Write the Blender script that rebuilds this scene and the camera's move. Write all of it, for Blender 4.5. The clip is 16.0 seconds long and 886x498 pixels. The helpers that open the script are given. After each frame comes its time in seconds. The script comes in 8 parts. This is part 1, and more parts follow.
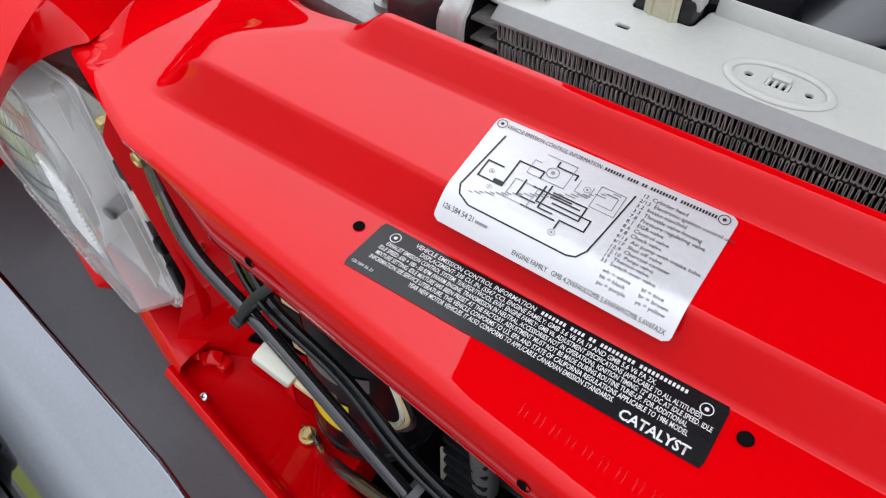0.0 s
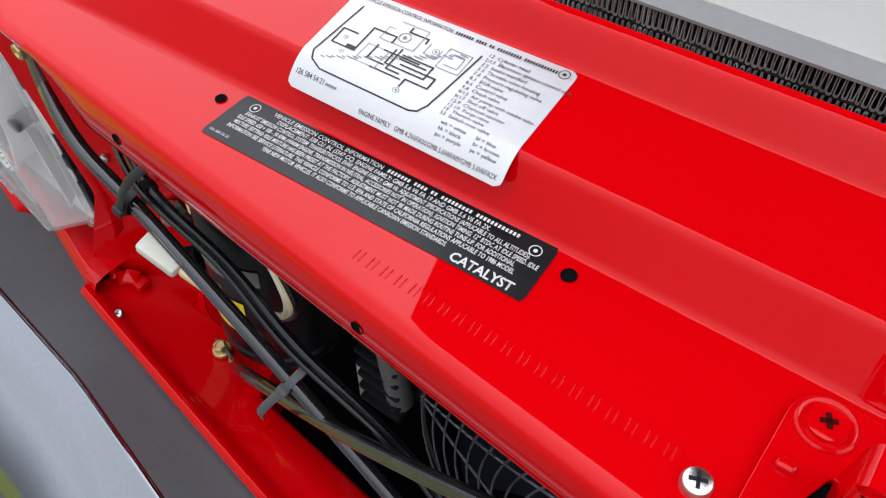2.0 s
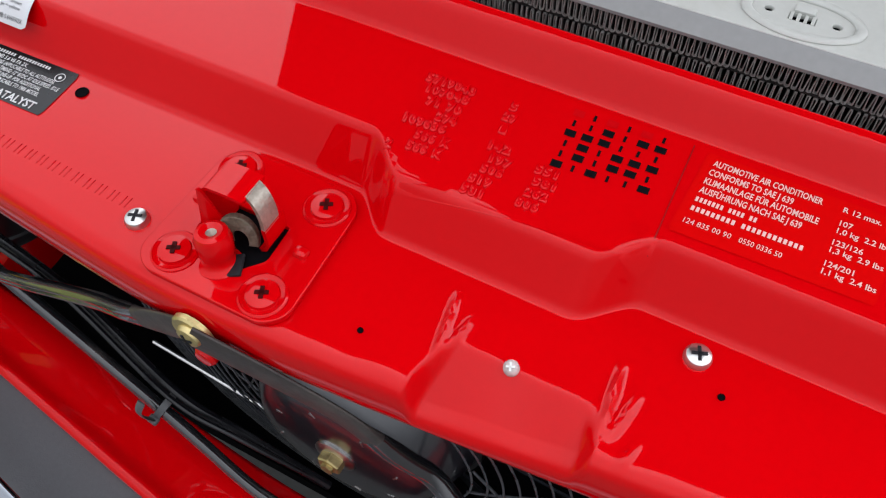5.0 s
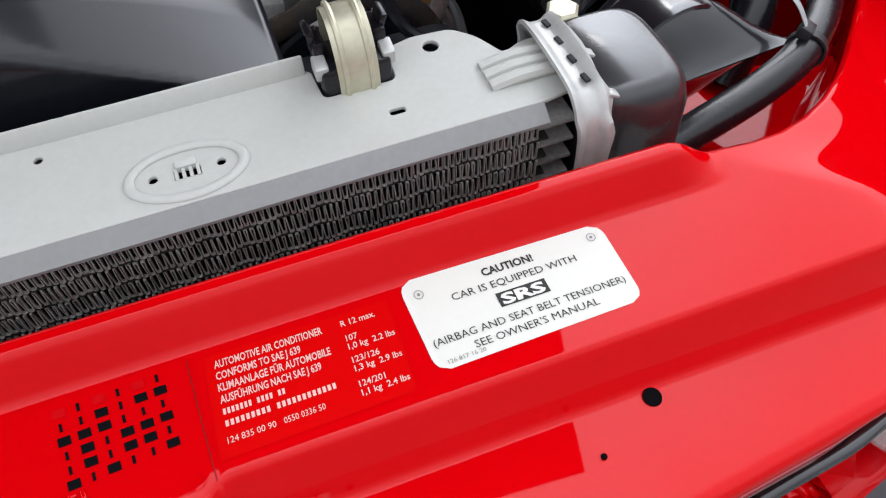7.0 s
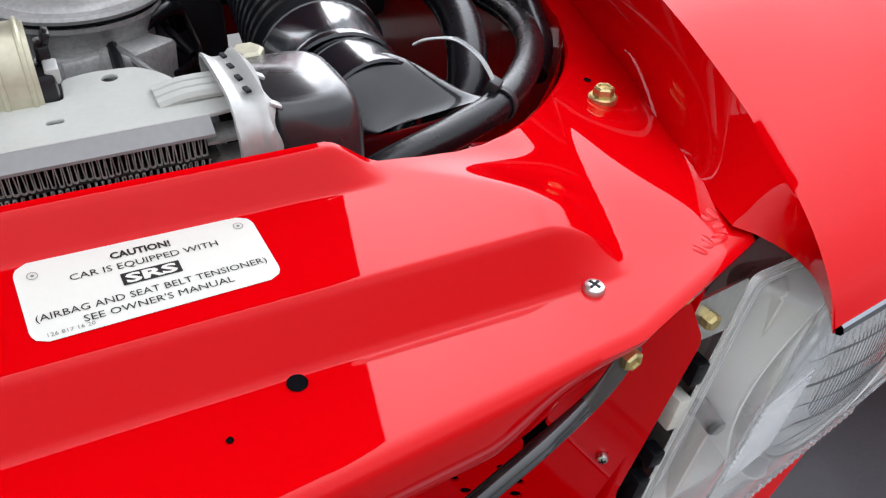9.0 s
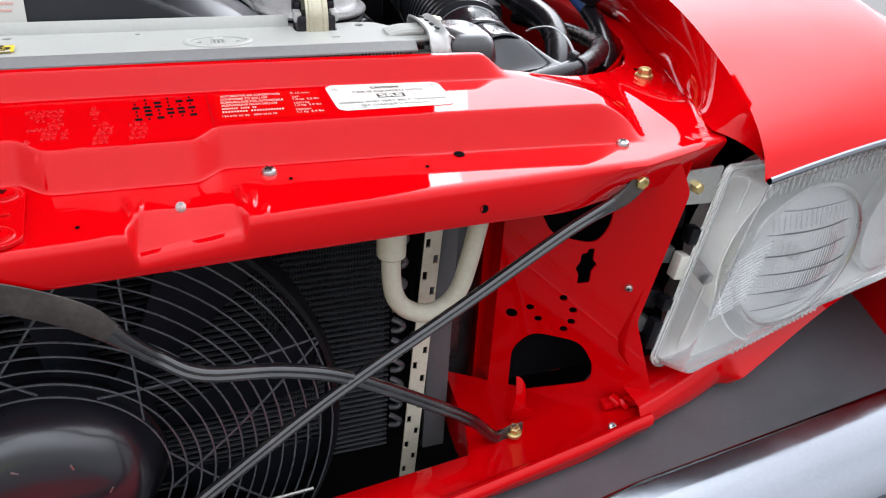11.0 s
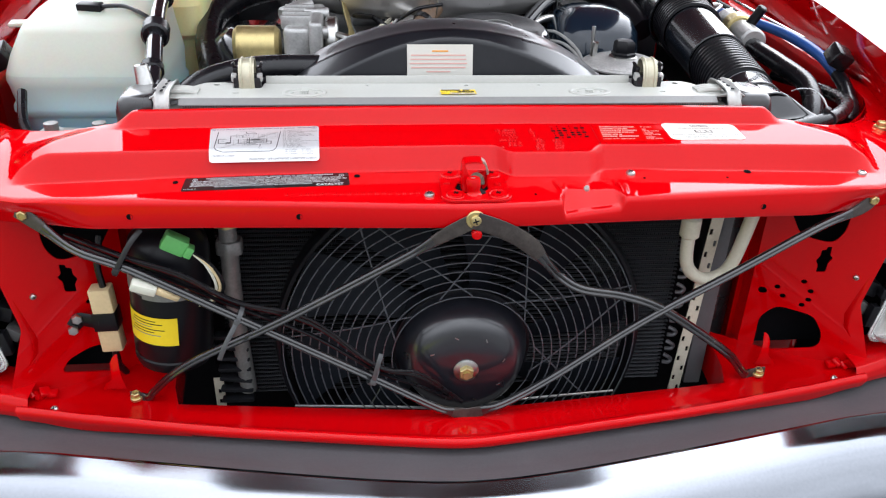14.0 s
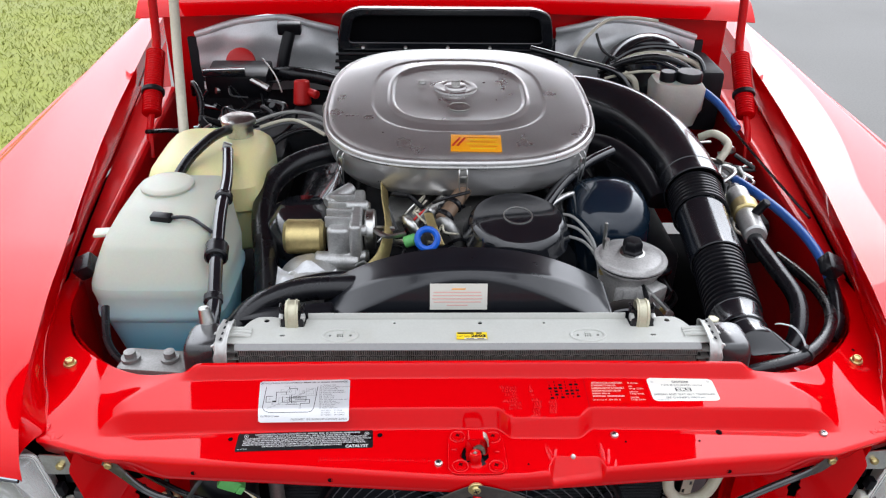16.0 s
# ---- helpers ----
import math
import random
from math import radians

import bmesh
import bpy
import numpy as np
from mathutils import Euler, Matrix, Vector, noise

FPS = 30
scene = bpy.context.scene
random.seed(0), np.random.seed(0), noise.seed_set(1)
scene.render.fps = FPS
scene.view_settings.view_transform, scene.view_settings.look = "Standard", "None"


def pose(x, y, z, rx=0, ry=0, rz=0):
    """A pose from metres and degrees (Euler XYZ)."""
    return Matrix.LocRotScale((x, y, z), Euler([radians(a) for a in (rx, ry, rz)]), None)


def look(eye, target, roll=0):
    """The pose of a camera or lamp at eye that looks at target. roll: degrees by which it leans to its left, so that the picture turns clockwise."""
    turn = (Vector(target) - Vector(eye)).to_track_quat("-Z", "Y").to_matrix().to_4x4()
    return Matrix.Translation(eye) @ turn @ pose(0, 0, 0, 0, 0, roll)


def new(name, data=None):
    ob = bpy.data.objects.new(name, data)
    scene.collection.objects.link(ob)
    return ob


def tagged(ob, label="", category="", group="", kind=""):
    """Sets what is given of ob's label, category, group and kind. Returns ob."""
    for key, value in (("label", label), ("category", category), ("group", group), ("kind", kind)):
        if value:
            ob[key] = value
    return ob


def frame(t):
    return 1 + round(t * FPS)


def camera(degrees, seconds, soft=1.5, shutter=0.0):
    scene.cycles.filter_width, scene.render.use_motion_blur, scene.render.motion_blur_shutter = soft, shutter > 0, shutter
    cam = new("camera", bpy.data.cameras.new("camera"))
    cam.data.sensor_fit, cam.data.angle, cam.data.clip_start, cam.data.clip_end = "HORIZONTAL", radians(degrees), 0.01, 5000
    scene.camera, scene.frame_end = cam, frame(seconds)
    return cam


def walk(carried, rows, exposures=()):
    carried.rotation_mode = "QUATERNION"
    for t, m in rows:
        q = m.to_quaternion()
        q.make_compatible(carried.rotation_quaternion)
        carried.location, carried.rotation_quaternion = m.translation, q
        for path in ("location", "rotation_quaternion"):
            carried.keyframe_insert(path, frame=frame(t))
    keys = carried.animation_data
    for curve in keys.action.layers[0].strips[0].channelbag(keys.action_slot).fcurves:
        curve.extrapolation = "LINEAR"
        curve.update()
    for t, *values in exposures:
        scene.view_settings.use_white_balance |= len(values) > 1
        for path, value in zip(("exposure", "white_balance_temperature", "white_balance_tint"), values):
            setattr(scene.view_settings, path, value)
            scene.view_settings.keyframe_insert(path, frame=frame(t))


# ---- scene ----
cam = camera(58.3, 16.0, soft=1.2)
PATH = [
    (0, (-0.112, -0.111, 0.273), (-0.955, 0.96, -1.19), -0.5),
    (0.5, (-0.087, -0.107, 0.253), (-0.913, 0.96, -1.223), -0.3),
    (1, (-0.074, -0.106, 0.247), (-0.888, 0.958, -1.239), -0.2),
    (1.5, (-0.06, -0.105, 0.242), (-0.864, 0.957, -1.25), -0.0),
    (2, (-0.041, -0.108, 0.242), (-0.841, 0.953, -1.253), -0.1),
    (2.5, (-0.009, -0.111, 0.243), (-0.798, 0.947, -1.259), -0.2),
    (3, (0.024, -0.115, 0.246), (-0.754, 0.943, -1.263), -0.5),
    (3.2, (0.039, -0.115, 0.245), (-0.731, 0.944, -1.267), -0.5),
    (5.3, (0.18, -0.094, 0.27), (-0.319, 1.004, -1.325), -0.3),
    (5.5, (0.189, -0.088, 0.273), (-0.251, 1.037, -1.321), -0.8),
    (6, (0.192, -0.064, 0.287), (-0.012, 1.11, -1.32), -1.9),
    (6.5, (0.182, -0.043, 0.295), (0.274, 1.119, -1.33), -2.4),
    (7, (0.19, -0.025, 0.306), (0.573, 1.071, -1.322), -1.8),
    (7.5, (0.211, -0.024, 0.33), (0.783, 1.066, -1.246), -2.0),
    (8, (0.238, -0.036, 0.322), (0.961, 1.11, -1.15), 0.2),
    (8.5, (0.255, -0.079, 0.277), (1.029, 1.188, -1.063), 1.8),
    (9, (0.258, -0.123, 0.235), (1.027, 1.251, -0.998), 3.1),
    (9.2, (0.258, -0.15, 0.216), (1.014, 1.263, -0.98), 3.3),
    (11.3, (0.075, -0.448, 0.244), (0.696, 1.185, -0.729), 3.6),
    (11.5, (0.052, -0.473, 0.252), (0.656, 1.172, -0.712), 3.6),
    (12, (-0.012, -0.518, 0.261), (0.54, 1.159, -0.677), 3.7),
    (12.5, (-0.064, -0.561, 0.27), (0.404, 1.143, -0.668), 3.7),
    (13, (-0.091, -0.601, 0.283), (0.279, 1.126, -0.655), 3.1),
    (13.5, (-0.107, -0.644, 0.305), (0.164, 1.098, -0.641), 2.4),
    (14, (-0.106, -0.7, 0.344), (0.081, 1.053, -0.601), 1.6),
    (14.5, (-0.106, -0.74, 0.416), (0.026, 1.011, -0.541), 1.2),
    (15, (-0.102, -0.744, 0.535), (-0.006, 1.002, -0.437), 1.0),
    (15.5, (-0.091, -0.727, 0.632), (-0.022, 1.007, -0.362), 0.9),
    (16, (-0.061, -0.661, 0.721), (-0.014, 1.057, -0.302), 0.8),
]
walk(cam, [(t, look(eye, target, roll)) for t, eye, target, roll in PATH], [(0.0, -0.18), (3.2, -0.22), (5.5, -0.40), (6.5, -0.36), (7.2, -0.24), (8.0, -0.12), (9.2, -0.20), (11.3, 0.12), (14.5, 0.17), (16.0, -0.10)])

# ---- light ----
world = bpy.data.worlds.new("sky")
scene.world = world
world.use_nodes = True
wn, wl = world.node_tree.nodes, world.node_tree.links
SUN_EL, SUN_ROT = radians(34), radians(12)
SUN_DIR = Vector((math.sin(SUN_ROT) * math.cos(SUN_EL), math.cos(SUN_ROT) * math.cos(SUN_EL), math.sin(SUN_EL)))
sky = wn.new("ShaderNodeTexSky")
sky.sky_type, sky.sun_disc, sky.sun_elevation, sky.sun_rotation = "NISHITA", False, SUN_EL, SUN_ROT
sky.dust_density, sky.air_density = 3.0, 1.2
# thin cloud over the whole sky, brightest round the veiled sun, dim haze along the horizon
wco = wn.new("ShaderNodeTexCoord")
wno = wn.new("ShaderNodeTexNoise")
wno.inputs["Scale"].default_value, wno.inputs["Detail"].default_value = 2.2, 5.0
wl.new(wco.outputs["Generated"], wno.inputs["Vector"])
wdot = wn.new("ShaderNodeVectorMath")
wdot.operation, wdot.inputs[1].default_value = "DOT_PRODUCT", SUN_DIR
wl.new(wco.outputs["Generated"], wdot.inputs[0])


def wmath(op, a, b):
    n = wn.new("ShaderNodeMath")
    n.operation = op
    for k, v in enumerate((a, b)):
        if isinstance(v, (int, float)):
            n.inputs[k].default_value = v
        else:
            wl.new(v, n.inputs[k])
    return n.outputs[0]


wsep = wn.new("ShaderNodeSeparateXYZ")
wl.new(wco.outputs["Generated"], wsep.inputs[0])
w_glow = wmath("MULTIPLY", wmath("POWER", wmath("MAXIMUM", wdot.outputs["Value"], 0.0), 2.5), 40.0)
w_rise = wn.new("ShaderNodeMapRange")
w_rise.interpolation_type = "SMOOTHSTEP"
w_rise.inputs["From Min"].default_value, w_rise.inputs["From Max"].default_value, w_rise.inputs["To Max"].default_value = 0.0, 0.60, 8.0
wl.new(wsep.outputs["Z"], w_rise.inputs["Value"])
w_up = wmath("ADD", w_rise.outputs["Result"], wmath("MULTIPLY", wmath("POWER", wmath("MAXIMUM", wsep.outputs["Z"], 0.0), 2.0), 5.0))
w_cloud = wmath("ADD", wmath("ADD", w_up, w_glow), 4.0)
w_var = wmath("ADD", wmath("MULTIPLY", wno.outputs["Fac"], 0.9), 0.55)
w_val = wmath("MULTIPLY", w_cloud, w_var)
wcol = wn.new("ShaderNodeVectorMath")
wcol.operation, wcol.inputs[0].default_value = "SCALE", (0.96, 1.0, 1.09)
wl.new(w_val, wcol.inputs["Scale"])
wmx = wn.new("ShaderNodeMix")
wmx.data_type = "RGBA"
wmx.inputs["Factor"].default_value = 0.98
wl.new(sky.outputs["Color"], wmx.inputs["A"])
wl.new(wcol.outputs["Vector"], wmx.inputs["B"])
wbg = wn["Background"]
wbg.inputs["Strength"].default_value = 0.13
wl.new(wmx.outputs["Result"], wbg.inputs["Color"])
sun = new("sun", bpy.data.lights.new("sun", "SUN"))
sun.data.energy, sun.data.angle, sun.data.color = 0.9, radians(25), (1.0, 0.97, 0.93)
sun.matrix_world = look(SUN_DIR * 6, (0, 0, 0))
scene.view_settings.exposure = 0.0

# ---- helpers ----
HOME = {}


def thing(name, label, category, at=(0, 0, 0), group="", kind=""):
    ob = new(name)
    ob.empty_display_size = 0.05
    ob.location = at
    HOME[ob] = Vector(at)
    return tagged(ob, label, category, group, kind)


def to_mesh(bm, name, angle=38):
    me = bpy.data.meshes.new(name)
    bmesh.ops.recalc_face_normals(bm, faces=bm.faces)
    bm.to_mesh(me)
    bm.free()
    me.shade_smooth()
    me.set_sharp_from_angle(angle=radians(angle))
    return me


def part(name, bm, material, parent, label="", angle=38, kind=""):
    """One mesh under a thing or a part; the bmesh is in world metres."""
    me = to_mesh(bm, name, angle) if isinstance(bm, bmesh.types.BMesh) else bm
    home = HOME[parent]
    me.transform(Matrix.Translation(-home))
    me.materials.clear()
    me.materials.append(material)
    ob = new(name, me)
    ob.parent = parent
    HOME[ob] = home
    return tagged(ob, label, kind=kind)


def solo(name, bm, material, label, category, at=(0, 0, 0), group="", kind="", angle=38):
    """A thing that is one mesh."""
    me = to_mesh(bm, name, angle) if isinstance(bm, bmesh.types.BMesh) else bm
    me.transform(Matrix.Translation(-Vector(at)))
    me.materials.clear()
    me.materials.append(material)
    ob = new(name, me)
    ob.location = at
    HOME[ob] = Vector(at)
    return tagged(ob, label, category, group, kind)


def S(a, b, v):
    t = min(1.0, max(0.0, (v - a) / (b - a)))
    return t * t * (3 - 2 * t)


def ramp(a, b, v, r):
    """A straight rise from a to b with rounded ends of radius r."""
    def g(d):
        return 0.0 if d < -r else (d if d > r else (d + r) ** 2 / (4 * r))
    return (g(v - a) - g(v - b)) / (b - a)


def lerp(a, b, t):
    return a + (b - a) * t


def frame_of(p0, p1):
    z = (Vector(p1) - Vector(p0)).normalized()
    return Matrix.Translation(p0) @ z.to_track_quat("Z", "Y").to_matrix().to_4x4()


def box(bm, c, size, rot=(0, 0, 0), bevel=0.0, seg=2, m=None):
    mm = (m or Matrix()) @ pose(*c, *rot) @ Matrix.Diagonal((*size, 1))
    vs = bmesh.ops.create_cube(bm, size=1.0, matrix=mm)["verts"]
    if bevel:
        es = list({e for v in vs for e in v.link_edges})
        bmesh.ops.bevel(bm, geom=es, offset=bevel, segments=seg, affect="EDGES", profile=0.5)
    return bm


def lathe(bm, prof, m=Matrix(), n=32, start=0.0, sweep=360.0, shape=None):
    """Turns (radius, height) pairs round the local z axis."""
    full = abs(sweep - 360) < 1e-6
    rings = []
    k = n if full else n + 1
    for r, z in prof:
        if r < 1e-6:
            rings.append([bm.verts.new(m @ Vector((0, 0, z)))])
        else:
            ring = []
            for i in range(k):
                a = radians(start + sweep * i / n)
                f = shape(a) if shape else 1.0
                ring.append(bm.verts.new(m @ Vector((r * f * math.cos(a), r * f * math.sin(a), z))))
            rings.append(ring)
    for a, b in zip(rings, rings[1:]):
        for i in range(n):
            j = (i + 1) % k
            if len(a) == 1 and len(b) == 1:
                continue
            if len(a) == 1:
                bm.faces.new((a[0], b[i], b[j]))
            elif len(b) == 1:
                bm.faces.new((a[i], b[0], a[j]))
            else:
                bm.faces.new((a[i], a[j], b[j], b[i]))
    return bm


def cyl(bm, p0, p1, r0, r1=None, n=20, bevel=0.0):
    r1 = r0 if r1 is None else r1
    h = (Vector(p1) - Vector(p0)).length
    b = bevel
    prof = [(0, 0), (r0 - b, 0), (r0, b), (r1, h - b), (r1 - b, h), (0, h)] if b else [(0, 0), (r0, 0), (r1, h), (0, h)]
    return lathe(bm, prof, frame_of(p0, p1), n)


def curve_pts(pts, per=8):
    """A smooth line through the points."""
    P = [Vector(p) for p in pts]
    if len(P) < 3:
        return P
    out = []
    for i in range(len(P) - 1):
        a, b, c, d = P[max(i - 1, 0)], P[i], P[i + 1], P[min(i + 2, len(P) - 1)]
        for k in range(per):
            t = k / per
            out.append(0.5 * ((2 * b) + (c - a) * t + (2 * a - 5 * b + 4 * c - d) * t * t + (3 * b - a - 3 * c + d) * t ** 3))
    return out + [P[-1]]


def tube(bm, pts, r, n=10, per=8, cap=True, flat=1.0, up=None):
    """Sweeps a round (or flat) section along a smooth line; r is a number or a function of 0..1."""
    P = curve_pts(pts, per)
    rad = r if callable(r) else (lambda t: r)
    side = Vector(up) if up else None
    rings = []
    nrm = None
    for i, p in enumerate(P):
        d = (P[min(i + 1, len(P) - 1)] - P[max(i - 1, 0)]).normalized()
        if nrm is None:
            base = side if side else (Vector((0, 0, 1)) if abs(d.z) < 0.9 else Vector((1, 0, 0)))
            nrm = (base - d * base.dot(d)).normalized()
        else:
            base = side if side else nrm
            nn = base - d * base.dot(d)
            nrm = nn.normalized() if nn.length > 1e-6 else nrm
        bn = d.cross(nrm)
        q = rad(i / (len(P) - 1))
        rings.append([bm.verts.new(p + q * (nrm * math.cos(2 * math.pi * k / n) * flat + bn * math.sin(2 * math.pi * k / n))) for k in range(n)])
    for a, b in zip(rings, rings[1:]):
        for k in range(n):
            bm.faces.new((a[k], a[(k + 1) % n], b[(k + 1) % n], b[k]))
    if cap:
        bm.faces.new(rings[0][::-1])
        bm.faces.new(rings[-1])
    return bm


def sheet(bm, fn, nu, nv, closed_u=False):
    """A grid of fn(u, v) with u and v from 0 to 1."""
    g = [[bm.verts.new(fn(i / nu, j / nv)) for j in range(nv + 1)] for i in range(nu if closed_u else nu + 1)]
    for i in range(nu):
        k = (i + 1) % len(g)
        for j in range(nv):
            bm.faces.new((g[i][j], g[k][j], g[k][j + 1], g[i][j + 1]))
    return g


def thicken(bm, d):
    """Gives a sheet a back side d below its front side."""
    bmesh.ops.recalc_face_normals(bm, faces=bm.faces)
    bmesh.ops.solidify(bm, geom=bm.faces[:], thickness=d)
    return bm


def round_poly(pts, r, seg=5):
    """A closed outline with rounded corners."""
    out = []
    n = len(pts)
    for i in range(n):
        p, a, b = Vector(pts[i]), Vector(pts[i - 1]), Vector(pts[(i + 1) % n])
        ra = min(r, (a - p).length * 0.45, (b - p).length * 0.45)
        s, e = p + (a - p).normalized() * ra, p + (b - p).normalized() * ra
        for k in range(seg + 1):
            t = k / seg
            out.append(((1 - t) ** 2 * s + 2 * t * (1 - t) * p + t * t * e)[:2])
    return out


def circle(x, y, r, n=14):
    return [(x + r * math.cos(2 * math.pi * k / n), y + r * math.sin(2 * math.pi * k / n)) for k in range(n)]


def plate(outlines, depth, m=Matrix(), bevel=0.0):
    """A flat plate with holes: the first outline is the edge, the others are cut through it. Local z is its thickness."""
    cu = bpy.data.curves.new("outline", "CURVE")
    cu.dimensions, cu.fill_mode, cu.extrude, cu.bevel_depth = "2D", "BOTH", max(depth / 2 - bevel, 0), bevel
    for pts in outlines:
        sp = cu.splines.new("POLY")
        sp.points.add(len(pts) - 1)
        for q, (x, y) in zip(sp.points, pts):
            q.co = (x, y, 0, 1)
        sp.use_cyclic_u = True
    ob = bpy.data.objects.new("outline", cu)
    scene.collection.objects.link(ob)
    me = bpy.data.meshes.new_from_object(ob.evaluated_get(bpy.context.evaluated_depsgraph_get()))
    bpy.data.objects.remove(ob)
    bpy.data.curves.remove(cu)
    me.transform(m)
    me.shade_smooth()
    me.set_sharp_from_angle(angle=radians(30))
    return me


def letters(text, height, width=None, bold=0.0, align="LEFT", relief=0.0):
    """Flat letters as a mesh in local x, y; width squeezes them to a length."""
    cu = bpy.data.curves.new("text", "FONT")
    cu.body, cu.size, cu.align_x, cu.offset, cu.resolution_u = text, height / 0.7, align, bold, 2
    cu.bevel_depth = relief
    ob = bpy.data.objects.new("text", cu)
    scene.collection.objects.link(ob)
    me = bpy.data.meshes.new_from_object(ob.evaluated_get(bpy.context.evaluated_depsgraph_get()))
    bpy.data.objects.remove(ob)
    bpy.data.curves.remove(cu)
    if width:
        xs = [v.co.x for v in me.vertices]
        if xs and max(xs) > min(xs):
            f = width / (max(xs) - min(xs))
            for v in me.vertices:
                v.co.x = (v.co.x if align == "CENTER" else v.co.x - min(xs)) * f
    return me


def bars(parent, widths, x, y, h, gap, m, material, name="text_bar", tilt=None):
    """Writing too small to read, as bars; m(x, y) lays it on the surface."""
    bm = bmesh.new()
    for w in widths:
        q = [bm.verts.new(m(a, b)) for a, b in ((x, y), (x + w, y), (x + w, y + h), (x, y + h))]
        bm.faces.new(q)
        x += w + gap
    return part(name, bm, material, parent, angle=180)


# ---- materials ----
def mat(name, col, rough=0.5, metal=0.0, coat=0.0, var=0.12, scale=30.0, fine=300.0, bump=0.0, bscale=250.0, rvar=0.1, spec=0.5, trans=0.0, ior=1.45, stain=None, stain_amt=0.0, sss=0.0, coat_rough=0.03, coat_ior=1.5):
    m = bpy.data.materials.new(name)
    m.use_nodes = True
    n, l = m.node_tree.nodes, m.node_tree.links
    b = n["Principled BSDF"]
    co = n.new("ShaderNodeTexCoord")
    n1, n2 = n.new("ShaderNodeTexNoise"), n.new("ShaderNodeTexNoise")
    for q, s in ((n1, scale), (n2, fine)):
        q.inputs["Scale"].default_value, q.inputs["Detail"].default_value = s, 4.0
        l.new(co.outputs["Object"], q.inputs["Vector"])
    add = n.new("ShaderNodeMath")
    add.operation = "ADD"
    l.new(n1.outputs["Fac"], add.inputs[0])
    l.new(n2.outputs["Fac"], add.inputs[1])
    ramp = n.new("ShaderNodeMapRange")
    ramp.inputs["From Min"].default_value, ramp.inputs["From Max"].default_value = 0.6, 1.4
    ramp.inputs["To Min"].default_value, ramp.inputs["To Max"].default_value = 1 - var, 1 + var
    l.new(add.outputs[0], ramp.inputs["Value"])
    vm = n.new("ShaderNodeVectorMath")
    vm.operation = "SCALE"
    vm.inputs[0].default_value = col
    l.new(ramp.outputs["Result"], vm.inputs["Scale"])
    colour = vm.outputs["Vector"]
    if stain:
        n3 = n.new("ShaderNodeTexNoise")
        n3.inputs["Scale"].default_value, n3.inputs["Detail"].default_value, n3.inputs["Roughness"].default_value = scale * 0.6, 8.0, 0.65
        l.new(co.outputs["Object"], n3.inputs["Vector"])
        r3 = n.new("ShaderNodeMapRange")
        r3.inputs["From Min"].default_value, r3.inputs["From Max"].default_value, r3.inputs["To Max"].default_value = 0.52, 0.72, stain_amt
        l.new(n3.outputs["Fac"], r3.inputs["Value"])
        mx = n.new("ShaderNodeMix")
        mx.data_type = "RGBA"
        mx.inputs["B"].default_value = (*stain, 1)
        l.new(r3.outputs["Result"], mx.inputs["Factor"])
        l.new(colour, mx.inputs["A"])
        colour = mx.outputs["Result"]
    l.new(colour, b.inputs["Base Color"])
    rr = n.new("ShaderNodeMapRange")
    rr.inputs["From Min"].default_value, rr.inputs["From Max"].default_value = 0.3, 0.7
    rr.inputs["To Min"].default_value, rr.inputs["To Max"].default_value = max(0.0, rough * (1 - rvar)), min(1.0, rough * (1 + rvar))
    l.new(n1.outputs["Fac"], rr.inputs["Value"])
    l.new(rr.outputs["Result"], b.inputs["Roughness"])
    b.inputs["Metallic"].default_value = metal
    b.inputs["Specular IOR Level"].default_value = spec
    b.inputs["IOR"].default_value = ior
    b.inputs["Coat Weight"].default_value, b.inputs["Coat Roughness"].default_value = coat, coat_rough
    b.inputs["Coat IOR"].default_value = coat_ior
    b.inputs["Transmission Weight"].default_value = trans
    if sss:
        b.inputs["Subsurface Weight"].default_value, b.inputs["Subsurface Scale"].default_value = sss, 0.02
    if bump:
        n4 = n.new("ShaderNodeTexNoise")
        n4.inputs["Scale"].default_value, n4.inputs["Detail"].default_value = bscale, 3.0
        l.new(co.outputs["Object"], n4.inputs["Vector"])
        bu = n.new("ShaderNodeBump")
        bu.inputs["Strength"].default_value, bu.inputs["Distance"].default_value = bump, 0.001
        l.new(n4.outputs["Fac"], bu.inputs["Height"])
        l.new(bu.outputs["Normal"], b.inputs["Normal"])
    return m


RED = mat("red_paint", (0.58, 0.0002, 0.0022), 0.5, coat=1.0, coat_ior=1.34, var=0.03, scale=8, bump=0.02, bscale=180, coat_rough=0.02, spec=0.0)
RED_DARK = mat("red_inner_paint", (0.52, 0.0008, 0.003), 0.5, spec=0.05, coat=0.5, coat_ior=1.3, var=0.15, scale=12, bump=0.05, bscale=120, stain=(0.16, 0.004, 0.006), stain_amt=0.3, coat_rough=0.1)
BLACK_PLASTIC = mat("black_plastic", (0.006, 0.006, 0.008), 0.32, var=0.25, scale=25, bump=0.05, bscale=400, stain=(0.03, 0.03, 0.03), stain_amt=0.12, spec=0.28)
BLACK_GLOSS = mat("black_enamel", (0.008, 0.009, 0.012), 0.18, coat=1.0, coat_ior=1.5, spec=0.5, var=0.2, scale=20, bump=0.03, bscale=90, stain=(0.03, 0.03, 0.035), stain_amt=0.2)
SHROUD = mat("shroud_plastic", (0.006, 0.007, 0.010), 0.30, spec=0.35, coat=0.4, coat_rough=0.10, var=0.2, scale=14, bump=0.04, bscale=40, stain=(0.03, 0.03, 0.035), stain_amt=0.3)
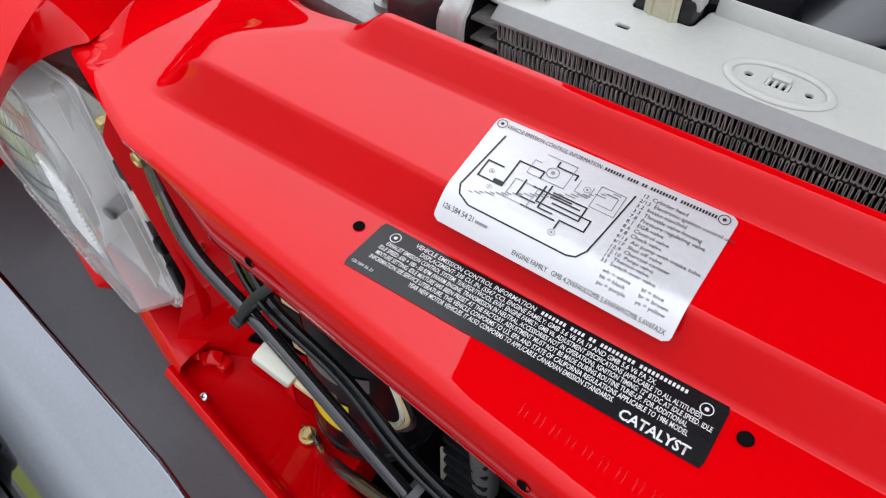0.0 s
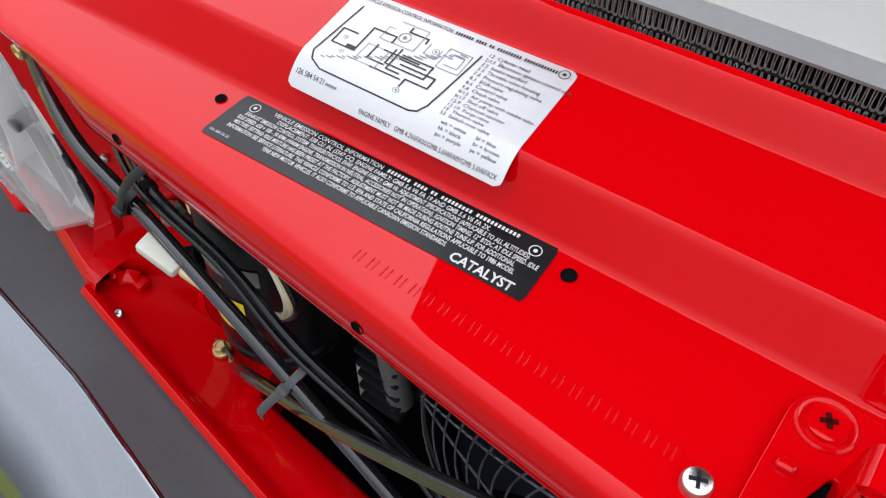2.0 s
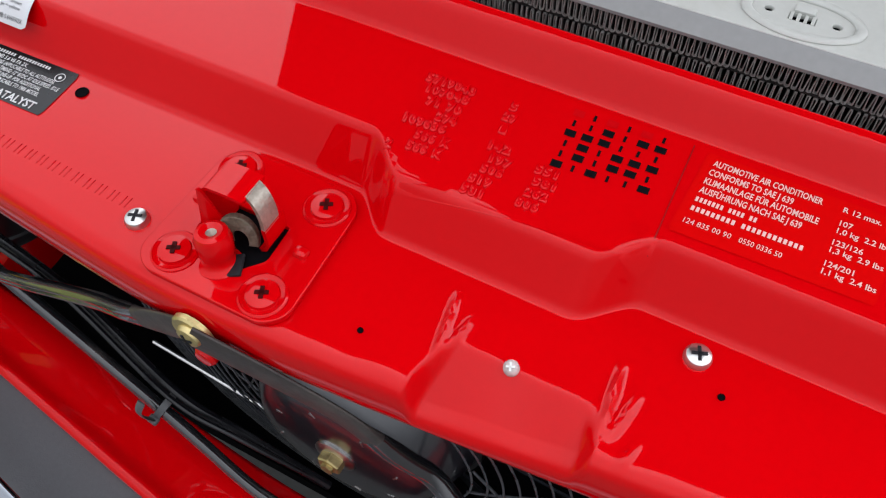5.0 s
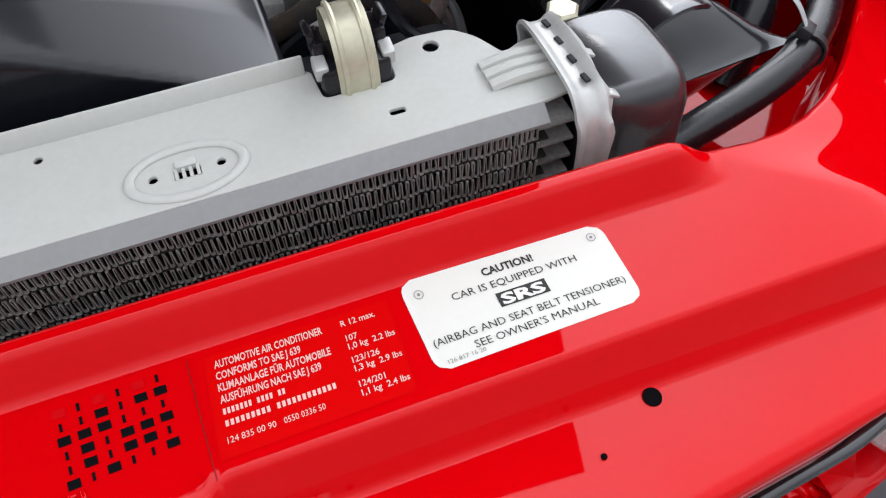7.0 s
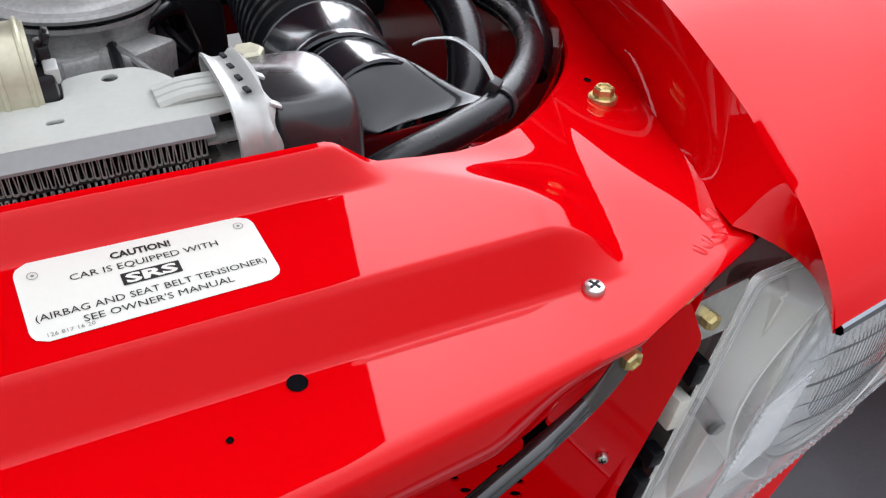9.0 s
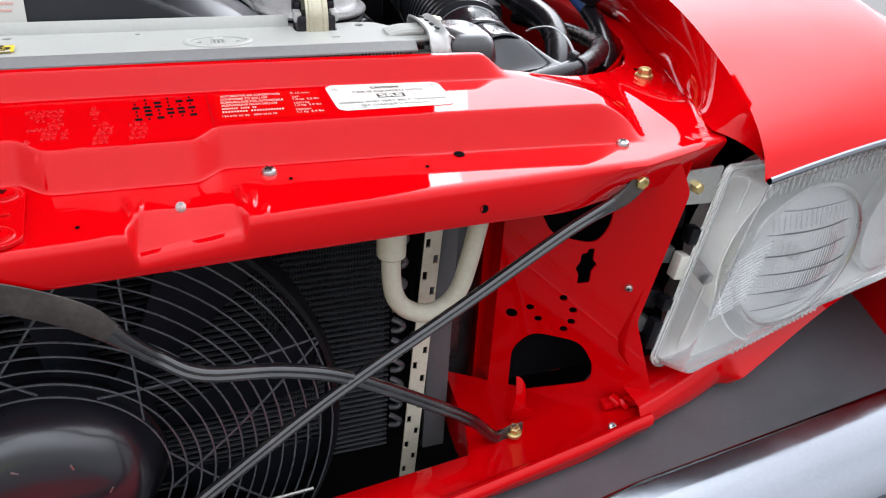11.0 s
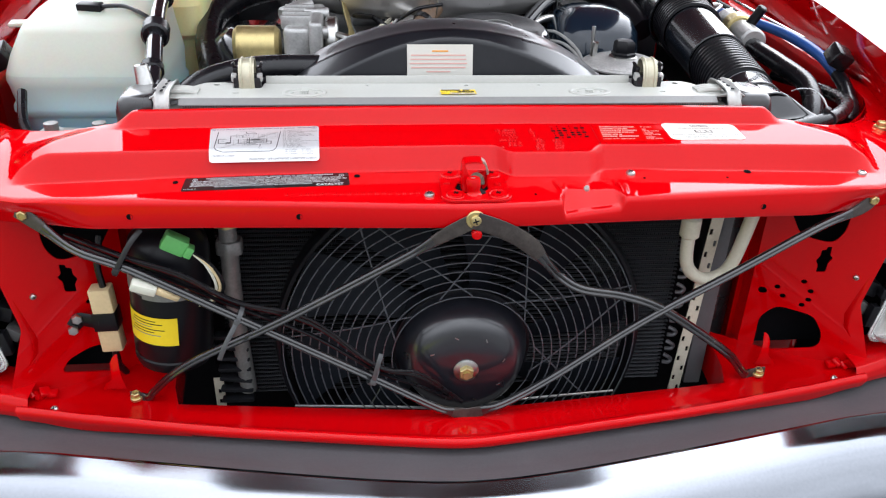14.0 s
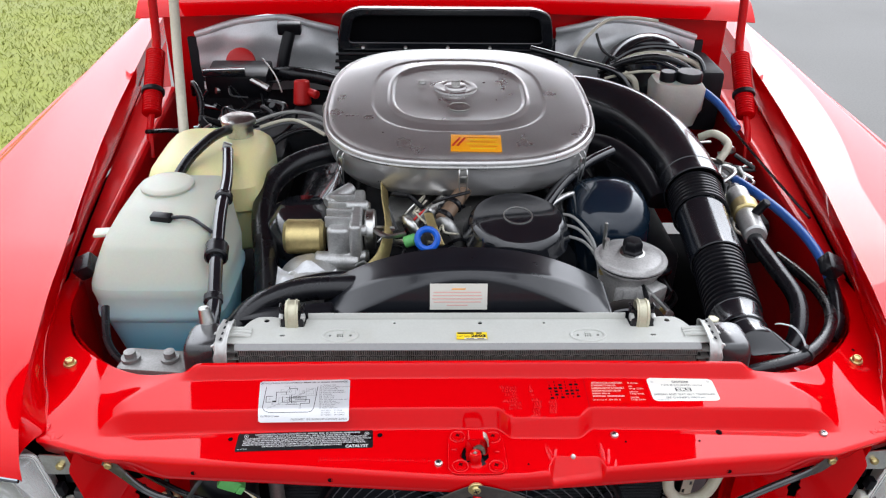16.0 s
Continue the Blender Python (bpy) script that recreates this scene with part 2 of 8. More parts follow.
BLACK_MATT = mat("black_matt", (0.011, 0.012, 0.015), 0.55, var=0.3, scale=40, spec=0.25, bump=0.2, bscale=500, stain=(0.02, 0.02, 0.02), stain_amt=0.3)
# near black: the shade of holes and hollows put into a colour
SHADE_BLACK = mat("cavity_shade_black", (0.004, 0.004, 0.005), 0.9, var=0.2, spec=0.05)
RUBBER = mat("black_rubber", (0.006, 0.006, 0.008), 0.27, var=0.25, scale=30, bump=0.12, bscale=300, stain=(0.03, 0.03, 0.03), stain_amt=0.2, spec=0.5)
GREY_TRIM = mat("grey_bumper_trim", (0.088, 0.090, 0.096), 0.34, var=0.12, scale=9, bump=0.1, bscale=900, stain=(0.15, 0.15, 0.155), stain_amt=0.3)
CHROME = mat("chrome", (0.25, 0.265, 0.29), 0.10, metal=1.0, var=0.05, scale=6, rvar=0.6, bump=0.25, bscale=9)
CAST = mat("cast_aluminium", (0.50, 0.50, 0.49), 0.46, metal=0.8, var=0.2, scale=40, bump=0.4, bscale=500, stain=(0.14, 0.13, 0.12), stain_amt=0.5)
STEEL = mat("zinc_steel", (0.60, 0.60, 0.58), 0.30, metal=1.0, var=0.15, scale=60, stain=(0.25, 0.2, 0.14), stain_amt=0.4)
BRASS = mat("yellow_zinc", (0.60, 0.49, 0.23), 0.42, metal=0.9, var=0.18, scale=90, fine=700, stain=(0.30, 0.22, 0.10), stain_amt=0.6, bump=0.1, bscale=600)
RAD_PAINT = mat("pale_grey_paint", (0.50, 0.505, 0.47), 0.38, var=0.05, scale=18, bump=0.05, bscale=300, stain=(0.42, 0.40, 0.34), stain_amt=0.5)
RAD_GREY = mat("grey_metal_edge", (0.23, 0.23, 0.225), 0.40, metal=0.4, var=0.08, scale=30, stain=(0.2, 0.2, 0.2), stain_amt=0.4)
COND_TUBE = mat("black_tube_metal", (0.050, 0.053, 0.060), 0.42, metal=0.3, var=0.3, scale=30, stain=(0.07, 0.07, 0.07), stain_amt=0.4)
RETURN_BEND = mat("dull_bend_metal", (0.14, 0.14, 0.15), 0.4, metal=0.5, var=0.3, scale=60)
COND = mat("black_fin_metal", (0.11, 0.115, 0.125), 0.5, metal=0.3, var=0.4, scale=60, fine=400, stain=(0.08, 0.08, 0.075), stain_amt=0.5)
BONNET = mat("bonnet_underside", (0.11, 0.022, 0.026), 0.45, spec=0.3, var=0.2, scale=5, stain=(0.02, 0.02, 0.02), stain_amt=0.5, bump=0.3, bscale=60)
CLIP = mat("pale_spring_zinc", (0.56, 0.53, 0.40), 0.42, metal=0.6, var=0.12, scale=60)
MOTOR = mat("satin_black_enamel", (0.012, 0.013, 0.018), 0.30, spec=0.7, coat=1.0, var=0.2, scale=20, bump=0.05, bscale=60, coat_rough=0.12)
# darker copy of the fin metal: shade between the folds put into the colour
FIN_SHADED = mat("shaded_fin_metal", (0.035, 0.035, 0.033), 0.5, metal=0.4, var=0.35, scale=60, fine=400)
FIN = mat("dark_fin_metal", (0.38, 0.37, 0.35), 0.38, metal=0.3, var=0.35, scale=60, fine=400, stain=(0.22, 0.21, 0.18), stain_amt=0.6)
BRACE = mat("worn_black_brace", (0.010, 0.010, 0.012), 0.25, metal=0.0, spec=0.5, coat=1.0, coat_ior=1.55, coat_rough=0.06, var=0.3, scale=40, stain=(0.06, 0.05, 0.045), stain_amt=0.7, bump=0.06, bscale=150)
BRACE_FLAT = mat("dull_brace_steel", (0.055, 0.046, 0.043), 0.42, metal=0.25, var=0.3, scale=50, stain=(0.16, 0.14, 0.12), stain_amt=0.5, bump=0.15, bscale=300)
WHITE_TANK = mat("milky_plastic", (0.50, 0.51, 0.44), 0.38, var=0.04, scale=10, sss=0.5, bump=0.06, bscale=60)
YELLOW_TANK = mat("yellowed_plastic", (0.74, 0.68, 0.36), 0.36, var=0.06, scale=10, sss=0.5, bump=0.06, bscale=60)
SILVER_LABEL = mat("silver_foil", (0.60, 0.60, 0.61), 0.38, metal=0.35, var=0.03, scale=20, rvar=0.1)
BLACK_LABEL = mat("black_foil", (0.008, 0.008, 0.009), 0.26, spec=0.35, var=0.1, scale=20)
WHITE_LABEL = mat("white_label_film", (0.68, 0.67, 0.61), 0.38, var=0.02, scale=20)
# red darkened to stand in for the shade in screw recesses
SLOT_SHADE = mat("slot_shade_red", (0.05, 0.0008, 0.0012), 0.6, var=0.2, scale=300, spec=0.1)
GROOVE_RED = mat("groove_shade_red", (0.26, 0.0008, 0.0015), 0.5, var=0.2, scale=200, spec=0.2)
RED_LABEL = mat("red_label_film", (0.58, 0.0015, 0.0020), 0.5, var=0.02, scale=20, coat=0.9, coat_ior=1.33, spec=0.0, coat_rough=0.06)
INK = mat("black_ink", (0.012, 0.012, 0.012), 0.5, var=0.05)
GREY_INK = mat("grey_ink", (0.22, 0.22, 0.22), 0.5, var=0.05)
WHITE_INK = mat("white_ink", (0.62, 0.62, 0.62), 0.45, var=0.03)
PINK_INK = mat("pale_ink", (0.72, 0.42, 0.37), 0.45, var=0.03)
YELLOW_LABEL = mat("yellow_label_film", (0.85, 0.62, 0.02), 0.4, var=0.04)
ORANGE_LABEL = mat("orange_label_film", (0.90, 0.36, 0.01), 0.4, var=0.04)
CREAM = mat("cream_ceramic", (0.70, 0.55, 0.32), 0.55, var=0.08, scale=60)
CREAM_PIPE = mat("cream_pipe_coat", (0.60, 0.57, 0.46), 0.42, var=0.1, scale=30, stain=(0.35, 0.30, 0.22), stain_amt=0.5)
IVORY = mat("ivory_plastic", (0.68, 0.68, 0.58), 0.42, var=0.05)
GREEN = mat("green_plastic", (0.14, 0.48, 0.14), 0.38, var=0.1)
BLUE = mat("blue_hose", (0.012, 0.07, 0.28), 0.4, var=0.15)
BLUE_BRIGHT = mat("blue_plastic", (0.01, 0.12, 0.62), 0.32, var=0.05)
TEAL = mat("teal_plastic", (0.05, 0.32, 0.42), 0.35, var=0.05)
RED_PLASTIC = mat("red_cap_plastic", (0.55, 0.01, 0.01), 0.4, var=0.08)
INSUL = mat("silver_insulation", (0.66, 0.67, 0.68), 0.36, metal=0.3, var=0.12, scale=12, bump=0.6, bscale=40)
TIE = mat("grey_nylon_tie", (0.085, 0.088, 0.092), 0.45, var=0.1)
BLACK_TIE = mat("black_nylon_tie", (0.02, 0.02, 0.022), 0.45, var=0.1)
REFLECTOR = mat("lamp_reflector", (0.95, 0.95, 0.95), 0.30, metal=0.20, var=0.02)
ASPHALT = mat("asphalt", (0.11, 0.108, 0.103), 0.85, var=0.2, scale=1.5, fine=90, bump=0.6, bscale=90, stain=(0.08, 0.079, 0.077), stain_amt=0.4)
GRASS = mat("grass", (0.155, 0.175, 0.022), 0.8, var=0.18, scale=2.0, fine=40, bump=1.0, bscale=60, stain=(0.27, 0.26, 0.045), stain_amt=0.6)
CLAMP = mat("pale_clamp_metal", (0.50, 0.50, 0.48), 0.38, metal=0.35, var=0.08, scale=30, stain=(0.3, 0.29, 0.27), stain_amt=0.4)
AC_ALU = mat("dull_lid_aluminium", (0.62, 0.605, 0.595), 0.33, metal=0.80, var=0.05, scale=14, rvar=0.25, bump=0.03, bscale=160, stain=(0.55, 0.535, 0.52), stain_amt=0.15)
DUCT = mat("satin_duct_plastic", (0.008, 0.009, 0.012), 0.24, spec=0.6, coat=0.8, coat_rough=0.09, var=0.2, scale=20, bump=0.04, bscale=90)
TANK_BLACK = mat("satin_tank_plastic", (0.022, 0.022, 0.024), 0.28, spec=0.5, coat=0.8, coat_rough=0.15, var=0.2, scale=25, bump=0.05, bscale=300, stain=(0.05, 0.05, 0.05), stain_amt=0.2)
BLADE = mat("fan_blade_plastic", (0.006, 0.008, 0.012), 0.55, spec=0.15, var=0.3, scale=40, stain=(0.02, 0.02, 0.022), stain_amt=0.3)
PALE_LEAD = mat("pale_grey_lead", (0.30, 0.30, 0.29), 0.45, var=0.15, scale=60)
PUMP_GREY = mat("oily_cast_grey", (0.44, 0.43, 0.42), 0.44, metal=0.35, var=0.28, scale=28, bump=0.25, bscale=160, stain=(0.10, 0.085, 0.08), stain_amt=0.55)
WORN_RIB = mat("worn_brown_cord", (0.26, 0.15, 0.07), 0.8, var=0.3, scale=80)
OIL_GREY = mat("dusty_grey_cast", (0.24, 0.237, 0.23), 0.42, metal=0.45, var=0.25, scale=30, bump=0.2, bscale=200, stain=(0.07, 0.07, 0.07), stain_amt=0.6)


def clear(name, col=(0.95, 0.96, 0.96), rough=0.04, bump=0.0, axis=0, pitch=0.003, trans=1.0):
    """Clear plastic or glass, with fine fluting where bump is given."""
    m = bpy.data.materials.new(name)
    m.use_nodes = True
    n, l = m.node_tree.nodes, m.node_tree.links
    b = n["Principled BSDF"]
    b.inputs["Base Color"].default_value = (*col, 1)
    b.inputs["Roughness"].default_value, b.inputs["Transmission Weight"].default_value, b.inputs["IOR"].default_value = rough, trans, 1.35
    if bump:
        co = n.new("ShaderNodeTexCoord")
        wv = n.new("ShaderNodeTexWave")
        wv.bands_direction = "XYZ"[axis]
        wv.inputs["Scale"].default_value, wv.inputs["Distortion"].default_value = 0.314 / pitch, 0.0
        l.new(co.outputs["Object"], wv.inputs["Vector"])
        bu = n.new("ShaderNodeBump")
        bu.inputs["Strength"].default_value, bu.inputs["Distance"].default_value = bump, 0.001
        l.new(wv.outputs["Fac"], bu.inputs["Height"])
        l.new(bu.outputs["Normal"], b.inputs["Normal"])
    return m


LENS_FLUTE = clear("fluted_glass", (0.98, 0.98, 0.98), rough=0.03, bump=0.12, axis=0, pitch=0.0035, trans=0.92)
NAVY_GLOSS = mat("navy_black_enamel", (0.006, 0.014, 0.026), 0.18, coat=0.7, coat_ior=1.45, spec=0.4, var=0.2, scale=20, bump=0.03, bscale=90)
BRAKE_TANK = mat("cloudy_brake_tank", (0.42, 0.39, 0.36), 0.35, var=0.08, sss=0.4)

# ---- ground ----
bm = bmesh.new()
sheet(bm, lambda u, v: Vector((-400 + 800 * u, -400 + 800 * v, -0.75)), 8, 8)
solo("ground", bm, ASPHALT, "pale worn grey asphalt yard under the car", "ground", (0, 0, -0.75), kind="structure")


def grass_edge(y):
    return -1.75 - 0.10 * (y - 3) + 0.05 * math.sin(y * 2.1) + 0.03 * math.sin(y * 7.3)


bm = bmesh.new()
rng = random.Random(4)
for i in range(60000):
    y = rng.uniform(0.8, 9.0)
    x = grass_edge(y) - rng.random() ** 1.3 * 3.4
    if x < -1.9 - 0.16 * y - 2.2:
        continue
    h, a, w = rng.uniform(0.012, 0.035), rng.uniform(0, 6.28), rng.uniform(0.002, 0.005)
    dx, dy = math.cos(a) * w, math.sin(a) * w
    lx, ly = rng.uniform(-0.03, 0.03), rng.uniform(-0.03, 0.03)
    vs = [bm.verts.new(p) for p in ((x - dx, y - dy, -0.75), (x + dx, y + dy, -0.75), (x + lx, y + ly, -0.75 + h))]
    bm.faces.new(vs)
solo("grass_blades", bm, GRASS, "short yellow-green grass beside the asphalt", "grass", (-2.5, 3, -0.75), kind="stuff", angle=180)
bm = bmesh.new()
sheet(bm, lambda u, v: Vector((lerp(grass_edge(-6 + 40 * v), -40, u), -6 + 40 * v, -0.744 + 0.01 * math.sin(u * 40) * u)), 30, 120)
solo("grass_verge", bm, GRASS, "yellow-green grass verge along the asphalt", "grass", (-2.5, 3, -0.75), kind="structure")

# ---- car body ----
car = thing("car_body", "glossy red classic convertible front body with the bonnet raised", "car", (0, 0.6, -0.7))


def y_front(x):
    return 0.105 * (math.sqrt(x * x + 0.0025) - 0.05) + 0.25 * max(0.0, abs(x) - 0.45)


def bulge(x):
    return 0.016 * S(0.028, 0.050, x) * (1 - S(0.128, 0.152, x))


RIM_X = (0.378, 0.40, 0.42, 0.44, 0.46, 0.48, 0.50, 0.52, 0.54, 0.56, 0.58, 0.595, 0.606, 0.612)
RIM_Y = (0.1542, 0.1545, 0.158, 0.165, 0.1755, 0.189, 0.206, 0.224, 0.243, 0.265, 0.291, 0.322, 0.365, 0.425)


def y_bay(x):
    """Rim of the engine bay behind the upper panel."""
    return float(np.interp(abs(x), RIM_X, RIM_Y))


def z_ledge(x, y):
    return 0.0175 - 0.045 * x * x + 0.06 * (y - 0.05)


def z_plateau(x, y):
    return 0.0435 + 0.13 * (y - 0.098) - 0.025 * x * x


def y_start(x):
    """Front border of the panel; past the corner it follows the fender seam."""
    ax = abs(x)
    return y_front(x) if ax < 0.548 else max(y_front(x), float(np.interp(ax, SEAM_X, SEAM_Y)) - 0.020)


SEAM_Y = (0.080, 0.100, 0.140, 0.200, 0.250, 0.280, 0.400, 0.600, 1.000, 1.400, 2.000)
SEAM_X = (0.534, 0.539, 0.554, 0.579, 0.600, 0.609, 0.632, 0.668, 0.735, 0.800, 0.880)


def z_top(x, y):
    """Height of the upper front panel: ledge, step, label plateau, rear flange, low ends."""
    ax = abs(x)
    f = 0.077 - bulge(x)
    w = ramp(f + 0.0005, f + 0.0135, y, 0.0017)
    # the plateau runs out in a slope that ends in a crease
    foot = 0.475 + 0.34 * (y - 0.10)
    k = min(1.0, max(0.0, (foot - ax) / lerp(0.045, 0.125, S(0.105, 0.165, y))))
    w *= 1 - (1 - k) ** 1.5
    base = lerp(z_ledge(x, y), 0.019, S(0.07, 0.2, y)) - 0.013 * S(0.50, 0.60, ax) * S(0.10, 0.18, y) * (1 - S(0.26, 0.40, y))
    z = lerp(base, z_plateau(x, y), w)
    z += 0.0152 * ramp(0.1400, 0.1500, y, 0.0017) * (1 - S(0.352, 0.380, ax))
    # pressed-in pocket in the front edge
    c = 0.006 * S(0.012, 0.036, y)
    k = S(0.088 + c, 0.0935 + c, x) * (1 - S(0.1525 - c, 0.158 - c, x))
    if k > 0 and y < 0.045:
        z = lerp(z, min(z, 0.0165 - (0.0335 - y) * 0.80), k)
    return z


def dents(x, y):
    """Sharp folds pushed up beside the pocket."""
    d = 0.0
    for cx, y0, y1, lean, h in ((0.0905, 0.022, 0.053, -0.16, 0.0030), (0.0965, 0.026, 0.046, 0.22, 0.0022), (0.1545, 0.025, 0.054, -0.10, 0.0032), (0.1610, 0.023, 0.046, 0.20, 0.0022), (0.1660, 0.008, 0.030, 0.30, 0.0016)):
        if y0 < y < y1:
            a = x - cx - lean * (y - (y0 + y1) / 2)
            d += h * max(0.0, 1 - abs(a) / 0.0026) * math.sin((y - y0) / (y1 - y0) * math.pi) ** 0.7
    # shallow buckling of the ledge round the blow
    if 0.05 < x < 0.19 and y < 0.062:
        d += 0.0005 * math.sin(x * 170 + y * 60) * S(0.05, 0.08, x) * (1 - S(0.165, 0.19, x)) * (1 - S(0.04, 0.062, y))
    return d


def upper_panel():
    bm = bmesh.new()
    xs = []
    x = -0.634
    while x < 0.6341:
        xs.append(round(x, 5))
        x += 0.0012 if 0.078 < x < 0.172 else (0.0022 if 0.02 < x < 0.175 else (0.0035 if abs(abs(x) - 0.45) < 0.13 else 0.006))
    cols = []
    for x in xs:
        yf = y_start(x)
        h = 0.025 + 0.018 * abs(x)
        zt = z_top(x, yf + 0.007)
        zb = min(z_ledge(x, yf) - h, zt - 0.012)
        tl = 0.014 * S(0.37, 0.45, abs(x))
        col = [(yf + 0.022 + tl, zb), (yf + 0.002 + tl, zb), (yf + 0.0005 + tl, zb + 0.003), (yf + tl * 0.75, lerp(zb + 0.006, zt - 0.010, 0.4)), (yf + tl * 0.12, zt - 0.006), (yf + 0.0012, zt - 0.0028), (yf + 0.0038, zt - 0.0006)]
        yb = y_bay(x)
        y0, f = yf + 0.007, 0.077 - bulge(x)
        marks = [(y0, 0), (lerp(y0, f, 0.5), 20), (f - 0.003, 18), (f + 0.018, 34), (0.137, 20), (0.1535, 28), (yb, 14)]
        ys = [y0]
        for (a, _), (b, n) in zip(marks, marks[1:]):
            a, b = max(a, y0), max(b, y0)
            ys += [lerp(a, min(b, yb), i / n) for i in range(1, n + 1)]
        for y in ys:
            y = min(y, yb)
            col.append((y, z_top(x, y) + dents(x, y)))
        yl, zl = col[-1]
        col += [(yl + 0.0025, zl - 0.0015), (yl + 0.0035, zl - 0.005), (yl + 0.0035, zl - 0.022)]
        cols.append([bm.verts.new((x, y, z)) for y, z in col])
    for a, b in zip(cols, cols[1:]):
        for j in range(len(a) - 1):
            bm.faces.new((a[j], b[j], b[j + 1], a[j + 1]))
    return bm


part("upper_front_panel", upper_panel(), RED, car, "glossy red pressed steel panel with stepped ledge", angle=50)


def x_bay(y):
    return 0.612 + 0.10 * (y - 0.425)


def x_seam(y):
    return float(np.interp(y, SEAM_Y, SEAM_X))


EDGE_Y = (0.02, 0.03, 0.05, 0.07, 0.09, 0.11, 0.14, 0.17, 0.20, 0.25, 0.30, 0.40, 0.58, 0.79, 1.00, 1.40, 2.00)
EDGE_X = (0.5395, 0.5435, 0.5497, 0.557, 0.5615, 0.567, 0.572, 0.576, 0.580, 0.589, 0.5985, 0.615, 0.652, 0.694, 0.730, 0.790, 0.87)
EDGE_Z = (-0.006, 0.009, 0.0225, 0.0305, 0.037, 0.0425, 0.052, 0.061, 0.069, 0.0765, 0.082, 0.088, 0.092, 0.094, 0.095, 0.098, 0.10)


def fender_edge(y):
    """Inner upper edge of a fender: x and z along the car."""
    w = min(0.02, 0.4 * (y - 0.02) + 0.0005)
    q = [y + w * k for k in (-1, -0.5, 0, 0.5, 1)]
    return float(np.mean(np.interp(q, EDGE_Y, EDGE_X))), float(np.mean(np.interp(q, EDGE_Y, EDGE_Z)))


def flange_foot(y):
    """Lower border of the fender's inner flange."""
    if y >= 0.085:
        return x_seam(y) + 0.001, lerp(0.010, 0.004, S(0.09, 0.22, y)) + 0.014 * S(0.28, 0.40, y)
    t = (y - 0.02) / 0.065
    return lerp(0.5405, 0.5385, t) + 0.016 * math.sin(t * math.pi), lerp(-0.0075, 0.010, t)


for sg in (-1, 1):
    # wing rail beside the engine bay, and its wall
    bm = bmesh.new()

    def rail(u, v):
        y = lerp(0.424, 1.34, v)
        xi = x_bay(y)
        xo = x_seam(y)
        prof = [(xi, -0.36), (xi, -0.02), (xi, 0.010), (xi + 0.004, 0.0185), (xi + 0.010, 0.0205), (lerp(xi, xo, 0.6), 0.019), (xo - 0.003, 0.0175), (xo + 0.002, 0.010)]
        k = u * (len(prof) - 1)
        i = min(int(k), len(prof) - 2)
        a, b = prof[i], prof[i + 1]
        return Vector((sg * lerp(a[0], b[0], k - i), y, lerp(a[1], b[1], k - i)))

    sheet(bm, rail, 28, 40)
    part("wing_rail", bm, RED_DARK, car, "dark red painted rail along the engine bay")
    # rounded front corner wall of the bay
    bm = bmesh.new()

    def corner(u, v):
        x = lerp(0.376, 0.6115, u ** 0.6)
        slope = (y_bay(x + 0.004) - y_bay(x - 0.004)) / 0.008
        n = Vector((-slope, 1.0)).normalized()
        shelf = S(0.392, 0.42, x) * (1 - S(0.49, 0.55, x))
        prof = [(0.003, 0.018), (0.004, 0.004), (0.006, -0.012), (0.012, -0.020), (0.040, -0.022), (0.080, -0.024), (0.084, -0.030), (0.084, -0.10), (0.084, -0.36)]
        k = v * (len(prof) - 1)
        i = min(int(k), len(prof) - 2)
        d = lerp(prof[i][0], prof[i + 1][0], k - i)
        d = lerp(0.004, d, shelf)
        return Vector((sg * (x + n.x * d), y_bay(x) + n.y * d, lerp(prof[i][1], prof[i + 1][1], k - i)))

    sheet(bm, corner, 44, 24)
    part("bay_corner_wall", bm, RED, car)
    # sealer smeared along the corner seam
    bm = bmesh.new()
    sr = random.Random(21 if sg > 0 else 22)
    for k in range(9):
        t = k / 8
        x = lerp(0.512, 0.548, t) + sr.uniform(-0.004, 0.004)
        y = max(lerp(0.078, 0.100, t) + sr.uniform(-0.006, 0.008), y_front(x) + 0.008)
        c = Matrix.Translation((sg * x, y, z_top(x, y) - 0.0004)) @ pose(0, 0, 0, 0, 0, sr.uniform(0, 180)) @ Matrix.Diagonal((sr.uniform(0.004, 0.010), sr.uniform(0.002, 0.005), 0.0007, 1))
        bmesh.ops.create_icosphere(bm, subdivisions=2, radius=1.0, matrix=c)
    part("seam_sealer", bm, RED, car, kind="stuff")
    # fender skin
    bm = bmesh.new()

    def skin(u, v):
        y = lerp(0.0205, 2.0, v ** 1.6)
        xi, zi = fender_edge(y)
        t = min(1.0, (y - 0.005) / 0.42)
        crown = -0.004 + 0.112 * math.sqrt(max(0.0, 1 - (1 - t) ** 2.2)) + 0.012 * S(0.4, 1.4, y)
        xo = 0.80 + 0.085 * S(0.0, 0.7, y)
        if u < 0.2:
            k = u / 0.2
            fx, fz = flange_foot(y)
            return Vector((sg * (lerp(fx, xi, k ** 0.85) - 0.004 * math.sin(k * math.pi) * S(0.1, 0.3, y)), y, lerp(fz, zi, k)))
        if u < 0.7:
            k = (u - 0.2) / 0.5
            z = lerp(zi, crown, math.sin(min(1, k * 1.25) * math.pi / 2)) - 0.028 * S(0.7, 1.0, k)
            return Vector((sg * lerp(xi, xo, k), y, z))
        k = (u - 0.7) / 0.3
        a = k * math.pi / 2
        z0 = crown - 0.028
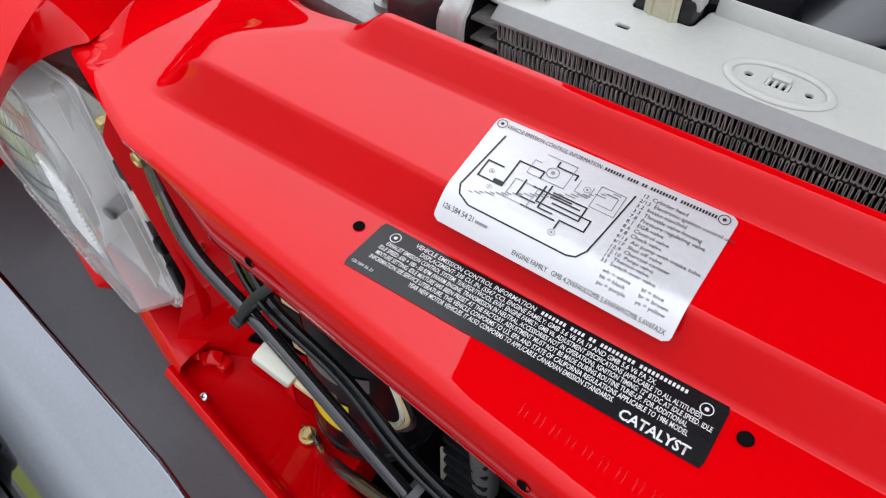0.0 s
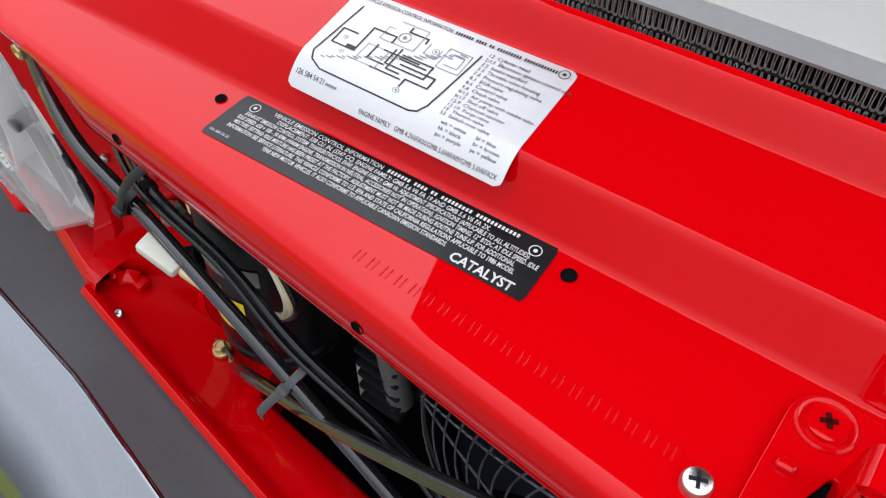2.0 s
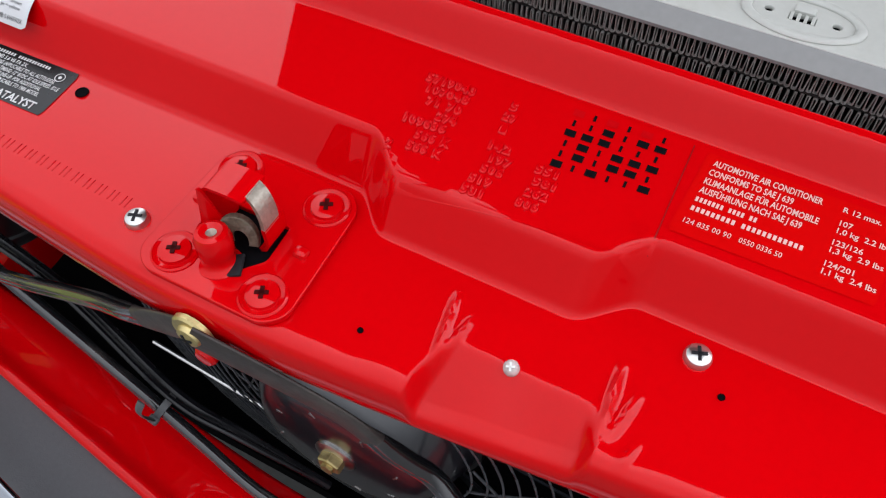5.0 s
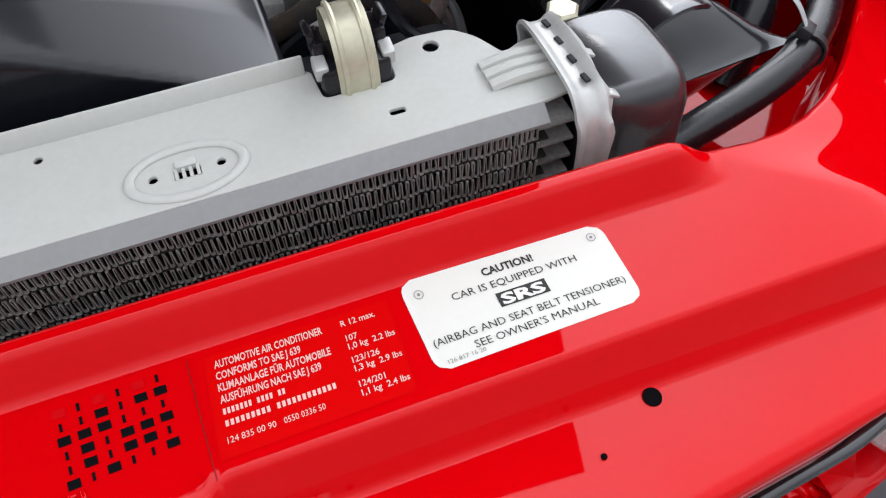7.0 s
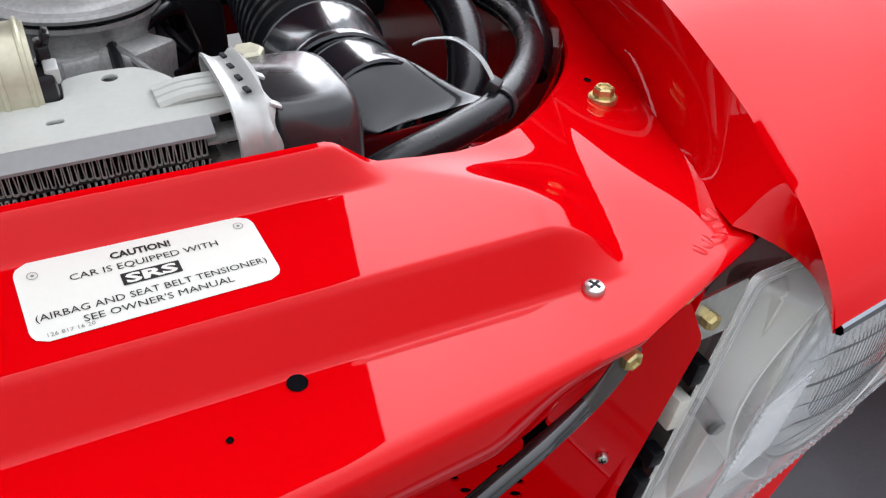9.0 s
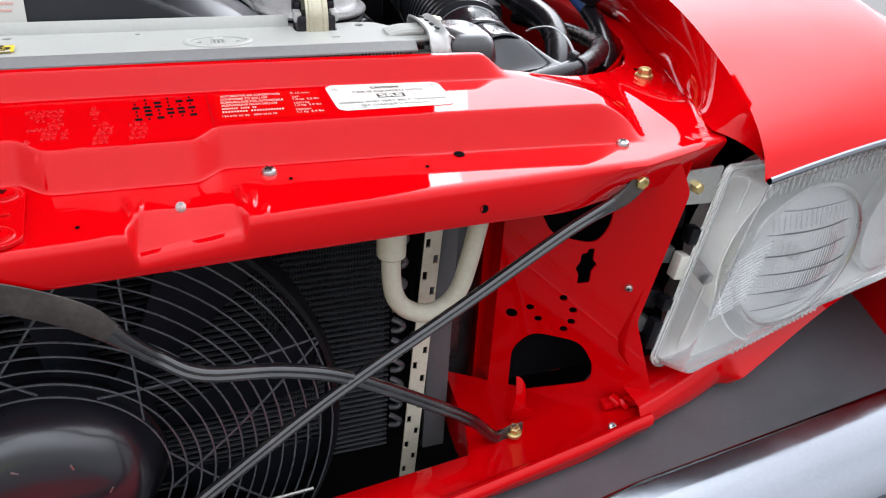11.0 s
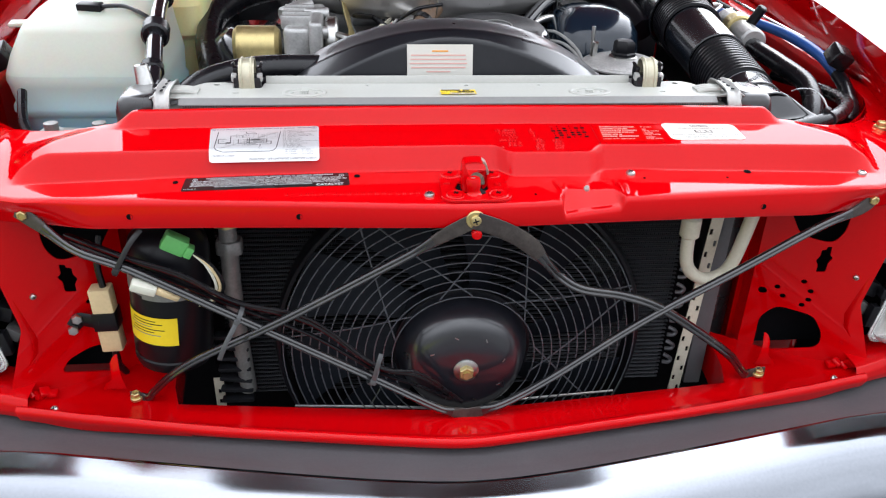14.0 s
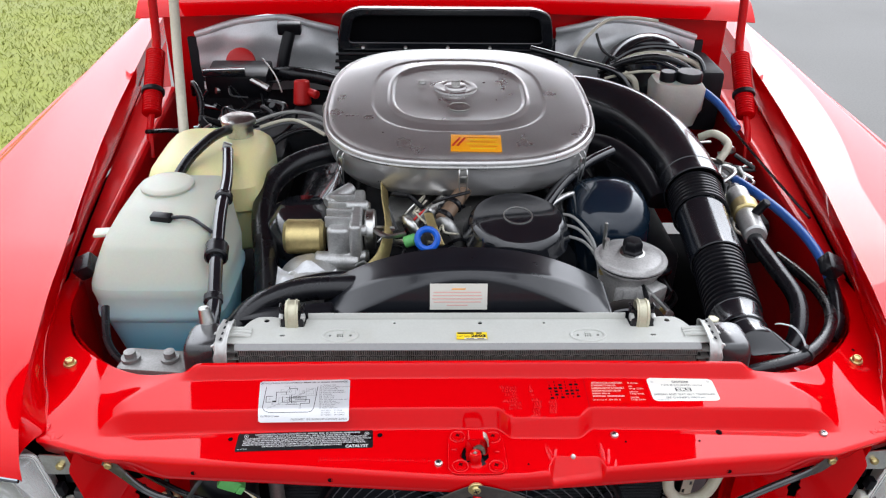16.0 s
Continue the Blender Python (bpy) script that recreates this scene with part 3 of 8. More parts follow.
        return Vector((sg * (xo + 0.03 * math.sin(a) + 0.02 * S(0, 1, k)), y, z0 - 0.02 * (1 - math.cos(a)) - 0.30 * k * k))

    sheet(bm, skin, 70, 110)
    thicken(bm, 0.0012)
    fen = part("fender", bm, RED, car, "glossy red front fender reflecting the sky", angle=50)
    # bright trim under the brow
    bm = bmesh.new()

    def brow(u, v):
        k = 0.21 + 0.47 * u
        p = skin(k, 0.0)
        a = v * 2 * math.pi
        return p + Vector((0, 0.0005 + 0.003 * math.cos(a), -0.003 + 0.0032 * math.sin(a)))

    sheet(bm, brow, 40, 8)
    part("brow_trim", bm, CHROME, fen, "thin bright trim strip")

    # plate beside the radiator opening, with its cut-outs
    P = lambda pts, r: round_poly([(sg * a, b) for a, b in pts], r)
    # the plate leans back towards the radiator; its outlines are projected to fit the camera's view
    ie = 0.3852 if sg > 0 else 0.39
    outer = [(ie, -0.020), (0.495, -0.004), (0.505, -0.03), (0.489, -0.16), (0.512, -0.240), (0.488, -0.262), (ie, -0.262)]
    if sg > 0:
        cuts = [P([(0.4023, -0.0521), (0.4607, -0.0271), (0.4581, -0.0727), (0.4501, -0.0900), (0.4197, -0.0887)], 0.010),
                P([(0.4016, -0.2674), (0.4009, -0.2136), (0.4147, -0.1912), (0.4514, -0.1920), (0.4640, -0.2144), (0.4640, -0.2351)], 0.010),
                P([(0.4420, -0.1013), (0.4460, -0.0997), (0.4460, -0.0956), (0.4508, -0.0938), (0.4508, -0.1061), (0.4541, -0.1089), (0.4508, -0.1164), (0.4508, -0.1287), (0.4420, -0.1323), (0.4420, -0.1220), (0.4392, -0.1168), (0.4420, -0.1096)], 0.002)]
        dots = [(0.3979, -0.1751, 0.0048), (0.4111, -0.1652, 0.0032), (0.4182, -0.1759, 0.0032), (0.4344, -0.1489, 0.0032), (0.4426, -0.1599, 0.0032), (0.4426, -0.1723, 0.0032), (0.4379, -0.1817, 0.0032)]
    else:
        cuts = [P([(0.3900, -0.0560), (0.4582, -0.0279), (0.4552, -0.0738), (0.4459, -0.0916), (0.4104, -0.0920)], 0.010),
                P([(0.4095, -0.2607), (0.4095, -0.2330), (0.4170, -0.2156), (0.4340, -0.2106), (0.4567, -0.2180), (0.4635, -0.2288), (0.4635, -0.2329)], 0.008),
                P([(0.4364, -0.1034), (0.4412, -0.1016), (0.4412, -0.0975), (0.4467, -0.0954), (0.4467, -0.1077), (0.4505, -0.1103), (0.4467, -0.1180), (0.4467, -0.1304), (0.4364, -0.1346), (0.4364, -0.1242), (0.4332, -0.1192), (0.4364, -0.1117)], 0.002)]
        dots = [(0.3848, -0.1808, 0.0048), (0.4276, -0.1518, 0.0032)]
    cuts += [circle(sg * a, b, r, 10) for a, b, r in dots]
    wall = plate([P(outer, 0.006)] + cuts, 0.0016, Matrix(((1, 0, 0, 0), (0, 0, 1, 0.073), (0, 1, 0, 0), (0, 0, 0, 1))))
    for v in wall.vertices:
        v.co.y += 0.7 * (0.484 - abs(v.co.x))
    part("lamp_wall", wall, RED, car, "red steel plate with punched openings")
    # return of the plate along the radiator, and the fold beside the lamp
    bm = bmesh.new()
    sheet(bm, lambda u, v: Vector((sg * lerp(ie + 0.001, ie + 0.004, u), lerp(0.0735 + 0.7 * (0.484 - ie), 0.215, u), lerp(-0.012, -0.262, v))), 6, 6)
    part("lamp_wall_return", bm, RED_DARK, car)
    bm = bmesh.new()
    sheet(bm, lambda u, v: Vector((sg * (lerp(0.506, 0.466, v) + 0.006 * u + 0.036 * S(0.72, 1, v)), 0.078 - 0.010 * math.sin(u * math.pi), lerp(-0.008, -0.246, v))), 8, 14)
    part("lamp_wall_fold", bm, RED, car, angle=60)
    # near-black box that stands in for the shade behind the plate
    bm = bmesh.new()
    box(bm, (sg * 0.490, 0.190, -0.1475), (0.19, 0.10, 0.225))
    part("cavity_shade_box", bm, SHADE_BLACK, car)
    # small tongue inside the lower opening
    bm = bmesh.new()
    sheet(bm, lambda u, v: Vector((sg * (0.377 + 0.016 * (sg < 0) + lerp(0.026, 0.010, S(0.0, 0.6, v)) * u + 0.003 * v), 0.077 - 0.006 * math.sin(v * 3), -0.252 + 0.050 * v * (1 - 0.25 * u * u))), 6, 8)
    thicken(bm, 0.0012)
    part("tongue_bracket", bm, RED, car)
    # gathered weld lump at the foot
    bm = bmesh.new()
    for k in range(4):
        box(bm, (sg * (0.472 + 0.007 * k), 0.066 - 0.002 * k, -0.246 + 0.004 * (k % 2)), (0.012, 0.012, 0.006), (20 * k, 15 * k, 35 * k), 0.002)
    part("weld_fold", bm, RED, car)


def y_lip(x):
    return -0.036 + 0.146 * (math.sqrt(x * x + 0.0009) - 0.03)


def lower_panel():
    bm = bmesh.new()
    cols = []
    for i in range(101):
        x = -0.5 + i / 100
        yl = y_lip(x)
        yr = 0.026 + 0.105 * (math.sqrt(x * x + 0.0025) - 0.05)
        yr = lerp(yr, 0.077 + 0.7 * (0.484 - abs(x)), S(0.335, 0.35, abs(x)))
        e = 0.010 * S(0.42, 0.5, abs(x))
        zs = -0.259 + e
        el = zs + 0.008 * S(0.25, 0.46, abs(x)) - e * 0.5
        col = [(yr, zs - 0.05), (yr, zs - 0.003), (yr - 0.003, zs), (lerp(yr, yl, 0.45), zs), (yl + 0.016, zs), (yl + 0.010, lerp(zs, el, 0.6) + 0.0015), (yl + 0.006, el + 0.0055), (yl + 0.002, el + 0.0065), (yl - 0.0015, el + 0.004), (yl - 0.0025, el - 0.001), (yl, el - 0.006), (yl + 0.004, zs - 0.011), (yl + 0.03, zs - 0.014)]
        cols.append([bm.verts.new((x, y, z)) for y, z in col])
    for a, b in zip(cols, cols[1:]):
        for j in range(len(a) - 1):
            bm.faces.new((a[j], b[j], b[j + 1], a[j + 1]))
    return bm


part("lower_front_panel", lower_panel(), RED, car, "red lower crossmember with rolled lip", angle=50)
for sg in (-1, 1):
    bm = bmesh.new()

    def under_lamp(u, v):
        x = lerp(0.488, 0.778, u)
        y0 = lerp(0.037, 0.117, u)
        zt = lerp(-0.232, -0.168, S(0.0, 1.0, u))
        zb = lerp(-0.262, -0.205, S(0.2, 1, u))
        end = max(0.0, (u - 0.93) / 0.07)
        zb, y0 = lerp(zb, zt - 0.008, 1 - math.sqrt(1 - end * end)), y0 + 0.02 * end ** 3
        k = S(0.37, 0.42, u) * (1 - S(0.92, 0.98, u))
        prof = [(0.05, zt), (0.012, zt), (0.003, zt - 0.002), (-0.002 - 0.004 * k, zt - 0.010), (-0.003 - 0.018 * k, lerp(zt, zb, 0.62)), (-0.010 * k, zb + 0.003), (0.006, zb), (0.04, zb - 0.002)]
        q = v * (len(prof) - 1)
        i = min(int(q), len(prof) - 2)
        a, b = prof[i], prof[i + 1]
        return Vector((sg * x, y0 + lerp(a[0], b[0], q - i), lerp(a[1], b[1], q - i)))

    sheet(bm, under_lamp, 80, 28)
    part("lamp_sill", bm, RED, car, "rounded red sill under the headlamp", angle=60)

# firewall, cowl and bonnet
bm = bmesh.new()
box(bm, (0, 1.47, -0.13), (1.5, 0.02, 0.64), bevel=0.004)
part("firewall", bm, RED_DARK, car, "dark red bulkhead behind the engine")
# black sheet added so that the lower bulkhead lies in darkness
bm = bmesh.new()
box(bm, (0, 1.450, -0.13), (1.38, 0.012, 0.50), bevel=0.004)
part("firewall_dark_sheet", bm, BLACK_MATT, car, "added black sheet standing in for the dark at the bulkhead")
bm = bmesh.new()


def cowl(u, v):
    x = lerp(-0.80, 0.80, u)
    y = 1.43 + 0.40 * v - 0.03 * (x / 0.8) ** 2
    return Vector((x, y, 0.200 - 0.012 * (x / 0.8) ** 2 + 0.022 * S(0, 0.15, v) + 0.06 * v - 0.008 * (1 - S(0, 0.04, v))))


sheet(bm, cowl, 40, 30)
thicken(bm, 0.002)
cow = part("cowl", bm, RED, car, "red scuttle panel below the windscreen", angle=50)
for k in range(28):
    for sx in (-1, 1):
        bm = bmesh.new()
        x = sx * (0.30 + 0.011 * k)
        box(bm, (x, 1.575, 0.2445 - 0.012 * (x / 0.8) ** 2), (0.005, 0.05, 0.004), (6, 0, 0))
        part("cowl_slot", bm, BLACK_MATT if k % 2 else WHITE_INK, cow)
bm = bmesh.new()
HOOD_A = radians(38)


def hood(u, v):
    """The raised bonnet: u across, v from hinge to free edge."""
    x = lerp(-0.72, 0.72, u) * lerp(1.0, 0.93, v)
    d = 1.53 * v
    bow = 0.05 * (1 - (2 * u - 1) ** 2) + 0.03 * math.sin(v * math.pi)
    return Vector((x, 1.46 - d * math.cos(HOOD_A) + bow * math.sin(HOOD_A), 0.30 + d * math.sin(HOOD_A) + bow * math.cos(HOOD_A)))


sheet(bm, hood, 24, 24)
thicken(bm, 0.02)
part("bonnet", bm, BONNET, car, "raised bonnet with dark lined underside")
# floor of the bay and closing walls: near-black sheets in place of deep shade
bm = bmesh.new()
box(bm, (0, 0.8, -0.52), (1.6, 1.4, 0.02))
part("underbody", bm, SHADE_BLACK, car)
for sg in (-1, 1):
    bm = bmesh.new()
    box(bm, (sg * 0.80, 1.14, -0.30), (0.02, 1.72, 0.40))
    part("wheel_arch_wall", bm, SHADE_BLACK, car)

# ---- bumper ----
bumper = thing("front_bumper", "chrome front bumper with grey top trim and rubber insert", "bumper", (0, -0.05, -0.45))


def y_chrome(x):
    return -0.087 + 0.20 * (math.sqrt(x * x + 0.010) - 0.10) - 0.085 * max(0.0, abs(x) - 0.45)


def swept(prof, x0, x1, n, yfun, lift=lambda x, dy: 0.0, deep=lambda x: 1.0):
    bm = bmesh.new()
    cols = []
    for i in range(n + 1):
        x = lerp(x0, x1, i / n)
        cols.append([bm.verts.new((x, yfun(x) + dy * (deep(x) if dy > 0 else 1), z + lift(x, dy))) for dy, z in prof])
    for a, b in zip(cols, cols[1:]):
        for j in range(len(a) - 1):
            bm.faces.new((a[j], b[j], b[j + 1], a[j + 1]))
    return bm


part("top_trim", swept([(0.150, -0.300), (0.150, -0.2745), (0.11, -0.2745), (0.06, -0.273), (0.03, -0.269), (0.008, -0.265), (0.001, -0.264), (-0.001, -0.270)], -0.93, 0.93, 80, y_chrome, lambda x, dy: 0.034 * S(0.36, 0.80, abs(x)) * S(0.02, 0.09, dy), lambda x: lerp(0.55, 1.0, S(0.40, 0.52, abs(x))) + 0.9 * S(0.70, 0.80, abs(x))), GREY_TRIM, bumper, "matt grey plastic filler strip")
part("chrome_bar", swept([(0.004, -0.280), (0.002, -0.265), (-0.001, -0.2622), (-0.004, -0.2630), (-0.018, -0.2668), (-0.038, -0.2715), (-0.055, -0.2805), (-0.070, -0.2910), (-0.084, -0.3040), (-0.093, -0.320), (-0.097, -0.340), (-0.098, -0.365), (-0.098, -0.40), (-0.08, -0.43), (0.0, -0.44)], -0.95, 0.95, 100, y_chrome), CHROME, bumper, "bright chrome bar", angle=60)
part("rubber_strip", swept([(-0.098, -0.335), (-0.118, -0.337), (-0.124, -0.345), (-0.124, -0.375), (-0.118, -0.383), (-0.098, -0.385)], -0.93, 0.93, 80, y_chrome), RUBBER, bumper)
for sx in (-1, 1):
    bm = bmesh.new()
    box(bm, (sx * 0.66, y_chrome(0.66) - 0.105, -0.345), (0.12, 0.045, 0.10), (0, 0, sx * 14), 0.014, 3)
    part("end_pad", bm, RUBBER, bumper)

# ---- labels and small parts on the upper panel ----
def on_panel(corners, lift=0.0004, curl=False):
    """Lays label coordinates (0..1 across, 0..1 up) on the panel between four plan corners: tl, tr, br, bl."""
    tl, tr, br, bl = corners

    def put(u, v, extra=0.0):
        if curl:
            v = v * (0.62 + 0.62 * v - 0.24 * v * v)
        x = lerp(lerp(bl[0], br[0], u), lerp(tl[0], tr[0], u), v)
        y = lerp(lerp(bl[1], br[1], u), lerp(tl[1], tr[1], u), v)
        z = z_top(x, y)
        if curl:
            e = 0.096
            c = z_plateau(x, max(y, e)) - (34 * (e - y) ** 2 if y < e else 0)
            z = max(z, c)
        return Vector((x, y, z + lift + extra))
    return put


def label_film(put, nu=40, nv=24, rad_u=0.03, rad_v=0.08):
    bm = bmesh.new()

    def f(u, v):
        e = 0.0
        d = min(v, 1 - v)
        if d < rad_v:
            e = rad_u * (1 - math.sqrt(max(0.0, 1 - (1 - d / rad_v) ** 2)))
        return put(lerp(e, 1 - e, u), v)
    sheet(bm, f, nu, nv)
    return bm


def write(parent, put, text, u0, u1, v, h, aspect, material, name="text_line", lift=0.00025, fit=True, bold=0.0, relief=0.0):
    """Letters from u0 to u1 with their foot at v; h is their height as a share of the label."""
    me = letters(text, h, (u1 - u0) * aspect if fit else None, bold, relief=relief)
    for q in me.vertices:
        q.co = put(u0 + q.co.x / aspect, v + q.co.y, lift + q.co.z * 0.06)
    return part(name, me, material, parent)


def strip(parent, put, segs, material, name="text_bar", lift=0.00025):
    """Bars (u0, v0, u1, v1) on a label."""
    bm = bmesh.new()
    for u0, v0, u1, v1 in segs:
        n = max(1, int(abs(u1 - u0) * 16))
        m = max(1, int(abs(v1 - v0) * 12))
        for i in range(n):
            for j in range(m):
                a, b = lerp(u0, u1, i / n), lerp(u0, u1, (i + 1) / n)
                c, d = lerp(v0, v1, j / m), lerp(v0, v1, (j + 1) / m)
                bm.faces.new([bm.verts.new(put(p, q, lift)) for p, q in ((a, c), (b, c), (b, d), (a, d))])
    bmesh.ops.remove_doubles(bm, verts=bm.verts, dist=1e-6)
    return part(name, bm, material, parent, angle=180)


def word_bars(parent, put, words, u0, u1, v, h, material):
    """A line of writing as plain small bars, words given by their lengths."""
    step = (u1 - u0) / (sum(words) + len(words) - 1)
    segs, u = [], u0
    for w in words:
        for k in range(w):
            segs.append((u + 0.18 * step, v, u + 0.80 * step, v + h))
            u += step
        u += step
    return strip(parent, put, segs, material)


def ring_mark(parent, put, u, v, r, aspect, material):
    bm = bmesh.new()
    n = 24
    a = [bm.verts.new(put(u + r * math.cos(2 * math.pi * k / n) / aspect, v + r * math.sin(2 * math.pi * k / n), 0.00025)) for k in range(n)]
    b = [bm.verts.new(put(u + 0.84 * r * math.cos(2 * math.pi * k / n) / aspect, v + 0.84 * r * math.sin(2 * math.pi * k / n), 0.00025)) for k in range(n)]
    for k in range(n):
        bm.faces.new((a[k], a[(k + 1) % n], b[(k + 1) % n], b[k]))
    bm.faces.new([bm.verts.new(put(u + 0.34 * r * math.cos(2 * math.pi * k / 12) / aspect, v + 0.34 * r * math.sin(2 * math.pi * k / 12), 0.00025)) for k in range(12)])
    return part("round_mark", bm, material, parent, angle=180)


# black emission label
blk = thing("emission_label", "black foil emission control label with white lettering on the red ledge", "label", (-0.208, 0.061, 0.018))
pb = on_panel(((-0.2915, 0.0745), (-0.1250, 0.0765), (-0.1235, 0.0480), (-0.2915, 0.0455)))
part("film", label_film(pb, 60, 10, 0.005, 0.03), BLACK_LABEL, blk)
AB = 0.1675 / 0.0287
write(blk, pb, "VEHICLE EMISSION CONTROL INFORMATION", 0.125, 0.50, 0.855, 0.08, AB, WHITE_INK, bold=0.0014)
word_bars(blk, pb, (7, 4, 2, 9, 12), 0.515, 0.905, 0.862, 0.062, WHITE_INK)
for txt, a, b, v in (
        ("DISPLACEMENT: 338 CU. IN. (5547 CC). ENGINE FAMILY: GMB 5.6 V6 FA 19 AND GMB 5.6 V6 FA 2X.", 0.155, 0.835, 0.745),
        ("EXHAUST EMISSION CONTROL SYSTEM: TI/AI/EGR/TWC/OS. EVAP. ENGINE FAMILY: GMB V6. ADJUSTMENT SPECIFICATIONS (APPLICABLE TO ALL ALTITUDES).", 0.055, 0.955, 0.635),
        ("IDLE SPEED: 650 + 100 - 50 RPM (WARM ENGINE, TRANSMISSION IN NEUTRAL, ACCESSORIES NOT IN OPERATION). IGNITION TIMING: 12\u00b0 BTDC AT IDLE SPEED. IDLE", 0.045, 0.985, 0.525),
        ("MIXTURE SETTING: IDLE MIXTURE HAS BEEN PRESET AT THE FACTORY. ADJUSTMENT MUST NOT BE MADE DURING ROUTINE TUNE-UP. FOR ADDITIONAL", 0.050, 0.935, 0.415),
        ("INFORMATION SEE SERVICE LITERATURE. THIS VEHICLE CONFORMS TO U.S. EPA AND STATE OF CALIFORNIA REGULATIONS APPLICABLE TO 1986 MODEL", 0.045, 0.945, 0.305),
        ("YEAR NEW MOTOR VEHICLES. IT ALSO CONFORMS TO APPLICABLE CANADIAN EMISSION STANDARDS.", 0.19, 0.775, 0.195)):
    write(blk, pb, txt, a, b, v, 0.08, AB, WHITE_INK, bold=0.0014)
write(blk, pb, "CATALYST", 0.80, 0.965, 0.05, 0.15, AB, WHITE_INK, bold=0.005)
write(blk, pb, "126 584 56 21", 0.015, 0.085, 0.10, 0.055, AB, WHITE_INK)
ring_mark(blk, pb, 0.062, 0.83, 0.095, AB, WHITE_INK)
ring_mark(blk, pb, 0.955, 0.80, 0.095, AB, WHITE_INK)

# silver vacuum diagram label
sil = thing("diagram_label", "silver foil label with a hose diagram curling over the red step", "label", (-0.213, 0.107, 0.045))
ps = on_panel(((-0.2725, 0.1365), (-0.1570, 0.1385), (-0.1545, 0.0780), (-0.2665, 0.0780)), curl=True)
part("film", label_film(ps, 50, 40, 0.025, 0.05), SILVER_LABEL, sil)
AS = 0.115 / 0.068
write(sil, ps, "VEHICLE EMISSION CONTROL INFORMATION", 0.055, 0.475, 0.925, 0.035, AS, INK)
word_bars(sil, ps, (7, 4, 2, 9, 12), 0.487, 0.93, 0.928, 0.026, INK)
ring_mark(sil, ps, 0.03, 0.945, 0.038, AS, INK)
ring_mark(sil, ps, 0.955, 0.945, 0.038, AS, INK)
rows_ = ("12  Cylinder head", "2/13  Electronic ignition control unit", "3.2  Intake manifold", "3.3  Throttle valve housing", "7.8  Pressure regulating valve", "8.1  EGR-valve", "8.6  Control valve", "9.8  Check valve", "9/13  Air pump with intake tube", "9/17  Shut off valve", "12.9  Charcoal canister", "12.10  Purge valve", "19  Thermo valve", "33  Switch over valve")
for k, r in enumerate(rows_):
    write(sil, ps, r, 0.665, 0, 0.855 - 0.0445 * k, 0.029, AS, INK, fit=False)
for k, (a, b) in enumerate((("wh = white", "bl = blue"), ("bk = black", "br = brown"), ("pu = purple", "ye = yellow"))):
    write(sil, ps, a, 0.69, 0, 0.215 - 0.044 * k, 0.028, AS, INK, fit=False)
    write(sil, ps, b, 0.84, 0, 0.215 - 0.044 * k, 0.028, AS, INK, fit=False)
write(sil, ps, "126 584 54 21", 0.025, 0.165, 0.105, 0.042, AS, INK)
write(sil, ps, "ENGINE FAMILY   GMB 4.2V6FAIX/GMB 5.6V6FAI9/GMB 5.6V6FA2X", 0.36, 0.975, 0.035, 0.036, AS, INK)
strip(sil, ps, [(0.175, 0.11, 0.23, 0.13)], GREY_INK)
w = 0.006
out = []
pts = [(0.075, 0.86), (0.045, 0.33), (0.065, 0.25), (0.12, 0.20), (0.55, 0.20), (0.585, 0.22), (0.61, 0.29), (0.645, 0.84)]
bm = bmesh.new()
for (a, b), (c, d) in zip(pts, pts[1:]):
    n = 12
    L = math.hypot((c - a) * AS, d - b)
    nx, ny = -(d - b) / L * 0.006 / AS, (c - a) * AS / L * 0.006
    for i in range(n):
        p, q = i / n, (i + 1) / n
        bm.faces.new([bm.verts.new(ps(lerp(a, c, t) + s * nx, lerp(b, d, t) + s * ny, 0.00025)) for t, s in ((p, -1), (q, -1), (q, 1), (p, 1))])
part("frame_line", bm, INK, sil, angle=180)


def hv(path, t=0.007):
    """Bars along a line of horizontal and vertical runs."""
    res = []
    for (a, b), (c, d) in zip(path, path[1:]):
        res.append((min(a, c) - t / AS / 2, min(b, d) - t / 2, max(a, c) + t / AS / 2, max(b, d) + t / 2))
    return res


thick, thin = [], []
for p in ([(0.19, 0.50), (0.19, 0.72), (0.30, 0.72), (0.30, 0.66)], [(0.08, 0.47), (0.08, 0.62), (0.15, 0.62)], [(0.08, 0.47), (0.15, 0.47), (0.19, 0.50)], [(0.33, 0.84), (0.33, 0.80), (0.42, 0.80), (0.42, 0.76)],
          [(0.36, 0.64), (0.36, 0.44), (0.42, 0.44)], [(0.34, 0.62), (0.34, 0.48), (0.52, 0.48), (0.52, 0.60), (0.38, 0.60)], [(0.38, 0.56), (0.50, 0.56)], [(0.40, 0.52), (0.56, 0.52), (0.56, 0.42), (0.46, 0.42)], [(0.30, 0.58), (0.46, 0.58)], [(0.46, 0.42), (0.46, 0.34)], [(0.26, 0.60), (0.26, 0.46), (0.34, 0.46)], [(0.30, 0.40), (0.44, 0.40)]):
    thick += hv(p, 0.012)
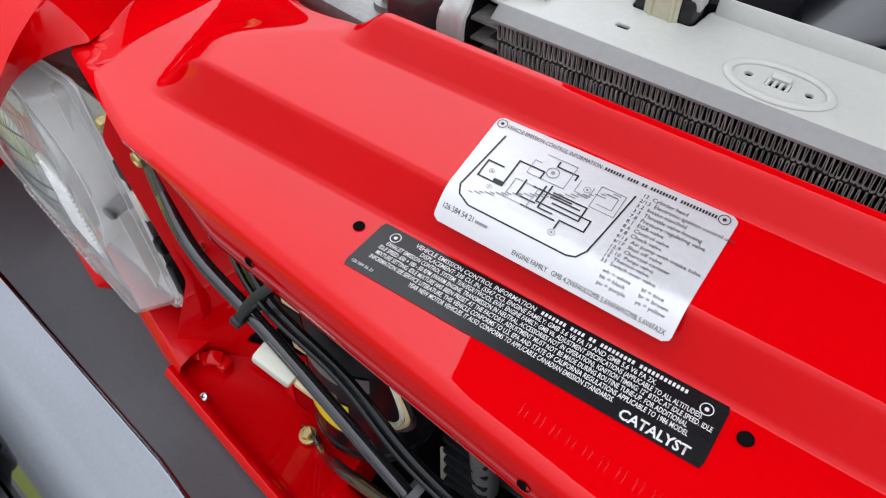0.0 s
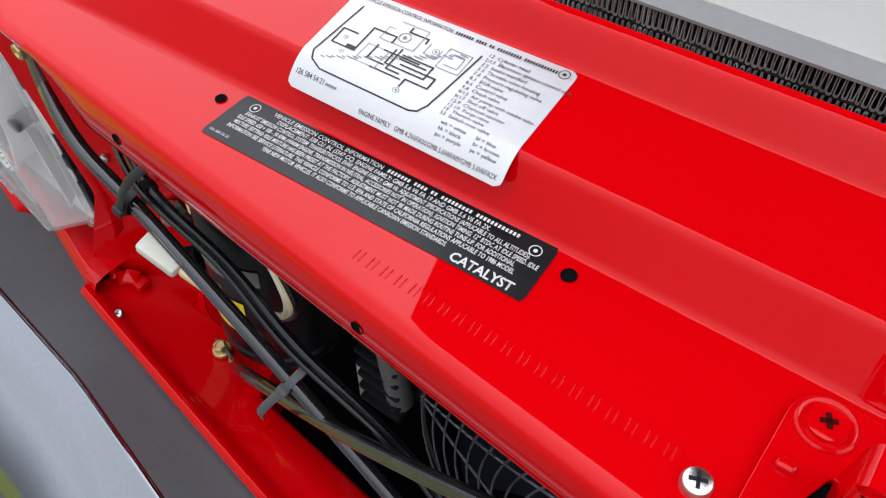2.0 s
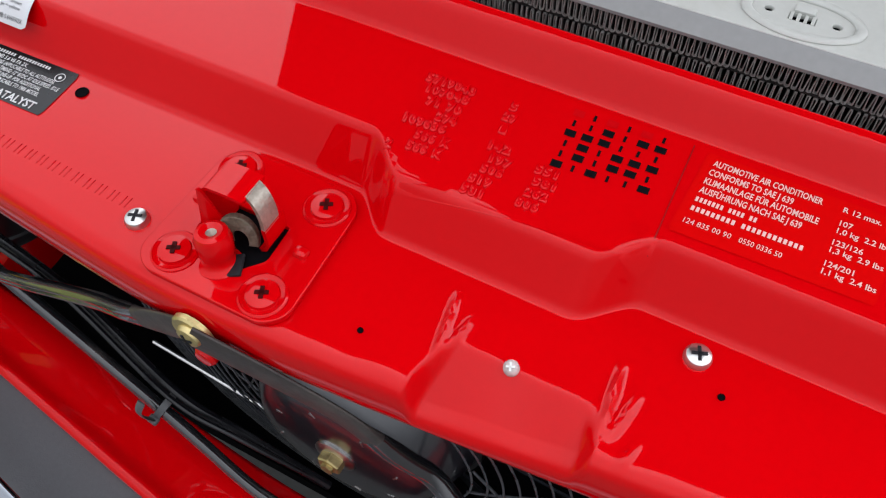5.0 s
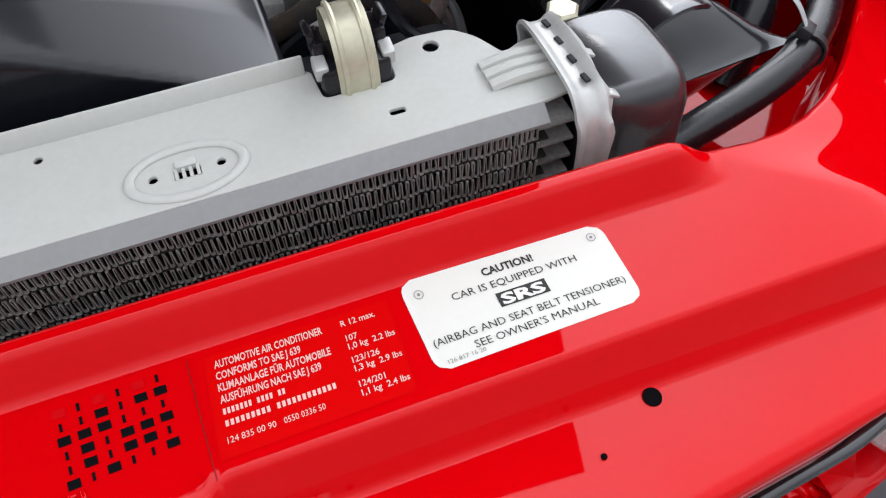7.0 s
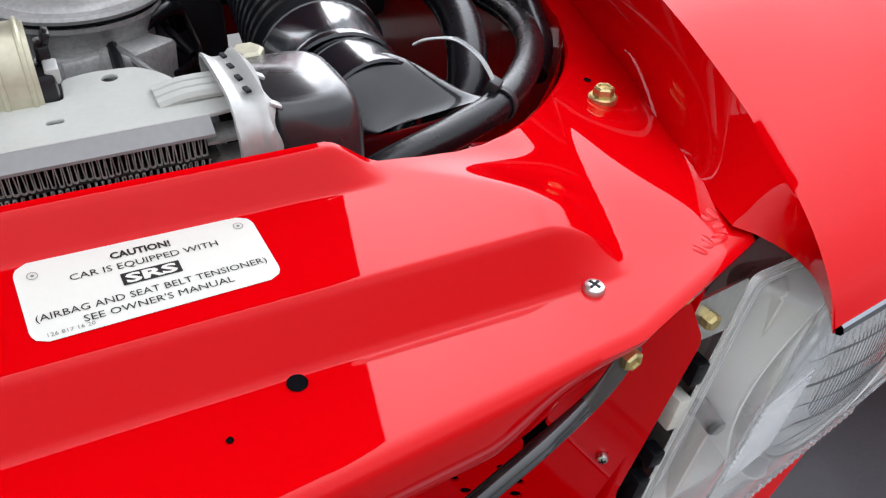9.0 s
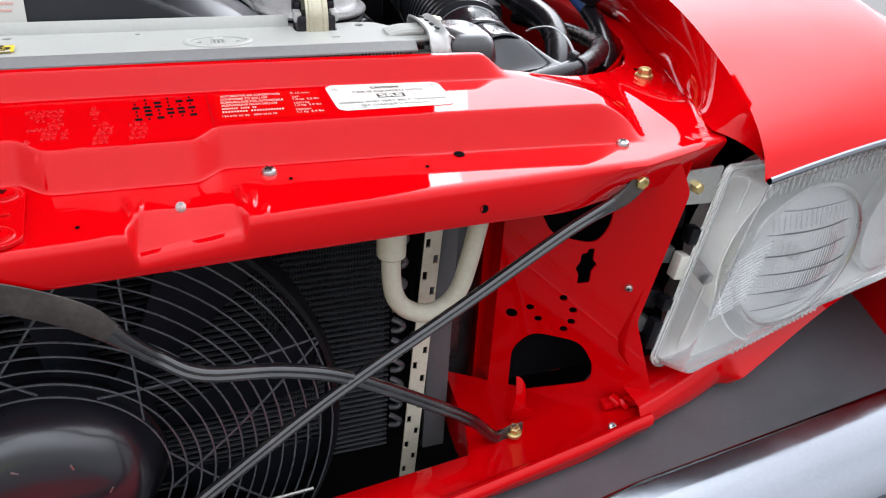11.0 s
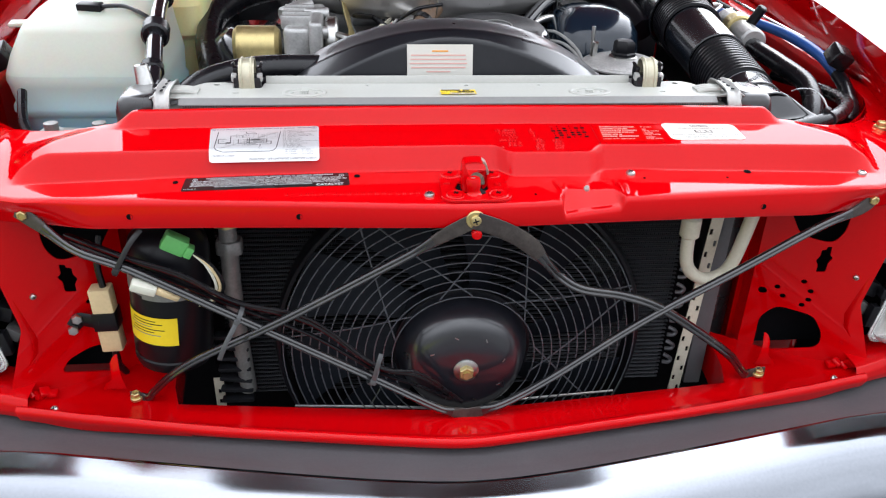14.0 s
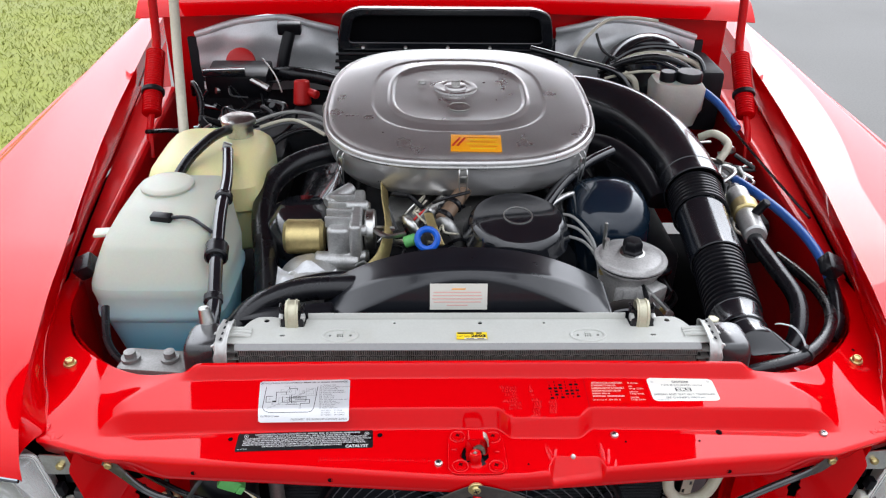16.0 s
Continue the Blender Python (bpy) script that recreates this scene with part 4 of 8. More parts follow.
for p in ([(0.27, 0.86), (0.40, 0.86), (0.40, 0.66), (0.24, 0.66), (0.24, 0.78), (0.27, 0.78)], [(0.44, 0.78), (0.44, 0.68), (0.50, 0.68), (0.50, 0.76)], [(0.52, 0.80), (0.62, 0.80), (0.62, 0.62), (0.52, 0.62), (0.52, 0.80)], [(0.54, 0.76), (0.60, 0.76), (0.60, 0.66), (0.54, 0.66)], [(0.20, 0.44), (0.34, 0.34)], [(0.22, 0.58), (0.32, 0.58), (0.32, 0.40), (0.22, 0.40), (0.22, 0.58)]):
    thin += hv(p, 0.005) if all(abs(a - c) < 1e-9 or abs(b - d) < 1e-9 for (a, b), (c, d) in zip(p, p[1:])) else []
for i in range(26):
    u, v = 0.09 + 0.5 * ((i * 37) % 26) / 26, 0.30 + 0.5 * ((i * 11) % 26) / 26
    thin.append((u, v, u + 0.02 + 0.012 * (i % 3), v + 0.008))
strip(sil, ps, thick, INK, "diagram_hose")
strip(sil, ps, thin, GREY_INK, "diagram_outline")
for u, v, r in ((0.33, 0.74, 0.045), (0.12, 0.55, 0.02), (0.15, 0.42, 0.02), (0.46, 0.30, 0.025), (0.48, 0.73, 0.025)):
    ring_mark(sil, ps, u, v, r, AS, GREY_INK)

# white restraint-system label
srs = thing("caution_label", "white caution label with black lettering on the red panel", "label", (0.272, 0.12, 0.045))
pw = on_panel(((0.2280, 0.1395), (0.3145, 0.1385), (0.3170, 0.1020), (0.2305, 0.1005)))
part("film", label_film(pw, 40, 20, 0.06, 0.16), WHITE_LABEL, srs)
AW = 0.0865 / 0.038
write(srs, pw, "CAUTION!", 0.375, 0.625, 0.80, 0.085, AW, INK, bold=0.004)
write(srs, pw, "CAR IS EQUIPPED WITH", 0.20, 0.81, 0.645, 0.08, AW, INK)
strip(srs, pw, [(0.385, 0.415, 0.625, 0.575)], INK, "black_panel")
write(srs, pw, "SRS", 0.40, 0.61, 0.435, 0.115, AW, WHITE_LABEL, lift=0.0004, bold=0.006)
write(srs, pw, "(AIRBAG AND SEAT BELT TENSIONER)", 0.035, 0.965, 0.245, 0.08, AW, INK)
write(srs, pw, "SEE OWNER'S MANUAL", 0.20, 0.80, 0.105, 0.08, AW, INK)
write(srs, pw, "126 817 16 20", 0.06, 0.235, 0.045, 0.045, AW, GREY_INK)
ring_mark(srs, pw, 0.07, 0.82, 0.05, AW, GREY_INK)
ring_mark(srs, pw, 0.93, 0.86, 0.05, AW, GREY_INK)

# red air-conditioner label
acl = thing("refrigerant_label", "red label with pale lettering on the red panel", "label", (0.19, 0.12, 0.045))
pa = on_panel(((0.1515, 0.1350), (0.2225, 0.1350), (0.2215, 0.0970), (0.1490, 0.0960)), lift=0.0003)
part("film", label_film(pa, 30, 16, 0.01, 0.03), RED_LABEL, acl)
AA = 0.072 / 0.0385
for k, r in enumerate(("AUTOMOTIVE AIR CONDITIONER", "CONFORMS TO SAE J 639", "KLIMAANLAGE F\u00dcR AUTOMOBILE", "AUSF\u00dcHRUNG NACH SAE J 639")):
    write(acl, pa, r, 0.05, (0.62, 0.49, 0.635, 0.57)[k], 0.855 - 0.115 * k, 0.075, AA, PINK_INK, bold=0.002)
word_bars(acl, pa, (7, 4, 2), 0.05, 0.37, 0.40, 0.056, PINK_INK)
word_bars(acl, pa, (9, 12), 0.05, 0.62, 0.286, 0.056, PINK_INK)
write(acl, pa, "124 835 00 90", 0.05, 0.29, 0.13, 0.06, AA, PINK_INK)
write(acl, pa, "0550 0336 50", 0.33, 0.54, 0.13, 0.06, AA, PINK_INK)
for r, v in (("R 12 max.", 0.86), ("107", 0.70), ("1,0 kg  2.2 lbs", 0.61), ("123/126", 0.47), ("1,3 kg  2.9 lbs", 0.38), ("124/201", 0.22), ("1,1 kg  2.4 lbs", 0.13)):
    write(acl, pa, r, 0.72, 0, v, 0.062, AA, PINK_INK, fit=False, bold=0.001)

# stamped code field: raised marks, and flat dark squares for the shade in punched openings
stamp = thing("code_plate", "red painted code plate with stamped figures and flat dark squares", "plate", (0.09, 0.11, 0.045))
pc = on_panel(((0.0340, 0.1370), (0.1470, 0.1370), (0.1480, 0.0800), (0.0420, 0.0700)), lift=0.0002)
part("plate_film", label_film(pc, 40, 20, 0.02, 0.10), RED, stamp)
AC = 0.11 / 0.062
for txt, u, v in (("5719043", 0.03, 0.77), ("107048", 0.05, 0.69), ("71 70", 0.07, 0.60), ("274", 0.13, 0.51), ("109636", 0.02, 0.43), ("566 K", 0.09, 0.34), ("566 K", 0.08, 0.25), ("5", 0.37, 0.76), ("27", 0.36, 0.67), ("1", 0.37, 0.57), ("142", 0.36, 0.43), ("197", 0.385, 0.34), ("506", 0.37, 0.255), ("519", 0.345, 0.165), ("531", 0.335, 0.075), ("551", 0.55, 0.37), ("581", 0.56, 0.28), ("262", 0.55, 0.19), ("806", 0.535, 0.10), ("2", 0.0, 0.22)):
    write(stamp, pc, "\u2009".join(txt), u - 0.03, u - 0.03 + 0.0285 * len(txt), v, 0.060, AC, RED, name="stamped_figure", lift=0.0003, relief=0.009)
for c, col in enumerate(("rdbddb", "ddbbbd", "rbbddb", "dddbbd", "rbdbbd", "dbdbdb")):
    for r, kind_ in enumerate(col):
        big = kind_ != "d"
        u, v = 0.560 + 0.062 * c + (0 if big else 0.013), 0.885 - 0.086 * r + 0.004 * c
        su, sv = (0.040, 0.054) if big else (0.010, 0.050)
        strip(stamp, pc, [(u, v, u + su, v + sv)], RED_DARK if kind_ == "r" else SHADE_BLACK, "square_shade", 0.0003)
# flat darker strip in place of the shade in the plate's edge groove
strip(stamp, pc, [(0.986, 0.10, 0.990, 0.98)], GROOVE_RED, "plate_edge", 0.0003)
ring_mark(stamp, pc, 0.06, 0.60, 0.05, AC, RED)
ring_mark(stamp, pc, 0.93, 0.22, 0.05, AC, RED)

# stamped chassis number, as plain bars along the ledge
vin = thing("stamped_number", "row of figures stamped shallow into the red ledge", "stamping", (-0.12, 0.035, 0.017))
for k in range(20):
    x = -0.1860 + 0.00690 * k
    y = 0.0285 - 0.0002 * k
    bm = bmesh.new()
    for d in (-0.00125, 0.00125):
        box(bm, (x + d, y + 0.003, z_top(x, y + 0.003) - 0.0001), (0.0008, 0.0056, 0.0009), (3, 0, 0), 0.00035, 1)
    part("stamped_bar", bm, RED, vin)


# ---- screws, bolts and holes ----
def hex_prof(r):
    return lambda a: 1 / max(math.cos(((a + math.pi / 6) % (math.pi / 3)) - math.pi / 6), 0.5)


def hex_bolt(at, axis, label, m_head=BRASS, r=0.0046, washer=0.0064, group="body bolts", h=0.0055):
    t = thing("hex_bolt", label, "bolt", at, group)
    m = frame_of(at, Vector(at) + Vector(axis))
    bm = bmesh.new()
    lathe(bm, [(0, -0.002), (washer, -0.002), (washer, 0.0012), (washer - 0.001, 0.002), (0, 0.002)], m, 28)
    part("washer", bm, m_head, t)
    bm = bmesh.new()
    lathe(bm, [(r, 0.002), (r, 0.002 + h - 0.001), (r - 0.001, 0.002 + h), (r * 0.62, 0.002 + h), (r * 0.55, 0.002 + h - 0.0012), (0, 0.002 + h - 0.0012)], m, 36, shape=hex_prof(r))
    part("hex_head", bm, m_head, t)
    return t


def cross_screw(at, axis, label, material=STEEL, r=0.0052, name="cross_screw", group="panel screws", slot=BLACK_MATT):
    t = thing(name, label, "screw", at, group)
    m = frame_of(at, Vector(at) + Vector(axis))
    bm = bmesh.new()
    lathe(bm, [(0, -0.001), (r, -0.001), (r, 0.0008), (r * 0.86, 0.0022), (r * 0.5, 0.0030), (0, 0.0032)], m, 24)
    part("head", bm, material, t)
    bm = bmesh.new()
    # bars in the head; the default black stands in for the recess's shade
    for k in (20, 110):
        box(bm, (0, 0, 0.0027), (r * 1.1, r * 0.24, 0.0014), (0, 0, k), m=m)
    part("cross_slot", bm, slot, t)
    return t


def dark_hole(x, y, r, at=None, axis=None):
    # near-black disc just above the surface, in place of a hole's shade
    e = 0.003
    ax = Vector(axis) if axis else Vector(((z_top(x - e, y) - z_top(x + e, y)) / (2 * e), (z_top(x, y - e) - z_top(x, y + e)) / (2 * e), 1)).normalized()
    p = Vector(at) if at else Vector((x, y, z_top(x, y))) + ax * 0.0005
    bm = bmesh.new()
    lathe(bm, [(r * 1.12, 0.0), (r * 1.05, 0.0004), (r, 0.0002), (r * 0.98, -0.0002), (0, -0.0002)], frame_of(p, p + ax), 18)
    return part("hole_shade", bm, SHADE_BLACK, car)


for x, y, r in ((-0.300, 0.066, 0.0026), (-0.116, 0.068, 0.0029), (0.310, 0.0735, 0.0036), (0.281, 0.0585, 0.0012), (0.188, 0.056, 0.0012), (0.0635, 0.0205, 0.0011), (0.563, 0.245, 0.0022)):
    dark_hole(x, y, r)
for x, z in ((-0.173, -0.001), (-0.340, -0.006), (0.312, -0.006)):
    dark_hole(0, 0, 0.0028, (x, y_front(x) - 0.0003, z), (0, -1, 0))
for x, y in ((-0.044, 0.0225), (0.176, 0.067), (0.445, 0.075)):
    cross_screw((x, y, z_top(x, y) + 0.0004), (0, -0.06, 1), "bright cross-head screw set in the red ledge")
cross_screw((0.119, 0.0325, z_top(0.119, 0.0325) + 0.0002), (0, -0.4, 1), "chipped pale rivet head in the red panel", mat("chipped_rivet", (0.52, 0.44, 0.42), 0.5, var=0.4, scale=300, stain=(0.5, 0.02, 0.03), stain_amt=0.5), 0.003, slot=STEEL)
t = cross_screw((0.0, y_front(0) - 0.0045, 0.0), (0, -1, 0), "yellow zinc cross-head screw holding the black braces", BRASS, 0.0058, "brace_screw", "brace bolts")
bm = bmesh.new()
lathe(bm, [(0, -0.003), (0.0096, -0.003), (0.0096, -0.001), (0.0088, 0), (0, 0)], frame_of((0, y_front(0) - 0.0045, 0), (0, -1, 0)), 30)
part("washer", bm, BRASS, t)
bm = bmesh.new()
lathe(bm, [(0.0052, -0.004), (0.0052, 0.003), (0.004, 0.0045), (0, 0.0048)], frame_of((0.002, y_front(0) - 0.001, -0.0165), (0.002, -1, -0.0165)), 24)
part("red_stud", bm, RED, t, "red painted stud")
hex_bolt((-0.449, 0.0535, -0.011), (-0.05, -1, 0), "yellow zinc hexagon bolt through a black brace", group="brace bolts")
hex_bolt((0.450, 0.0535, -0.011), (0.05, -1, 0), "yellow zinc hexagon bolt through a black brace", group="brace bolts")
for x in (-0.379, 0.377):
    hex_bolt((x, 0.064, -0.2545), (0, -0.15, 1), "yellow zinc hexagon bolt on the lower panel", group="brace bolts", r=0.0046, washer=0.0072)
for sx in (-1, 1):
    hex_bolt((sx * 0.553, 0.216, z_top(0.553, 0.216) + 0.002), (0, 0, 1), "yellow zinc bolt with washer on the red apron", group="apron bolts", r=0.0056, washer=0.0088)
for x, z in ((-0.4725, -0.1235), (0.4775, -0.1255)):
    cross_screw((x, 0.0705 + 0.7 * (0.484 - abs(x)), z), (-0.55 if x > 0 else 0.55, -0.8, 0), "small zinc screw in the red lamp plate", STEEL, 0.0036, group="plate screws")
cross_screw((-0.460, 0.036, -0.2455), (0, -0.6, 1), "small zinc screw in the lower red lip", STEEL, 0.004, group="plate screws")
cross_screw((0.460, 0.036, -0.2455), (0, -0.6, 1), "small zinc screw in the lower red lip", STEEL, 0.004, group="plate screws")

# ---- bonnet latch ----
latch = thing("bonnet_latch", "red painted bonnet latch with worn hook on four screws", "latch", (0.003, 0.03, 0.018))
LM = Matrix.Translation((0.001, 0.0385, z_top(0.0, 0.0385))) @ pose(0, 0, 0, 3, 0, 0)
base = plate([round_poly([(-0.033, -0.027), (-0.026, -0.0335), (0.029, -0.0335), (0.036, -0.027), (0.034, 0.026), (0.028, 0.0335), (-0.026, 0.0335), (-0.032, 0.026)], 0.008), round_poly([(-0.0200, -0.008), (-0.007, -0.0205), (0.006, -0.0215), (0.0160, -0.010), (0.015, 0.008), (-0.014, 0.008)], 0.002)], 0.003, LM @ Matrix.Translation((0, 0, 0.0016)), 0.0006)
part("base_plate", base, RED, latch)
# near-black flat under the opening stands in for the shade inside
part("slot_dark", plate([[(-0.018, -0.023), (0.018, -0.023), (0.016, 0.011), (-0.016, 0.011)]], 0.0004, LM @ Matrix.Translation((0, 0, 0.0006))), SHADE_BLACK, latch)
for x, y in ((-0.021, 0.0235), (0.0225, 0.0225), (-0.019, -0.0225), (0.0235, -0.0235)):
    bm = bmesh.new()
    lathe(bm, [(0.0098, 0.0030), (0.0098, 0.0036), (0.0090, 0.0042), (0.0080, 0.0036), (0.0068, 0.0036), (0.0064, 0.0050), (0.004, 0.0056), (0, 0.0056)], LM @ Matrix.Translation((x, y, 0)), 30)
    sc = part("latch_screw", bm, RED, latch, "red painted cross-head screw")
    bm = bmesh.new()
    # dark red bars painted for the shade in the cross recess
    for k in (25, 115):
        box(bm, (x, y, 0.0054), (0.0054, 0.0017, 0.0014), (0, 0, k), m=LM)
    part("cross_slot", bm, SLOT_SHADE, sc)
for x, y in ((-0.026, 0.003), (0.0255, -0.001)):
    bm = bmesh.new()
    box(bm, (x, y, 0.0036), (0.0064, 0.0050, 0.0040), m=LM, bevel=0.0016)
    part("locating_lug", bm, RED, latch)
# raised strap, worn catch and pin
WORN = mat("worn_catch_steel", (0.34, 0.30, 0.25), 0.40, metal=0.6, var=0.25, scale=120, fine=600, stain=(0.30, 0.02, 0.015), stain_amt=0.9, bump=0.3, bscale=500)


def bent(path, y0, y1, slant=0.0, per=5):
    """A strip bent along (x, z) pairs, from y0 to y1 across."""
    P = curve_pts([(x, 0, z) for x, z in path], per)
    bm = bmesh.new()
    n = len(P) - 1

    def at(u, v):
        q = P[round(u * n)]
        return LM @ Vector((q.x, lerp(y0, y1, v) + slant * u, q.z))
    sheet(bm, at, n, 4)
    return thicken(bm, 0.0018)


part("hook_guide", bent([(-0.0125, 0.001), (-0.0120, 0.014), (-0.0112, 0.026), (-0.0092, 0.0298), (-0.006, 0.0306), (0.002, 0.0312), (0.0085, 0.0306)], -0.006, 0.0085), RED, latch, "red folded steel guide")
bm = bmesh.new()
sheet(bm, lambda u, v: LM @ Vector((lerp(-0.0118, -0.002, u ** 1.3), -0.006 - 0.006 * (1 - v), lerp(0.001, lerp(0.029, 0.012, S(0.1, 1, u)), v))), 8, 6)
thicken(bm, 0.0016)
part("guide_cheek", bm, RED, latch)
part("worn_tab", bent([(0.0080, 0.0308), (0.0112, 0.0290), (0.0136, 0.0255), (0.0150, 0.0205), (0.0154, 0.0160)], -0.0030, 0.0060, -0.003), WORN, latch, "bare worn steel tab")
part("tab_root", bent([(0.0154, 0.0170), (0.0150, 0.008), (0.0130, 0.003), (0.0100, 0.001)], -0.006, 0.006), RED, latch)
bm = bmesh.new()
outer = [(0.0078 * math.cos(radians(a)), 0.0098 * math.sin(radians(a))) for a in range(-15, 196, 15)]
inner = [(0.0040 * math.cos(radians(a)) + 0.001, 0.0055 * math.sin(radians(a)) - 0.001) for a in range(195, -16, -15)]
hook_me = plate([outer + inner], 0.0034, LM @ pose(0.0030, -0.0085, 0.0095, 72, 0, 20), 0.0006)
part("catch_hook", hook_me, mat("rusty_catch_steel", (0.13, 0.105, 0.075), 0.6, metal=0.3, var=0.5, scale=150, fine=700, stain=(0.34, 0.30, 0.27), stain_amt=0.7, bump=0.4, bscale=600), latch, "rusty bare steel catch")
PIN = LM @ frame_of((-0.0005, -0.0185, 0.0010), (-0.0022, -0.0150, 0.0240))
bm = bmesh.new()
lathe(bm, [(0.0, -0.001), (0.0086, -0.001), (0.0088, 0.0012), (0.0070, 0.0024), (0.0062, 0.0040), (0.0062, 0.0066), (0.0072, 0.0080), (0.0074, 0.0150), (0.0064, 0.0178), (0.0046, 0.0186), (0.0030, 0.0178), (0.0016, 0.0170), (0, 0.0168)], PIN, 30)
part("pivot_pin", bm, RED, latch, "red painted pivot pin with a dimpled head")
bm = bmesh.new()
lathe(bm, [(0.0022, 0.0174), (0.0016, 0.0171), (0.0009, 0.0170), (0, 0.0169)], PIN @ Matrix.Translation((0, 0, 0.0002)), 20)
part("pin_wear", bm, WORN, latch)
bm = bmesh.new()
box(bm, (0.006, -0.0175, 0.0035), (0.007, 0.010, 0.0016), (0, -12, 25), 0.0005, m=LM)
part("release_lever", bm, BLACK_MATT, latch)
bm = bmesh.new()
pts = [LM @ Vector((0.0090 + 0.0036 * math.cos(k * 0.9), 0.0045 + 0.0036 * math.sin(k * 0.9), 0.003 + k * 0.00040)) for k in range(36)]
tube(bm, pts, 0.0007, 6, 2)
part("return_spring", bm, RED_DARK, latch)


# ---- front opening: braces, fan, condenser, drier, lamps ----
def brace(name, pts, label, width=0.0066, fold=(0.06, 0.22)):
    """A black strut: flattened ends, folded tube between."""
    t = thing(name, label, "brace", pts[0], "cross braces")
    bm = bmesh.new()
    P = curve_pts(pts, 6)
    rings = []
    for i, p in enumerate(P):
        s = i / (len(P) - 1)
        d = (P[min(i + 1, len(P) - 1)] - P[max(i - 1, 0)]).normalized()
        up = Vector((0, -1, 0))
        nn = (up - d * up.dot(d)).normalized()
        b = d.cross(nn)
        e = max(1 - S(*fold, s), S(0.84, 0.96, s))
        wid = lerp(width * 0.72, width * 1.25, e)
        th = lerp(width * 0.66, 0.0013, e)
        ring = []
        for k in range(20):
            a = 2 * math.pi * k / 20
            groove = (1 - e) * 0.45 * th * math.exp(-(math.cos(a) / 0.28) ** 2) * (math.sin(a) > 0)
            ring.append(bm.verts.new(p + b * wid * math.cos(a) + nn * (th * math.copysign(abs(math.sin(a)) ** lerp(0.9, 0.6, e), math.sin(a)) - groove)))
        rings.append(ring)
    co = [[v.co.copy() for v in ring] for ring in rings]
    bm.free()
    m = len(co) - 1
    i0, i1 = round(m * (fold[0] + fold[1]) / 2), round(m * 0.90)
    for nm, a, b in (("flat_end", 0, i0), ("folded_tube", i0, i1), ("flat_end", i1, m)):
        bm = bmesh.new()
        vs = [[bm.verts.new(c) for c in ring] for ring in co[a:b + 1]]
        for p, q in zip(vs, vs[1:]):
            for k in range(20):
                bm.faces.new((p[k], p[(k + 1) % 20], q[(k + 1) % 20], q[k]))
        bm.faces.new(vs[0][::-1])
        bm.faces.new(vs[-1])
        part(nm, bm, BRACE if nm == "folded_tube" else BRACE_FLAT, t)
    return t


yc = y_front(0)
brace("cross_brace", [(0.0, yc - 0.003, 0.0), (-0.03, 0.0, -0.018), (-0.062, 0.006, -0.041), (-0.10, 0.012, -0.066), (-0.20, 0.022, -0.128), (-0.29, 0.035, -0.180), (-0.330, 0.045, -0.212), (-0.356, 0.058, -0.243), (-0.366, 0.063, -0.2555), (-0.386, 0.066, -0.256)], "worn black steel brace from centre screw to a lower bolt")
brace("cross_brace", [(0.0, yc - 0.005, 0.0), (0.030, 0.0, -0.014), (0.058, 0.006, -0.034), (0.082, 0.012, -0.062), (0.096, 0.016, -0.078), (0.120, 0.012, -0.092), (0.170, 0.022, -0.108), (0.215, 0.028, -0.128), (0.27, 0.038, -0.168), (0.325, 0.050, -0.214), (0.352, 0.060, -0.247), (0.364, 0.063, -0.2555), (0.386, 0.066, -0.256)], "bent black steel brace from centre screw to lower bolt", width=0.0076, fold=(0.17, 0.24))
brace("cross_brace", [(-0.456, 0.0545, -0.008), (-0.435, 0.046, -0.020), (-0.40, 0.037, -0.046), (-0.35, 0.034, -0.068), (-0.25, 0.028, -0.124), (-0.10, 0.016, -0.206), (-0.042, 0.010, -0.238), (-0.018, 0.010, -0.250), (0.004, 0.010, -0.256)], "black steel brace carrying a wiring loom with cable ties")
brace("cross_brace", [(0.457, 0.0545, -0.008), (0.435, 0.046, -0.020), (0.40, 0.038, -0.030), (0.37, 0.036, -0.046), (0.30, 0.032, -0.088), (0.20, 0.026, -0.146), (0.10, 0.018, -0.214), (0.052, 0.012, -0.240), (0.024, 0.010, -0.250), (0.002, 0.010, -0.256)], "black steel brace from upper bolt to lower panel")
# wiring along the left brace
loom = thing("wiring_loom", "black wiring loom tied along the brace", "cable", (-0.25, 0.04, -0.12))
for k, (dy, dz, r) in enumerate(((0.010, 0.004, 0.0032), (0.012, -0.004, 0.0022), (0.004, 0.008, 0.0018))):
    bm = bmesh.new()
    tube(bm, [(-0.42, 0.062 + dy, -0.050 + dz), (-0.36, 0.036 + dy, -0.062 + dz), (-0.30, 0.034 + dy, -0.090 + dz * 1.6), (-0.25, 0.030 + dy, -0.117 + dz), (-0.17, 0.026 + dy, -0.150 + dz * 2.2), (-0.10, 0.018 + dy, -0.200 + dz), (-0.05, 0.02 + dy, -0.222 + dz * 2), (0.0, 0.04, -0.262)], r, 8)
    part("cable", bm, RUBBER, loom)


